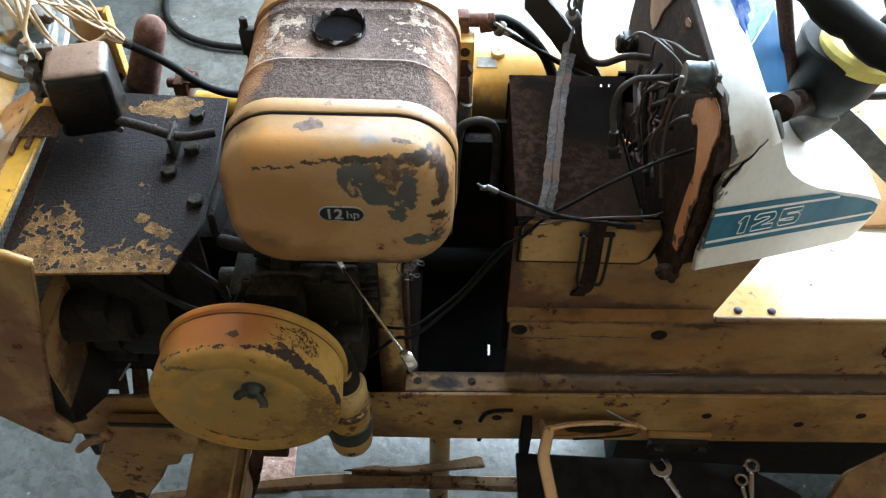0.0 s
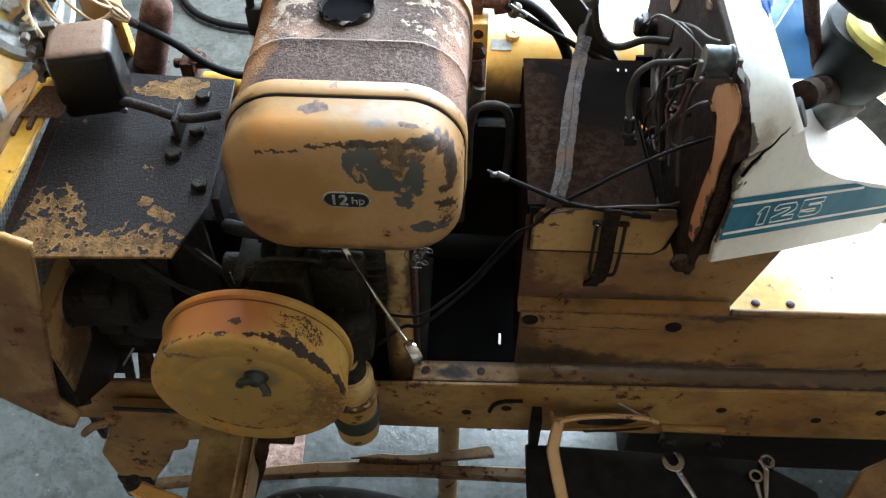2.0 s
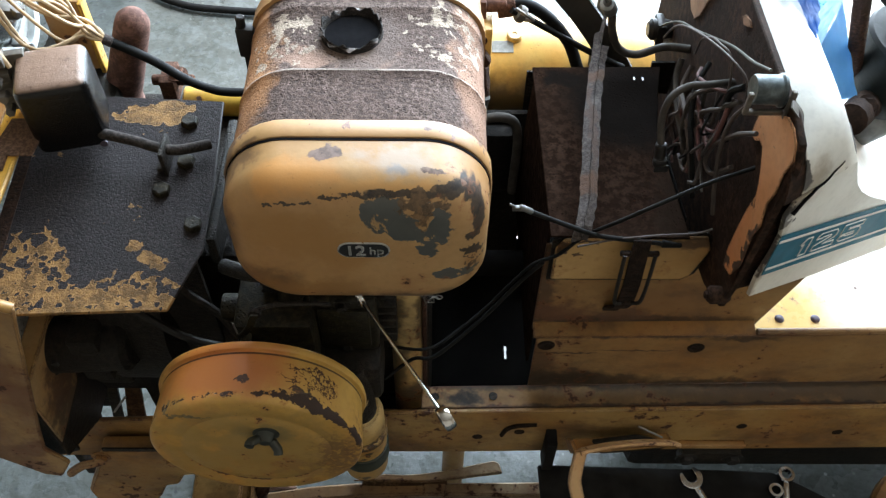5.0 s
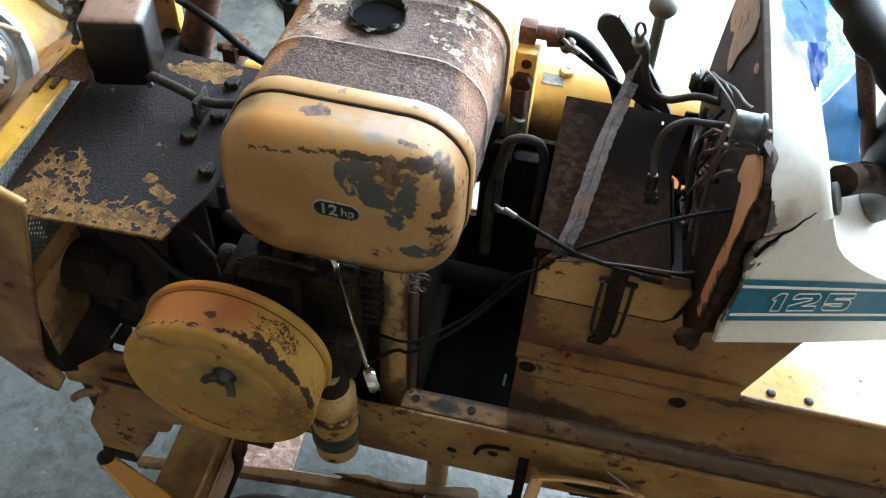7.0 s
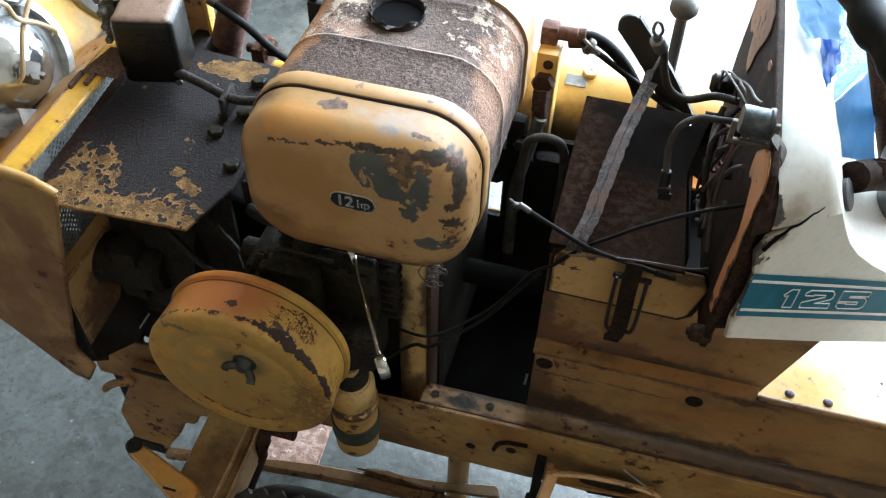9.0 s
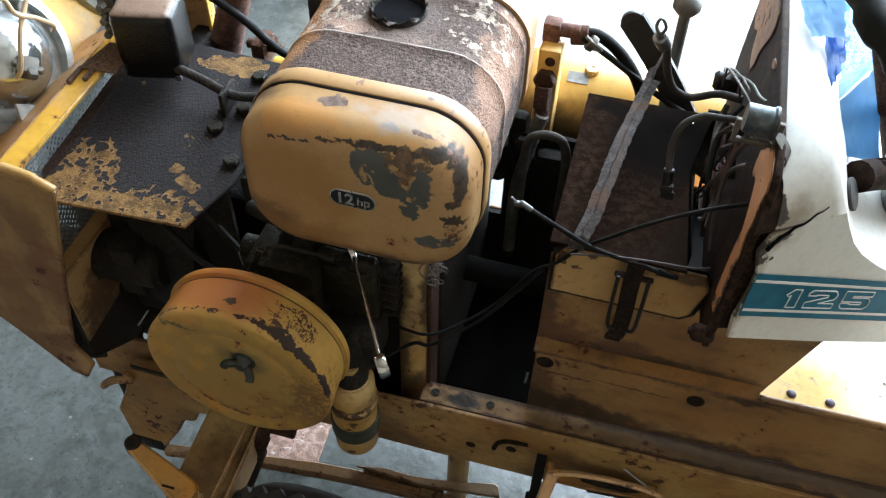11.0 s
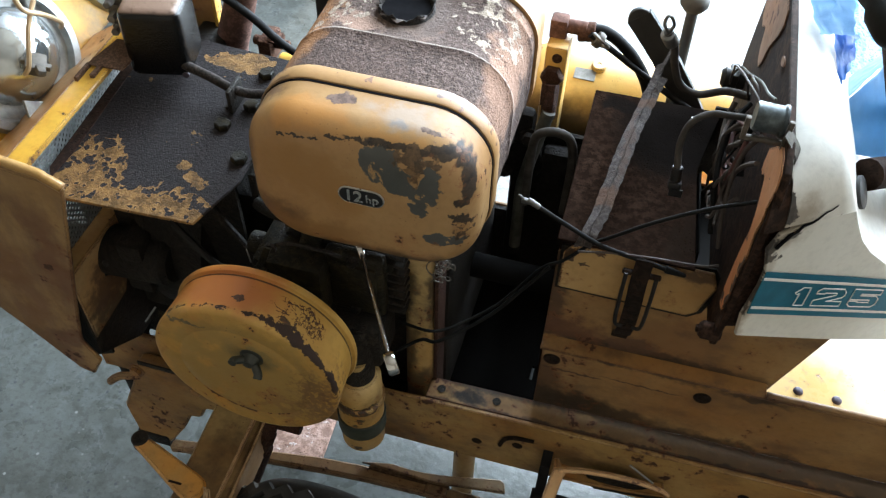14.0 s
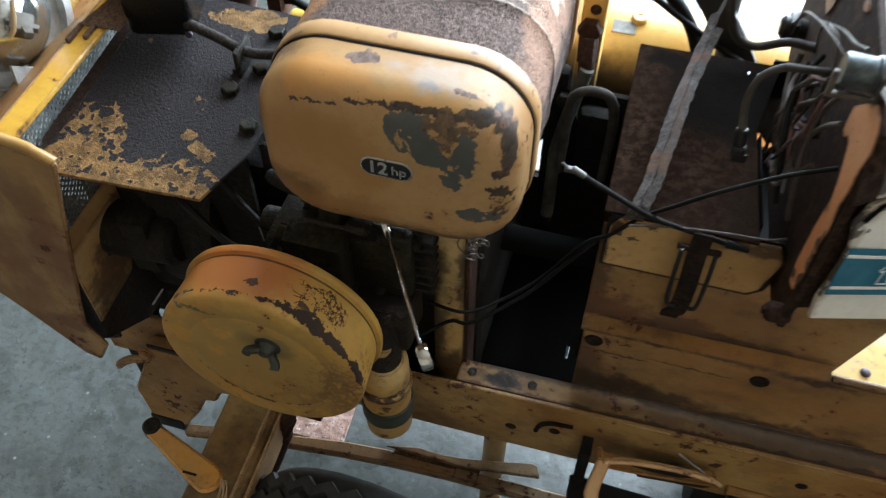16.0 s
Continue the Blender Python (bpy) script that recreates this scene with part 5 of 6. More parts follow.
        part("clip", join(box(-0.009, 0.009, -0.006, 0.006, -0.002, 0.010, 0.002, Matrix.Translation(q)), cyl(q, q + d * 0.016, 0.006, 8)), M_black_steel if a == 120 else M_dull_zinc, lamp)

# front axle, bracket, steering links
brk = part("axle_bracket", sheet(0.572, 0.020, [(-0.432, 0.389), (-0.335, 0.391), (-0.318, 0.360), (-0.327, 0.319), (-0.350, 0.313), (-0.361, 0.286), (-0.379, 0.280), (-0.396, 0.240), (-0.431, 0.180), (-0.480, 0.180), (-0.484, 0.262), (-0.455, 0.328)], 0.003), M_rail, tractor, "grimy yellow front axle bracket")
for x, z in ((-0.436, 0.372), (-0.352, 0.362)):
    part("bolt", hexbolt((x, 0.572, z), (0, -1, 0), 0.008), M_yellow_dirty, brk)
part("bracket_side", box(-0.496, -0.484, 0.60, 0.64, 0.25, 0.325, 0.003), M_engine, brk)
part("bracket_foot", box(-0.482, -0.432, 0.570, 0.585, 0.168, 0.196, 0.003), M_engine, brk)
# solid dark strip in place of the shaded gap above the bracket
part("bracket_shade_strip", box(-0.428, -0.345, 0.5705, 0.5725, 0.391, 0.398, 0), M_engine, brk)
part("tow_hook", tube([(-0.432, 0.580, 0.352), (-0.448, 0.574, 0.350), (-0.466, 0.572, 0.345), (-0.480, 0.570, 0.334), (-0.488, 0.572, 0.322)], 0.0055, 8), M_wood_link, brk)
axle = part("front_axle", plate([(-0.325, 0.40, 0.34), (-0.256, 0.40, 0.34), (-0.262, 0.66, 0.34), (-0.332, 0.66, 0.34)], (0, 0, -0.02), 0.003), M_axle, tractor, "worn yellow front axle beam")
part("axle_web", plate([(-0.2705, 0.42, 0.346), (-0.2665, 0.42, 0.346), (-0.2695, 0.66, 0.346), (-0.2735, 0.66, 0.346)], (0, 0, -0.05), 0.001), M_hoop, axle)
part("axle_web", plate([(-0.2545, 0.42, 0.346), (-0.2505, 0.42, 0.346), (-0.2555, 0.66, 0.346), (-0.2595, 0.66, 0.346)], (0, 0, -0.05), 0.001), M_hoop, axle)
part("spindle", join(cyl((-0.290, 0.545, 0.195), (-0.256, 0.549, 0.305), 0.0125, 18, 0.003), join(cyl((-0.258, 0.549, 0.298), (-0.236, 0.552, 0.372), 0.0085, 14, 0.002), join(cyl((-0.250, 0.550, 0.325), (-0.246, 0.551, 0.338), 0.0115, 6), cyl((-0.238, 0.556, 0.366), (-0.200, 0.556, 0.366), 0.008)))), M_rust_brown, axle)
lev = part("steering_arm", plate([(-0.405, 0.488, 0.345), (-0.387, 0.501, 0.345), (-0.303, 0.473, 0.345), (-0.293, 0.468, 0.345), (-0.288, 0.459, 0.345), (-0.289, 0.448, 0.345), (-0.296, 0.440, 0.345), (-0.307, 0.437, 0.345), (-0.322, 0.4435, 0.345)], (0, 0, -0.010), 0.003), M_arm, tractor, "orange-yellow steering arm lever")
part("slot", box(-0.335, -0.318, 0.4525, 0.4555, 0.3448, 0.3456, 0, None), M_latch, lev)
for k in range(6):
    part("cord_fibre", tube([(-0.290 + 0.001 * k, 0.458 - 0.001 * k, 0.347), (-0.285 + 0.0015 * k, 0.452 + 0.002 * math.sin(k * 2.0), 0.352), (-0.284 + 0.002 * k, 0.440 + 0.002 * math.cos(k * 3.0), 0.345), (-0.288 + 0.0025 * k, 0.425, 0.335)], 0.0007, 5), M_wire_tan, lev)
part("arm_tip", lathe((-0.397, 0.496, 0.330), (0, 0, 1), [(0, 0.011), (0.016, 0.011), (0.018, 0.009)], 20), M_engine, lev)
link = part("drag_link", join(plate([(-0.42, 0.553, 0.205), (-0.275, 0.575, 0.205), (-0.202, 0.5825, 0.205), (-0.136, 0.5875, 0.205), (-0.054, 0.5905, 0.205), (0.040, 0.590, 0.205), (0.112, 0.589, 0.205), (0.114, 0.610, 0.205), (0.040, 0.609, 0.205), (-0.018, 0.6085, 0.205), (-0.0925, 0.6075, 0.205), (-0.144, 0.6078, 0.205), (-0.206, 0.6024, 0.205), (-0.28, 0.5908, 0.205), (-0.42, 0.569, 0.205)], (0, 0, -0.014), 0.003), box(-0.05, -0.02, 0.592, 0.606, 0.205, 0.2075, 0.001)), M_wood_link, tractor, "rust-worn steering drag link")
# paler strip laid on the link as its upper highlight
part("edge_highlight", tube([(-0.135, 0.6065, 0.205), (-0.105, 0.6055, 0.2058), (-0.070, 0.6060, 0.2055), (-0.018, 0.6075, 0.205)], 0.0030, 8, flat=0.5), M_strut, link, "pale strip for the highlight on the link's edge")
part("link_plate", plate([(-0.148, 0.6085, 0.212), (-0.126, 0.6135, 0.212), (-0.1044, 0.6179, 0.212), (-0.080, 0.6165, 0.212), (-0.0541, 0.618, 0.212), (-0.0144, 0.624, 0.212), (0.0476, 0.6377, 0.212), (0.0545, 0.634, 0.212), (0.0586, 0.6199, 0.212), (-0.042, 0.6065, 0.212)], (0, 0, -0.006), 0.0015), M_wood_link, link)

tc, tr, tw = Vector((-0.098, 0.418, 0.201)), 0.203, 0.145
Wm = Matrix.Translation(tc) @ pose(0, 0, 0, 0, 0, -8) @ Matrix.Scale(1.0, 4)
wheel = part("front_wheel", lathe(Wm @ Vector((0, 0.06, 0)), Wm.to_3x3() @ Vector((0, -1, 0)), [(0, 0.03), (0.002, 0.09), (0.01, 0.103), (0.11, 0.103), (0.118, 0.09), (0.12, 0.03)], 40), M_yellow, tractor, "yellow steel front wheel rim")
tyre_bm = lathe(Wm @ Vector((0, tw / 2, 0)), Wm.to_3x3() @ Vector((0, -1, 0)), [(0.012, 0.10), (0.0, 0.125), (-0.004, 0.155), (0.006, 0.180), (0.022, 0.193), (0.05, 0.199), (tw / 2, 0.200), (tw - 0.05, 0.199), (tw - 0.022, 0.193), (tw - 0.006, 0.180), (tw + 0.004, 0.155), (tw, 0.125), (tw - 0.012, 0.10)], 72)
tyre = part("tyre", tyre_bm, M_tyre, wheel, "black ribbed turf tyre")
for yy in (-0.055, -0.033, -0.011, 0.011, 0.033):
    rib = B()
    rows = []
    for k in range(161):
        a = 2 * math.pi * k / 160
        wob = 0.005 * (abs((a * 40 / math.pi) % 2 - 1) * 2 - 1)
        r0 = 0.196 if abs(yy) > 0.05 else 0.1985
        rows.append([rib.verts.new(Wm @ Vector((math.cos(a) * rr, yy + wob + s, math.sin(a) * rr))) for rr, s in ((r0, -0.0082), (r0 + 0.0065, -0.0065), (r0 + 0.0065, 0.0065), (r0, 0.0082))])
    for a, b in zip(rows, rows[1:]):
        for k in range(3):
            rib.faces.new((a[k], a[k + 1], b[k + 1], b[k]))
    bmesh.ops.recalc_face_normals(rib, faces=rib.faces)
    part("tread_rib", rib, M_tyre, tyre)
part("leg_tube", cyl((-0.010, 0.655, 0.0), (-0.008, 0.650, 0.30), 0.0155), M_yellow, tractor, "yellow support tube")
solid("rusty_plate", plate([(-0.42, 0.672, 0.012), (-0.256, 0.675, 0.012), (-0.262, 0.83, 0.012), (-0.42, 0.83, 0.012)], (0, 0, -0.012), 0.003), M_rust_pink, "flaking rusty steel plate lying on the floor", "plate")

# step hoop and rear arm
hoop = part("step_hoop", ribbon([(0.119, 0.528, 0.4905), (0.1205, 0.5285, 0.4903), (0.128, 0.531, 0.4895), (0.150, 0.537, 0.487), (0.19, 0.546, 0.476), (0.225, 0.552, 0.462), (0.242, 0.560, 0.44)], 0.015, (0.1, -0.6, 0.8), 0.004), M_hoop, tractor, "bent worn yellow step strap")
part("hoop_leg", ribbon([(0.1205, 0.530, 0.492), (0.1195, 0.527, 0.488), (0.1160, 0.513, 0.471), (0.1150, 0.506, 0.463), (0.1165, 0.501, 0.457), (0.126, 0.475, 0.427), (0.138, 0.445, 0.39)], 0.014, (1, 0.25, 0.1), 0.005), M_hoop, hoop)
part("hoop_stay", ribbon([(0.115, 0.535, 0.485), (0.118, 0.56, 0.44), (0.13, 0.575, 0.40), (0.20, 0.585, 0.39), (0.24, 0.575, 0.42)], 0.02, (0.2, -1, 0.3), 0.004), M_yellow_dirty, hoop)
part("hoop_web", sheet(0.578, 0.004, [(0.150, 0.405), (0.20, 0.420), (0.248, 0.400), (0.235, 0.385), (0.165, 0.372)]), M_engine, hoop)
part("rear_arm", plate([(0.46, 0.49, 0.335), (0.52, 0.565, 0.335), (0.60, 0.605, 0.335), (0.90, 0.63, 0.335), (0.90, 0.30, 0.335), (0.46, 0.30, 0.335)], (0, 0, -0.02), 0.004), M_axle, tractor, "grimy yellow lower arm plate")
part("cotter_pin", tube([(0.195, 0.575, 0.455), (0.225, 0.57, 0.437)], 0.0013, 6), M_steel, hoop)

# dash pod
ON = Vector((0.551, -0.835, 0))
def on_side(x, z, out=0.0):
    return Vector((x, 0.568 + (x - 0.241) * 0.66, z)) + ON * out
pod_out = [(0.237, 0.736), (0.234, 0.765), (0.2375, 0.800), (0.2375, 0.822), (0.231, 0.850), (0.236, 0.866), (0.250, 0.871), (0.262, 0.874), (0.288, 0.874), (0.296, 0.856), (0.308, 0.832), (0.322, 0.812), (0.342, 0.790), (0.370, 0.764), (0.443, 0.708), (0.490, 0.670), (0.4925, 0.650), (0.486, 0.632), (0.467, 0.616), (0.400, 0.649), (0.327, 0.686)]
pod = part("dash_pod", plate([on_side(x, z) for x, z in pod_out], ON * -0.004, 0.0006), M_white, tractor, "cracked white fibreglass dash pod with a teal stripe")
# shoulder over the side panel, ridge, and the slope towards the driver
LV = [(0.874, 0.0, 0.288), (0.885, 0.003, 0.282), (0.897, 0.009, 0.276), (0.907, 0.018, 0.271), (0.915, 0.031, 0.267), (0.920, 0.050, 0.264), (0.922, 0.075, 0.262)]
FAR = [(0.922, 0.13, 0.262), (0.922, 0.22, 0.260), (0.922, 0.30, 0.260), (0.918, 0.355, 0.262), (0.905, 0.385, 0.268)]
sh = B()
cols = []
for i, (z, off, xr) in enumerate(LV + FAR):
    row = []
    for k in range(7):
        u = k / 6
        xf = 0.2365 - 0.0125 * min(1, off / 0.05)
        x = xf + (xr - xf) * u
        crown = 0.005 * math.sin(math.pi * u) * min(1, off / 0.03)
        row.append(sh.verts.new((x, 0.568 + (x - 0.241) * 0.66 + off, z + crown - (0.007 * (1 - u) ** 2 if off > 0.03 else 0))))
    cols.append(row)
for a, b in zip(cols, cols[1:]):
    for k in range(6):
        sh.faces.new((a[k], a[k + 1], b[k + 1], b[k]))
slope_prof = [(z, off, x) for z, off, x in LV[::-1]] + [(0.856, 0.0, 0.296), (0.832, 0.0, 0.308), (0.812, 0.0, 0.322), (0.790, 0.0, 0.342), (0.764, 0.0, 0.370), (0.708, 0.0, 0.443), (0.670, 0.0, 0.490)]
cols = []
for z, off, x in slope_prof:
    y0 = 0.568 + (x - 0.241) * 0.66 + off
    y1 = 0.975 - (x - 0.262) * 0.5
    cols.append([sh.verts.new((x, y0 + (y1 - y0) * f, z)) for f in (0, 0.03, 0.1, 0.3, 0.6, 1)])
for a, b in zip(cols, cols[1:]):
    for k in range(5):
        sh.faces.new((a[k], a[k + 1], b[k + 1], b[k]))
bmesh.ops.remove_doubles(sh, verts=sh.verts, dist=0.0004)
bmesh.ops.recalc_face_normals(sh, faces=sh.faces)
bmesh.ops.solidify(sh, geom=sh.faces[:], thickness=0.003)
bmesh.ops.recalc_face_normals(sh, faces=sh.faces)
part("dash_top", sh, M_white, pod, "white dash top", 70)
def decal_z(x, z0, slope=0.508):
    return z0 - slope * (x - 0.2385)
band = [(0.2372, 0.8235), (0.31, decal_z(0.31, 0.8232, 0.503)), (0.392, 0.7445), (0.420, 0.7205), (0.443, 0.7035), (0.472, 0.680), (0.487, 0.664), (0.4885, 0.650), (0.482, 0.6415), (0.40, decal_z(0.40, 0.7684, 0.516)), (0.31, decal_z(0.31, 0.7684, 0.516)), (0.2365, 0.7695)]
part("teal_stripe", plate([on_side(x, z, 0.0008) for x, z in band], ON * 0.0004, 0), M_teal, pod)
for z0, half, x1 in ((0.8146, 0.0016, 0.408), (0.7775, 0.0016, 0.4845)):
    xs = [0.2375 + (x1 - 0.2375) * k / 6 for k in range(7)]
    part("white_line", plate([on_side(x, decal_z(x, z0 + half), 0.0014) for x in xs] + [on_side(x, decal_z(x, z0 - half), 0.0014) for x in xs[::-1]], ON * 0.0004, 0), M_decal_white, pod)
DIGITS = (
    (0.0, ((0, 0), (0.0089, 0), (0.0089, 0.024), (0.0022, 0.024), (-0.0034, 0.0165), (-0.0016, 0.0145), (0.0008, 0.0160))),
    (0.0164, ((0, 0), (0.0285, 0), (0.0285, 0.0066), (0.013, 0.0066), (0.0265, 0.0120), (0.0285, 0.0150), (0.0285, 0.0195), (0.0255, 0.0238), (0.004, 0.0238), (0.0005, 0.0200), (0.0005, 0.0165), (0.0085, 0.0165), (0.0085, 0.0178), (0.0200, 0.0178), (0.0200, 0.0152), (0.0, 0.0072))),
    (0.0521, ((0.0, 0.0032), (0.0035, 0.0), (0.0250, 0.0), (0.029, 0.0040), (0.029, 0.0120), (0.0255, 0.0158), (0.009, 0.0158), (0.009, 0.0178), (0.029, 0.0178), (0.029, 0.0245), (0.0, 0.0245), (0.0, 0.0098), (0.0205, 0.0098), (0.0205, 0.0064), (0.0088, 0.0064), (0.0088, 0.0078), (0.0, 0.0078))))
for u0, outline in DIGITS:
    ring = [on_side(0.2746 + u0 + u, 0.7642 - 0.487 * (u0 + u) + v, 0.0015) for u, v in outline]
    part("decal_number", tube(ring + ring[:2], 0.0006, 6, 1), M_decal_white, pod, "white outlined numeral")
lip = []
for z, off, _ in LV:
    xf = 0.2365 - 0.0125 * min(1, off / 0.05)
    lip.append([Vector((x, 0.5685 + (x - 0.241) * 0.66 + off, z - 0.002 - (0.007 if off > 0.03 else 0))) for x in (0.2215, xf + 0.004)])
lb = B()
lv = [[lb.verts.new(p) for p in row] for row in lip]
for a, b in zip(lv, lv[1:]):
    lb.faces.new((a[0], a[1], b[1], b[0]))
bmesh.ops.recalc_face_normals(lb, faces=lb.faces)
bmesh.ops.solidify(lb, geom=lb.faces[:], thickness=0.002)
part("torn_lip", lb, M_dash_inner, pod, "dark torn front edge")
part("crack", tube([on_side(0.236, 0.852, 0.001), on_side(0.240, 0.860, 0.001), on_side(0.243, 0.8645, 0.001), on_side(0.2475, 0.868, 0.001), on_side(0.250, 0.8725, 0.001), on_side(0.2555, 0.8735, 0.001), on_side(0.259, 0.8765, 0.001), on_side(0.264, 0.881, 0.0), on_side(0.268, 0.8815, -0.0005), on_side(0.272, 0.885, -0.001)], 0.0017, 8, 1, r1=0.0004), M_gap_shade, pod, "jagged dark crack")
# broken front board of the dash
DF = [(0.578, 0.700), (0.572, 0.740), (0.567, 0.850), (0.566, 0.900), (0.574, 0.918), (0.600, 0.924), (0.64, 0.922), (0.90, 0.916), (0.930, 0.880), (0.960, 0.830), (0.978, 0.740), (0.978, 0.690), (0.935, 0.672), (0.915, 0.63), (0.80, 0.63), (0.70, 0.655), (0.62, 0.675)]
board = part("dash_board", plate([(0.222, y, z) for y, z in DF], (0.006, 0, 0), 0.001), M_dash_inner, tractor, "stained brown dash back board with peeling orange edge")
OE = ((0.600, 0.735), (0.582, 0.745), (0.573, 0.772), (0.5755, 0.790), (0.577, 0.806), (0.572, 0.826), (0.578, 0.848), (0.573, 0.866), (0.575, 0.884), (0.570, 0.905), (0.576, 0.916), (0.588, 0.920), (0.602, 0.918), (0.6214, 0.903), (0.632, 0.892), (0.6456, 0.879), (0.6464, 0.865), (0.645, 0.856), (0.636, 0.858), (0.6276, 0.866), (0.620, 0.867), (0.6155, 0.862), (0.6075, 0.853), (0.6036, 0.846), (0.598, 0.835), (0.601, 0.820), (0.603, 0.800), (0.604, 0.778), (0.6045, 0.757))
part("orange_edge", plate([(0.2205, y, z) for y, z in OE], (0.0014, 0, 0), 0.0004), M_orange, board, "peeling orange edge of the board")
part("torn_edge", plate([(0.222, 0.572, 0.735), (0.262, 0.584, 0.735), (0.262, 0.584, 0.868), (0.246, 0.577, 0.888), (0.222, 0.572, 0.900)], (0, 0.003, 0), 0.0004), M_dash_inner, board)
part("tan_patch", plate([(0.2205, y, z) for y, z in ((0.952, 0.826), (0.925, 0.868), (0.905, 0.893), (0.870, 0.905), (0.838, 0.906), (0.795, 0.911), (0.788, 0.900), (0.797, 0.882), (0.815, 0.862), (0.829, 0.845), (0.838, 0.822), (0.851, 0.8075), (0.868, 0.806), (0.880, 0.812), (0.889, 0.828), (0.902, 0.822), (0.916, 0.812), (0.936, 0.812))], (0.0014, 0, 0), 0.0004), M_tan, board, "stained tan remnant on the board")
part("tan_patch", plate([(0.2205, y, z) for y, z in ((0.741, 0.899), (0.735, 0.905), (0.722, 0.909), (0.717, 0.906), (0.726, 0.900), (0.734, 0.896))], (0.0014, 0, 0), 0.0003), M_tan, board)
part("corner_boss", join(lathe((0.2095, 0.583, 0.712), (1, 0, 0), [(0, 0.006), (0.003, 0.0085), (0.016, 0.0085), (0.020, 0.006)], 20), hexbolt((0.210, 0.583, 0.712), (-1, 0, 0), 0.004, 0.003, False)), M_dash_inner, board)
part("knob", join(lathe((0.222, 0.915, 0.742), (-1, 0, 0), [(0, 0.010), (0.01, 0.012), (0.022, 0.012), (0.026, 0.008)], 16), box(0.204, 0.214, 0.902, 0.928, 0.729, 0.755, 0.003)), M_black_steel, board)
amm = part("switch_housing", lathe((0.197, 0.624, 0.925), (1, 0, -0.05), [(0, 0), (0, 0.0104), (0.0015, 0.0113), (0.019, 0.0113), (0.0205, 0.0128), (0.0225, 0.0128), (0.023, 0)], 28), M_chrome_dirty, tractor, "chrome-faced switch housing with torn grey surround")
part("rim", join(box(0.191, 0.222, 0.610, 0.614, 0.911, 0.915, 0.001), join(box(0.190, 0.194, 0.610, 0.614, 0.911, 0.932, 0.001), box(0.220, 0.224, 0.608, 0.612, 0.909, 0.936, 0.001))), M_grimy, amm, "thin torn metal frame")
part("torn_foil", ribbon([(0.22, 0.605, 0.93), (0.232, 0.60, 0.915), (0.23, 0.602, 0.895), (0.222, 0.608, 0.885)], 0.012, (0.3, 1, 0), 0.001), M_grimy, amm)
part("lock_washer", lathe((0.2950, 0.634, 0.862), (0.85, -0.1, 0.45), [(0, 0), (0, 0.0135), (0.003, 0.0135), (0.0042, 0.011), (0.0042, 0)], 24), M_lever_grey, pod, "dull grey disc on the pod")

# hydraulics behind the tank
res = part("hydraulic_reservoir", lathe((-0.030, 1.00, 0.605), (1, 0, 0), [(0, 0), (0, 0.045), (0.008, 0.060), (0.020, 0.066), (0.26, 0.066), (0.275, 0.055), (0.275, 0)], 48), M_reservoir, tractor, "yellow cylindrical hydraulic reservoir, black with oil underneath")
part("data_plate", plate([(0.030, 0.966, 0.6630), (0.0565, 0.966, 0.6630), (0.0565, 0.980, 0.6693), (0.030, 0.980, 0.6693)], (0, 0.0005, -0.0012), 0.0002), M_dull_zinc, res, "small bare metal data plate")
part("plug", lathe((0.058, 0.987, 0.668), (0, -0.1, 1), [(0, 0.0095), (0.0055, 0.0095), (0.007, 0.008), (0.007, 0.003), (0.006, 0.0025), (0.006, 0)], 20), M_reservoir, res)
blk = part("valve_block", box(-0.001, 0.025, 0.907, 0.940, 0.56, 0.745, 0.003), M_reservoir, tractor, "yellow hydraulic valve block")
part("port", lathe((0.0135, 0.907, 0.731), (0, -1, 0.1), [(0, 0.006), (0.0015, 0.006), (0.0015, 0.003)], 14), M_rust_brown, blk)
part("fitting", join(hexbolt((0.011, 0.907, 0.707), (0.0, -1, 0.2), 0.0135, 0.014, False), join(cyl((0.012, 0.893, 0.704), (0.014, 0.880, 0.682), 0.0105, 6), cyl((0.014, 0.882, 0.684), (0.016, 0.874, 0.668), 0.009))), M_rust_brown, blk, "rusty hex fitting")
part("elbow", join(box(-0.002, 0.018, 0.925, 0.945, 0.742, 0.768, 0.003), cyl((0.012, 0.936, 0.757), (0.040, 0.936, 0.757), 0.0085)), M_rust_red, blk, "red-brown pipe elbow")
part("hose", tube([(0.0165, 0.872, 0.680), (0.013, 0.87, 0.662), (0.007, 0.87, 0.629), (0.0, 0.87, 0.589), (-0.005, 0.87, 0.548), (-0.005, 0.87, 0.489), (-0.005, 0.87, 0.44)], 0.0078, 12), M_hose_dusty, blk)
part("hose", tube([(0.036, 0.937, 0.752), (0.06, 0.94, 0.755), (0.09, 0.94, 0.735), (0.115, 0.935, 0.705), (0.13, 0.93, 0.67)], 0.0070, 12), M_rubber, blk)
part("collar", cyl((0.030, 0.937, 0.751), (0.05, 0.938, 0.754), 0.0115), M_clamp_rust, blk)
lever = part("lift_lever", ribbon([(0.094, 0.93, 0.79), (0.13, 0.93, 0.745), (0.172, 0.93, 0.682), (0.20, 0.93, 0.63)], 0.029, (0.75, 0, 0.62), 0.007, 3), M_lever_grey, tractor, "dark flat lift lever")
part("rounded_tip", cyl((0.0965, 0.9269, 0.7865), (0.0965, 0.9331, 0.7865), 0.0140, 24), M_lever_grey, lever)
gear = part("gear_lever", cyl((0.153, 0.955, 0.655), (0.1495, 0.955, 0.795), 0.0066), M_knob, tractor, "grey gear lever with a ball knob")
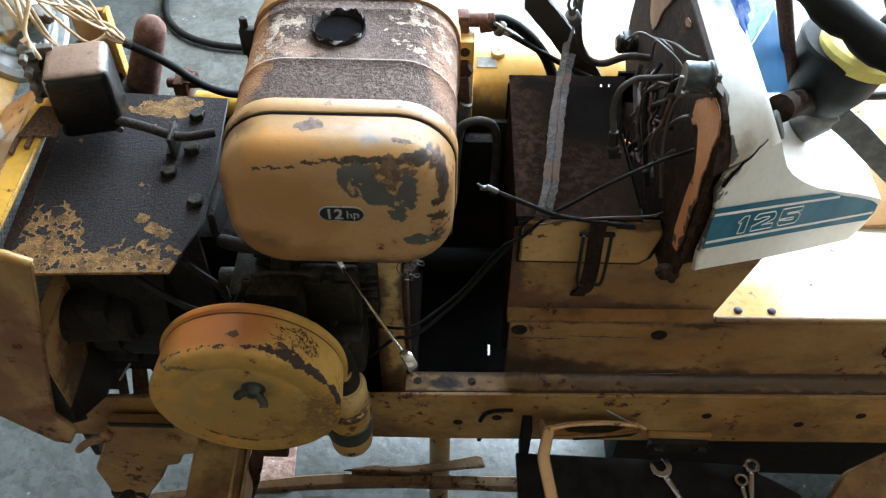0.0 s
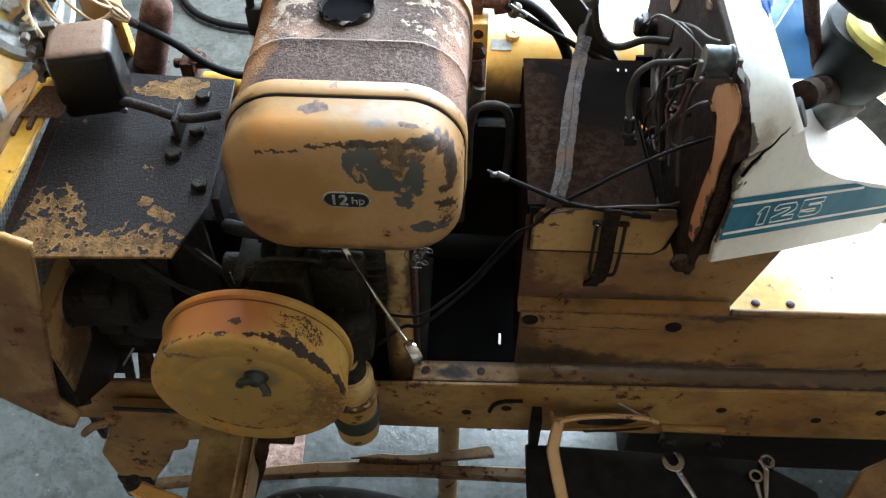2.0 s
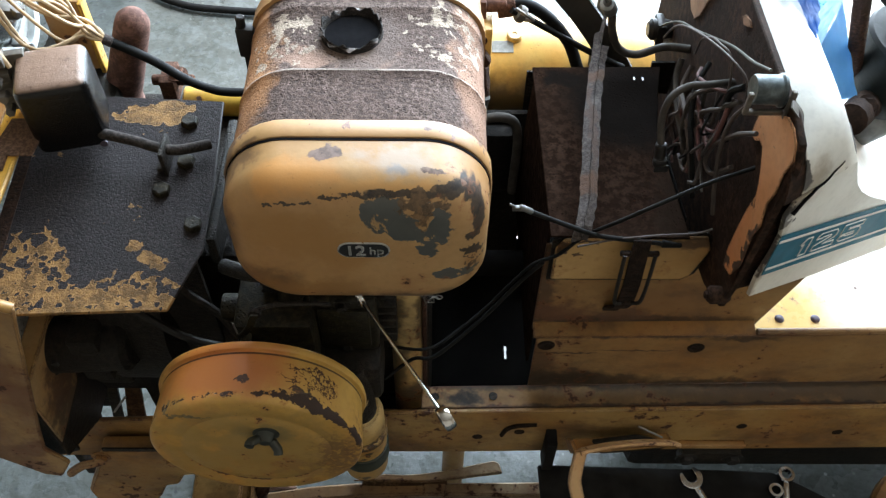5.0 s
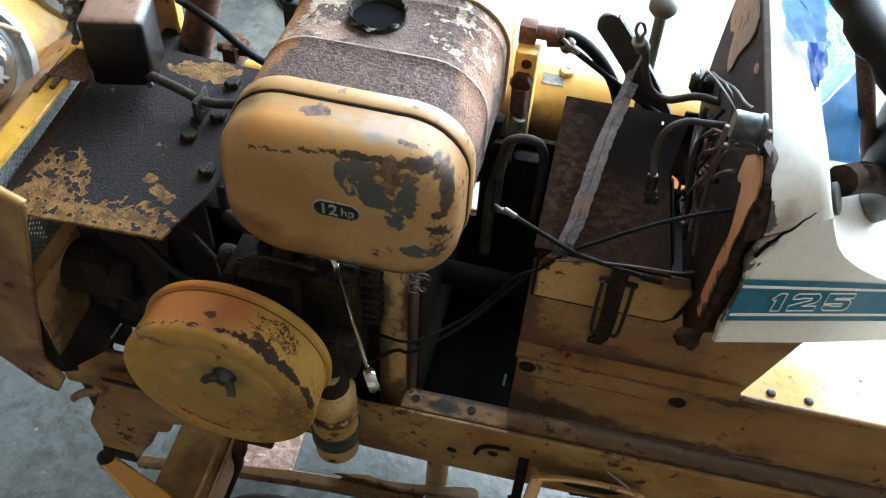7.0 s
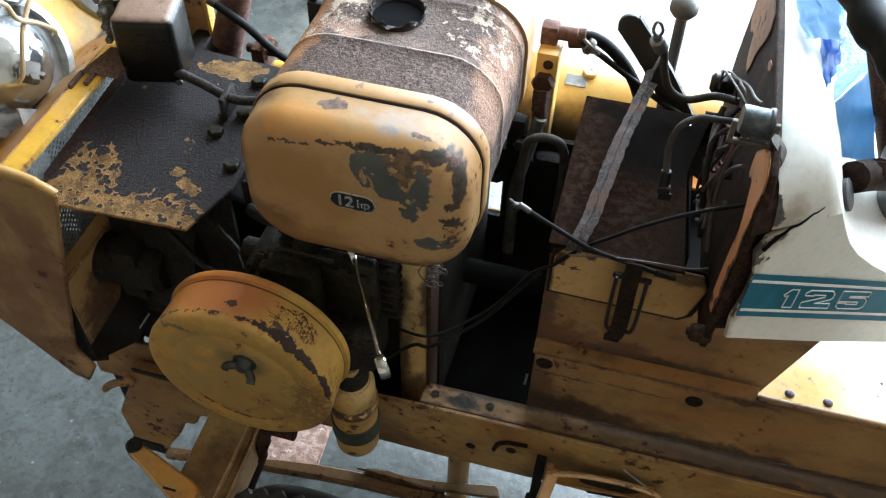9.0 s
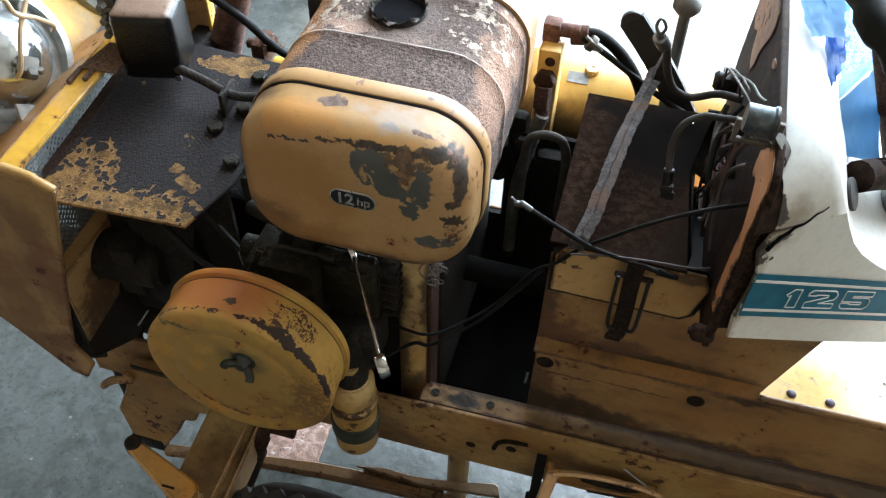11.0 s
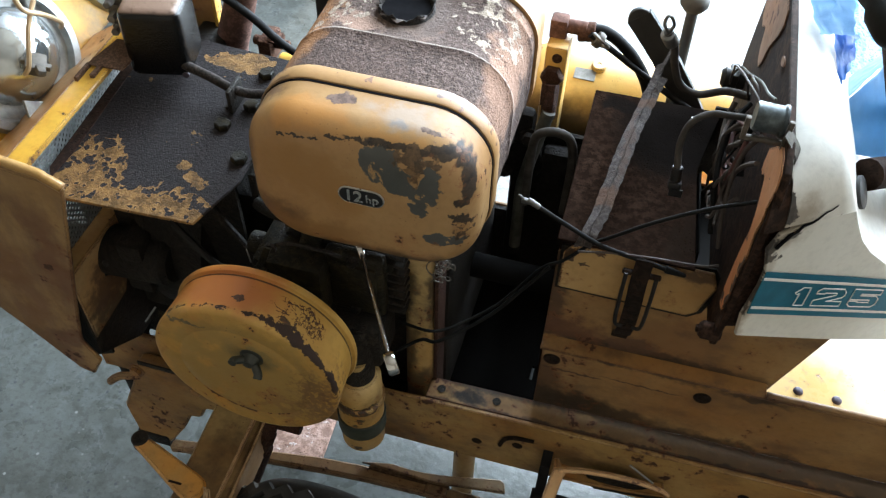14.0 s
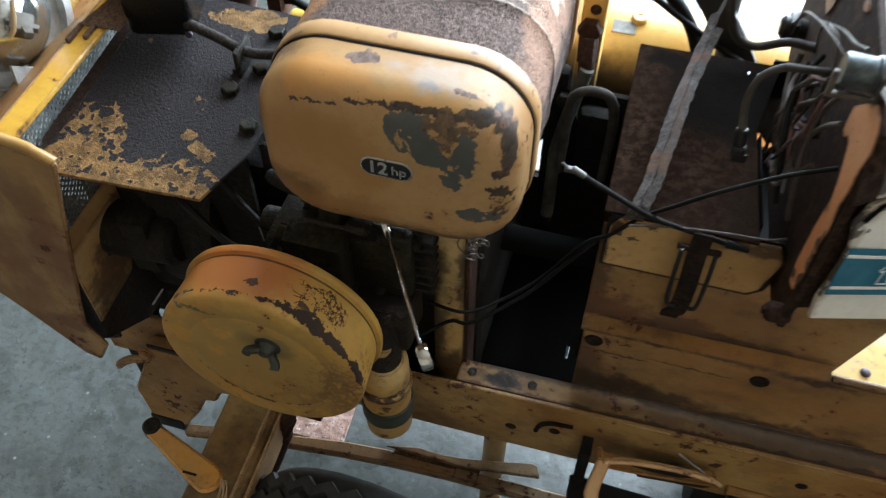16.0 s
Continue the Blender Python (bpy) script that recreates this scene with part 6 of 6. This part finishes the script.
part("gear_knob", lathe((0.1495, 0.955, 0.791), (0, 0, 1), [(0, 0.005), (0.003, 0.011), (0.0095, 0.0158), (0.0165, 0.0158), (0.0235, 0.0115), (0.0275, 0.004), (0.028, 0)], 28), M_knob, gear)

M_fender = paint("orange-brown fender paint", (0.44, 0.225, 0.075), 0.40, 0.40, fade=(0.52, 0.31, 0.13), dark=(0.16, 0.075, 0.03), rough=0.5)
fender = []
for y in (0.80, 0.87, 0.95, 1.03, 1.10, 1.16):
    sag = 0.05 * ((y - 0.98) / 0.18) ** 2
    fender.append([(0.515, y, 0.600 - sag), (1.05, y, 0.640 - sag), (1.05, y, 0.634 - sag), (0.515, y, 0.594 - sag)])
part("rear_fender", loft(fender), M_fender, tractor, "orange-brown scuffed rear fender", 50)
part("seat_rod", cyl((0.478, 0.876, 0.700), (0.68, 0.885, 0.705), 0.0055), M_black_steel, tractor, "thin black rod")
# steering column and wheel
part("control_rod", cyl((0.358, 0.761, 0.795), (0.279, 0.685, 0.972), 0.0070), M_rust_brown, tractor, "rusty control rod")
part("column_boot", lathe((0.375, 0.745, 0.795), (0.12, -0.05, 1), [(0, 0.020), (0.012, 0.032), (0.040, 0.043), (0.080, 0.048), (0.083, 0.045), (0.083, 0)], 36), M_dark_plastic, tractor, "dark plastic column shroud")
WC = Vector((0.389, 0.663, 0.989))
WT = pose(0, 0, 0, 0, 19, 0).to_3x3()
grip = B()
rings = []
for k in range(120):
    a = 2 * math.pi * k / 120
    e = Vector((math.cos(a), math.sin(a), 0))
    wave = 0.0035 * max(0, math.sin(a * 26))
    ring = []
    for q in range(14):
        b = 2 * math.pi * q / 14
        r = 0.0140 - (wave if math.sin(b) < 0.3 else 0)
        ring.append(grip.verts.new(WC + WT @ (e * (0.160 + r * math.cos(b)) + Vector((0, 0, r * math.sin(b))))))
    rings.append(ring)
for a, b in zip(rings, rings[1:] + rings[:1]):
    for k in range(14):
        grip.faces.new((a[k], a[(k + 1) % 14], b[(k + 1) % 14], b[k]))
bmesh.ops.recalc_face_normals(grip, faces=grip.faces)
wheel_rim = part("steering_wheel", grip, M_dark_plastic, tractor, "black steering wheel with finger grips", 60)
part("hub", lathe(WC + WT @ Vector((0, 0, -0.03)), WT @ Vector((0, 0, 1)), [(0, 0.02), (0.01, 0.032), (0.03, 0.034), (0.036, 0.028), (0.036, 0)], 28), M_dark_plastic, wheel_rim)
for a in (40, 160, 280):
    e = WT @ Vector((math.cos(radians(a)), math.sin(radians(a)), 0))
    nz_ = WT @ Vector((0, 0, 1))
    part("spoke", ribbon([WC + e * 0.03 - nz_ * 0.02, WC + e * 0.09 - nz_ * 0.012, WC + e * 0.15], 0.018, e.cross(nz_), 0.005), M_black_steel, wheel_rim)
part("steering_shaft", cyl((0.388, 0.730, 0.86), WC + WT @ Vector((0, 0, -0.02)), 0.011), M_rust_brown, wheel_rim)
column = part("control_clamp", lathe((0.362, 0.735, 0.771), (0.80, 0.0, 0.60), [(-0.002, 0), (-0.002, 0.012), (0.0, 0.0165), (0.004, 0.0185), (0.030, 0.0170), (0.034, 0.0130), (0.042, 0.0120), (0.044, 0)], 32), M_clamp, tractor, "dull grey control lever clamp")
part("lever_bracket", join(tube([(0.300, 0.652, 0.866), (0.318, 0.674, 0.853), (0.342, 0.708, 0.828), (0.368, 0.735, 0.806)], 0.0135, 12, flat=1.5), hexbolt((0.322, 0.672, 0.862), (0, -0.5, 0.85), 0.007)), M_dash_inner, column, "dark greasy lever bracket")
part("handle", ribbon([(0.392, 0.737, 0.794), (0.425, 0.737, 0.768), (0.458, 0.736, 0.738), (0.52, 0.735, 0.682)], 0.027, (0.66, 0.10, 0.74), 0.006), M_clamp, column, "flat bare-steel control handle")


# ---- loose things on and round the tractor ----
def wrench(L, head, m):
    """A combination spanner lying along x: the ring at 0, the open jaw at L."""
    bm = B()
    rows = []
    for k in range(13):
        t = k / 12
        x = head * 0.8 + (L - head * 1.7) * t
        w, h = head * (0.30 + 0.06 * math.cos(t * 2 * math.pi)), head * 0.17
        rows.append([bm.verts.new((x, w * math.cos(2 * math.pi * j / 12), h * math.sin(2 * math.pi * j / 12))) for j in range(12)])
    for a, b in zip(rows, rows[1:]):
        for j in range(12):
            bm.faces.new((a[j], a[(j + 1) % 12], b[(j + 1) % 12], b[j]))
    bmesh.ops.recalc_face_normals(bm, faces=bm.faces)
    ring = B()
    t = head * 0.42
    prof = [(head * 0.60, -t), (head * 0.92, -t), (head * 1.0, -t * 0.6), (head * 1.0, t * 0.6), (head * 0.92, t), (head * 0.60, t)]
    R1 = [[ring.verts.new((r * math.cos(2 * math.pi * k / 24) * (0.94 if i in (0, 5) and k % 2 else 1), r * math.sin(2 * math.pi * k / 24) * (0.94 if i in (0, 5) and k % 2 else 1), z)) for k in range(24)] for i, (r, z) in enumerate(prof)]
    for a, b in zip(R1, R1[1:] + R1[:1]):
        for k in range(24):
            ring.faces.new((a[k], a[(k + 1) % 24], b[(k + 1) % 24], b[k]))
    bmesh.ops.recalc_face_normals(ring, faces=ring.faces)
    join(bm, ring)
    o = []
    for k in range(21):
        a = radians(40 + 14 * k)
        o.append((L - head * 0.2 + head * 1.15 * math.cos(a), head * 1.15 * math.sin(a)))
    inner = []
    for k in range(13):
        a = radians(320 - 40 - 16.6 * k)
        inner.append((L - head * 0.15 + head * 0.55 * math.cos(a), head * 0.55 * math.sin(a)))
    pts = o + [(L + head * 0.62, -head * 0.55)] + inner + [(L + head * 0.62, head * 0.55)]
    join(bm, plate([(x, y, -head * 0.25) for x, y in pts], (0, 0, head * 0.5), 0.0006))
    bmesh.ops.transform(bm, matrix=m, verts=bm.verts)
    return bm


def along(p0, p1, up=(0, 0, 1)):
    x = (Vector(p1) - Vector(p0)).normalized()
    z = (Vector(up) - x * Vector(up).dot(x)).normalized()
    y = z.cross(x)
    m = Matrix((x, y, z)).transposed().to_4x4()
    m.translation = Vector(p0)
    return m


WR = "polished chrome combination spanner"
solid("spanner", wrench(0.158, 0.0098, along((-0.029, 0.431, 0.772), (-0.107, 0.569, 0.735), (1, 0.35, 0.25))), M_chrome, WR + " standing in the engine bay", "spanner", "spanners")
solid("tool_board", join(plate([(0.094, 0.583, 0.328), (0.335, 0.5765, 0.328), (0.387, 0.574, 0.328), (0.420, 0.558, 0.328), (0.460, 0.534, 0.328), (0.475, 0.30, 0.328), (0.100, 0.30, 0.328)], (0, 0, -0.010), 0.002), box(0.098, 0.110, 0.575, 0.60, 0.325, 0.40, 0.001)), M_board, "matt black board below the frame with spanners on it", "board")
solid("spanner", wrench(0.15, 0.0125, along((0.345, 0.43, 0.3325), (0.283, 0.562, 0.3325))), M_chrome_bright, WR + " lying on the black board", "spanner", "spanners")
solid("spanner", wrench(0.13, 0.0105, along((0.40, 0.567, 0.335), (0.378, 0.44, 0.333))), M_chrome_bright, WR + " lying on the black board", "spanner", "spanners")
solid("spanner", wrench(0.12, 0.0095, along((0.384, 0.548, 0.3315), (0.392, 0.43, 0.3315))), M_chrome_bright, WR + " lying on the black board", "spanner", "spanners")

def worn(bm, amp, scale=130):
    """Bends edges unevenly, as on old torn sheet metal."""
    for v in bm.verts:
        v.co += Vector((noise.noise(v.co * scale), 0.4 * noise.noise(v.co * scale + Vector((9, 0, 0))), noise.noise(v.co * scale * 0.7 + Vector((0, 5, 0))))) * amp
    return bm


SL = [(0.131, 0.850, 0.790), (0.129, 0.835, 0.784), (0.1215, 0.80, 0.776), (0.112, 0.74, 0.772), (0.106, 0.69, 0.765), (0.101, 0.65, 0.758), (0.0955, 0.628, 0.753), (0.0925, 0.619, 0.744)]
strap = solid("metal_strap", worn(ribbon([(x - 0.0036, y, z) for x, y, z in SL], 0.0088, (1, 0.1, 0.45), 0.0015, 14), 0.0014), M_strap, "loose grey battery hold-down strap, flaking", "strap")
part("folded_edge", worn(ribbon([(x + 0.0044, y + 0.001, z + 0.0004) for x, y, z in SL[1:]], 0.0078, (1, 0.1, -0.5), 0.0015, 14), 0.0018), M_strap, strap)
part("twisted_end", ribbon([(0.127, 0.838, 0.785), (0.131, 0.852, 0.792), (0.136, 0.868, 0.801)], 0.006, (0.6, 0.2, 0.8), 0.0014), M_strap, strap)
cab = solid("choke_cable", tube([(0.040, 0.629, 0.777), (0.075, 0.625, 0.762), (0.11, 0.622, 0.748), (0.15, 0.624, 0.738), (0.179, 0.626, 0.730)], 0.0023, 10), M_rubber, "cut black control cable with a bare end", "cable")
part("clevis", join(box(0.030, 0.042, 0.627, 0.6312, 0.7752, 0.7800, 0.001), join(cyl((0.027, 0.629, 0.784), (0.033, 0.629, 0.779), 0.0012), cyl((0.036, 0.629, 0.780), (0.048, 0.628, 0.774), 0.0028))), M_clamp, cab, "bare steel cable end")
part("boot", cyl((0.170, 0.625, 0.733), (0.190, 0.627, 0.7275), 0.0038, r1=0.0022), M_rubber, cab)
solid("throttle_cable", tube([(0.223, 0.620, 0.843), (0.19, 0.617, 0.828), (0.15, 0.613, 0.803), (0.122, 0.620, 0.770), (0.0994, 0.629, 0.739), (0.078, 0.629, 0.709), (0.058, 0.640, 0.678), (0.036, 0.644, 0.632), (0.018, 0.640, 0.603), (-0.010, 0.625, 0.583), (-0.043, 0.607, 0.572), (-0.085, 0.615, 0.562)], 0.0018, 10), M_rubber, "thin black throttle cable looped across the engine bay", "cable")
solid("throttle_cable", tube([(0.066, 0.634, 0.690), (0.046, 0.638, 0.648), (0.012, 0.630, 0.594), (-0.036, 0.605, 0.560), (-0.06, 0.61, 0.545), (-0.09, 0.60, 0.52)], 0.0021, 10), M_rubber, "thin black throttle cable looped across the engine bay", "cable")
solid("thin_wire", tube([(0.09, 0.612, 0.745), (0.12, 0.62, 0.744), (0.16, 0.627, 0.742), (0.20, 0.63, 0.742), (0.215, 0.633, 0.745)], 0.0012, 6), M_wire_brown, "thin dark wire lying over the flap", "wire")
hd = solid("heater_hose", tube([(0.158, 0.668, 0.818), (0.155, 0.676, 0.840), (0.160, 0.684, 0.858), (0.174, 0.69, 0.866), (0.19, 0.69, 0.868), (0.215, 0.70, 0.862)], 0.0031, 12), M_hose_grey, "grey wire loom with a crimped terminal", "cable")
part("terminal", join(cyl((0.158, 0.668, 0.820), (0.159, 0.665, 0.806), 0.0050), join(box(0.1535, 0.1655, 0.659, 0.667, 0.798, 0.807, 0.0025), box(0.156, 0.168, 0.661, 0.6625, 0.790, 0.799, 0.0006))), M_black_steel, hd)
bcab = solid("battery_cable", tube([(0.126, 0.832, 0.842), (0.136, 0.846, 0.818), (0.141, 0.85, 0.793), (0.152, 0.852, 0.768), (0.172, 0.852, 0.760), (0.198, 0.85, 0.772), (0.222, 0.84, 0.778)], 0.0042, 12), M_hose_grey, "stiff battery cable with a ring terminal", "cable")
part("ring_terminal", join(tube([(0.126, 0.832, 0.842), (0.121, 0.829, 0.852), (0.122, 0.827, 0.862), (0.126, 0.828, 0.862), (0.130, 0.83, 0.852), (0.126, 0.832, 0.842)], 0.0018, 6), cyl((0.126, 0.832, 0.840), (0.133, 0.842, 0.824), 0.0075)), M_dull_zinc, bcab)
solid("thin_wire", tube([(0.205, 0.93, 0.725), (0.206, 0.909, 0.750), (0.205, 0.85, 0.805), (0.206, 0.79, 0.842), (0.207, 0.71, 0.893), (0.208, 0.663, 0.917), (0.209, 0.632, 0.936)], 0.0012, 6), M_hose_dusty, "thin bare wire looped along the dash board", "wire")
hcab = solid("hydraulic_cable", tube([(0.045, 0.925, 0.758), (0.07, 0.93, 0.74), (0.11, 0.93, 0.715), (0.14, 0.925, 0.70), (0.178, 0.91, 0.69)], 0.0036, 12), M_rubber, "black cable with a looped tie", "cable")
part("tie", join(lathe((0.052, 0.925, 0.755), (1, 0, -0.6), [(0, 0.009), (0.004, 0.010), (0.008, 0.009)], 16), tube([(0.05, 0.918, 0.765), (0.058, 0.905, 0.768), (0.068, 0.912, 0.755), (0.056, 0.92, 0.75)], 0.0022, 6)), M_grimy, hcab)

WL = "dusty loose dash wire hanging behind the board"
WIRES = (
    (M_wire_brown, 0.0011, ((0.214, 0.802, 0.806), (0.206, 0.775, 0.845), (0.203, 0.745, 0.872), (0.203, 0.722, 0.884), (0.206, 0.706, 0.888), (0.208, 0.694, 0.878), (0.208, 0.688, 0.862))),
    (M_wire_red, 0.0021, ((0.207, 0.745, 0.818), (0.203, 0.735, 0.812), (0.201, 0.700, 0.812), (0.200, 0.672, 0.814), (0.201, 0.665, 0.826), (0.204, 0.668, 0.848), (0.207, 0.674, 0.862))),
    (M_wire_brown, 0.0021, ((0.210, 0.617, 0.885), (0.206, 0.640, 0.860), (0.202, 0.664, 0.822), (0.201, 0.668, 0.800), (0.203, 0.652, 0.800), (0.208, 0.630, 0.832))),
    (M_hose_grey, 0.0030, ((0.206, 0.812, 0.790), (0.202, 0.800, 0.775), (0.201, 0.770, 0.762), (0.203, 0.735, 0.752), (0.206, 0.72, 0.735))),
    (M_wire_brown, 0.0024, ((0.210, 0.790, 0.800), (0.201, 0.775, 0.785), (0.199, 0.745, 0.785), (0.200, 0.715, 0.775), (0.204, 0.690, 0.750))),
    (M_rubber, 0.0025, ((0.212, 0.755, 0.835), (0.200, 0.738, 0.822), (0.196, 0.715, 0.800), (0.198, 0.690, 0.778), (0.205, 0.675, 0.740))),
    (M_wire_brown, 0.0022, ((0.210, 0.700, 0.862), (0.202, 0.715, 0.840), (0.199, 0.735, 0.815), (0.201, 0.748, 0.795), (0.206, 0.75, 0.77))),
    (M_wire_red, 0.0018, ((0.212, 0.770, 0.815), (0.204, 0.752, 0.822), (0.202, 0.730, 0.835), (0.204, 0.705, 0.850), (0.210, 0.69, 0.86))),
    (M_hose_grey, 0.0019, ((0.210, 0.665, 0.872), (0.203, 0.680, 0.850), (0.201, 0.700, 0.828), (0.203, 0.712, 0.802), (0.207, 0.71, 0.775))),
    (M_wire_brown, 0.0021, ((0.212, 0.650, 0.885), (0.205, 0.655, 0.862), (0.202, 0.650, 0.835), (0.203, 0.640, 0.805), (0.208, 0.63, 0.77))),
    (M_rubber, 0.0032, ((0.213, 0.672, 0.882), (0.207, 0.680, 0.868), (0.206, 0.675, 0.845), (0.209, 0.66, 0.83))))
wr = random.Random(5)
for k in range(12):
    y, z = 0.665 + 0.010 * k, 0.872 - 0.007 * k
    pts = [(0.212, y, z)]
    for q in range(5):
        pts.append((0.203 + wr.uniform(-0.007, 0.005), y + wr.uniform(-0.022, 0.022), z - 0.020 * (q + 1) + wr.uniform(-0.010, 0.010)))
    WIRES += ((wr.choice((M_wire_brown, M_wire_brown, M_rubber, M_wire_red, M_hose_grey)), wr.uniform(0.0012, 0.0020), pts),)
for mat, r, pts in WIRES:
    solid("loose_wire", tube(pts, r, 8), mat, WL, "wire", "dash wires")
solid("loose_wire", tube([(0.202, 0.87, 0.768), (0.197, 0.83, 0.815), (0.192, 0.775, 0.858), (0.196, 0.71, 0.892), (0.208, 0.668, 0.898), (0.213, 0.66, 0.878)], 0.0011, 8), M_wire_brown, WL, "wire", "dash wires")

HP = Vector((-0.368, 0.838, 0.784))
hs = solid("wiring_harness", tube([HP, (-0.350, 0.838, 0.773), (-0.329, 0.840, 0.756), (-0.302, 0.843, 0.728), (-0.281, 0.845, 0.714), (-0.262, 0.846, 0.708), (-0.22, 0.85, 0.704)], 0.0050, 12), M_rubber, "black sheathed wiring harness with tan wires fanning out", "wiring harness")
for k in range(9):
    rr = random.Random(40 + k)
    j = lambda s: rr.uniform(-s, s)
    e = Vector((-0.43 - 0.012 * k + j(0.01), 0.80 + 0.012 * k, 0.88 + j(0.03)))
    part("tan_wire", tube([HP, HP + Vector((-0.016, j(0.01), 0.018 + j(0.01))), (-0.415 + j(0.02), 0.835 + j(0.035), 0.82 + j(0.025)), e, e + Vector((-0.04 + j(0.02), 0.04, 0.04 + j(0.03)))], 0.0018, 8), M_wire_tan, hs)
part("white_tag", cyl(HP + Vector((-0.004, 0, 0.003)), HP + Vector((0.004, 0, -0.002)), 0.0056), M_strap, hs)
for k in range(3):
    part("tan_wire", tube([(-0.415 - 0.006 * k, 0.735, 0.84 + 0.01 * k), (-0.425, 0.745, 0.865), (-0.42 - 0.015 * k, 0.77, 0.89), (-0.435 - 0.02 * k, 0.80, 0.905)], 0.0023, 8), M_wire_tan, hs)
part("lamp_wire", tube([(-0.458, 0.615, 0.815), (-0.452, 0.619, 0.826), (-0.452, 0.634, 0.854), (-0.452, 0.647, 0.868), (-0.452, 0.668, 0.885)], 0.0023, 8), M_wire_tan, hs)
part("lamp_wire", tube([(-0.448, 0.612, 0.910), (-0.448, 0.627, 0.896), (-0.448, 0.634, 0.877), (-0.448, 0.657, 0.857), (-0.448, 0.674, 0.838), (-0.456, 0.680, 0.826)], 0.0024, 8), M_wire_tan, hs)
solid("rubber_hose", tube([(-0.85, 2.30, 0.009), (-0.805, 2.12, 0.012), (-0.775, 2.0, 0.012), (-0.72, 1.925, 0.012), (-0.65, 1.885, 0.012), (-0.57, 1.868, 0.012), (-0.40, 1.86, 0.012), (-0.15, 1.90, 0.012)], 0.0088, 12), M_rubber, "black rubber hose lying on the floor", "hose")
ex = Vector((0.3587, -0.1429, 0.9224))
exh = part("exhaust_pipe", lathe((-0.3805, 0.876, 0.702), ex, [(-0.03, 0.0200), (0.0, 0.0198), (0.085, 0.0180), (0.096, 0.0168), (0.103, 0.0125), (0.107, 0.006), (0.108, 0)], 32), M_rust_red, tractor, "red-brown rusty exhaust pipe")
part("elbow", tube([(-0.386, 0.878, 0.688), (-0.390, 0.880, 0.66), (-0.380, 0.88, 0.60), (-0.360, 0.88, 0.55)], 0.0195, 16), M_rust_red, exh)
yp = part("side_pipe", cyl((-0.318, 0.865, 0.676), (-0.20, 0.865, 0.672), 0.016), M_yellow_fresh, tractor, "yellow tube on the far side of the engine")
part("clamp", join(box(-0.335, -0.318, 0.845, 0.88, 0.690, 0.722, 0.003), join(cyl((-0.345, 0.86, 0.712), (-0.300, 0.86, 0.712), 0.006), hexbolt((-0.316, 0.858, 0.722), (0, 0, 1), 0.008))), M_clamp_rust, yp, "rusty pipe clamp")

def crumple(pts, seed, amp, mat, label, name="plastic_bag", cat="bag", nx=20, ragged=0.008):
    """A thin crumpled sheet hung between four corners."""
    bm = B()
    a, b, c, d = [Vector(p) for p in pts]
    nn = (b - a).cross(d - a).normalized()
    g = []
    for i in range(nx + 1):
        row = []
        for jx in range(nx + 1):
            s, t = i / nx, jx / nx
            p = (a * (1 - s) + b * s) * (1 - t) + (d * (1 - s) + c * s) * t
            h = noise.noise(Vector((s * 3 + seed, t * 3, seed))) + 0.5 * noise.noise(Vector((s * 8, t * 8 + seed, 3)))
            edge = noise.noise(Vector((s * 5, t * 5, seed + 9))) * ragged
            row.append(bm.verts.new(p + nn * h * amp + (b - a).normalized() * edge + (d - a).normalized() * edge))
        g.append(row)
    for i in range(nx):
        for jx in range(nx):
            bm.faces.new((g[i][jx], g[i + 1][jx], g[i + 1][jx + 1], g[i][jx + 1]))
    bmesh.ops.solidify(bm, geom=bm.faces[:], thickness=0.0008)
    bmesh.ops.recalc_face_normals(bm, faces=bm.faces)
    return solid(name, bm, mat, label, cat, angle=60)
crumple([(0.262, 0.735, 0.893), (0.266, 0.905, 0.893), (0.294, 0.900, 0.886), (0.318, 0.780, 0.884)], 2.2, 0.006, M_blue, "crumpled bright blue plastic bag lying over the dash", nx=30)
crumple([(0.231, 0.80, 0.938), (0.258, 0.80, 0.950), (0.267, 0.7214, 0.944), (0.239, 0.730, 0.934)], 3.4, 0.0012, M_blue_pale, "curled pale blue sheet lying over the dash ridge", "plastic_sheet", "sheet", ragged=0.0045)
crumple([(0.252, 0.744, 0.931), (0.2726, 0.747, 0.930), (0.2675, 0.703, 0.926), (0.2591, 0.682, 0.922)], 4.1, 0.0014, M_blue_deep, "dark blue folded sheet tucked under the dash ridge", "plastic_sheet", "sheet", ragged=0.0030)
crumple([(0.270, 0.690, 0.899), (0.306, 0.752, 0.907), (0.324, 0.694, 0.8505), (0.287, 0.674, 0.866)], 5.7, 0.0014, M_blue_pale, "smooth blue sheet standing behind the dash with a torn lower edge", "plastic_sheet", "sheet", ragged=0.0014)
crumple([(0.270, 0.691, 0.902), (0.306, 0.753, 0.910), (0.3065, 0.774, 0.901), (0.2685, 0.719, 0.901)], 8.1, 0.0014, M_blue_pale, "turned-over edge of a pale blue sheet", "plastic_sheet", "sheet", ragged=0.0014)
solid("foam_pad", lathe((0.390, 0.730, 0.864), (0.2, 0.02, 1), [(0, 0.034), (0.003, 0.041), (0.014, 0.041), (0.018, 0.036), (0.018, 0)], 24), M_sponge, "pale yellow foam pad under the steering wheel", "foam pad")
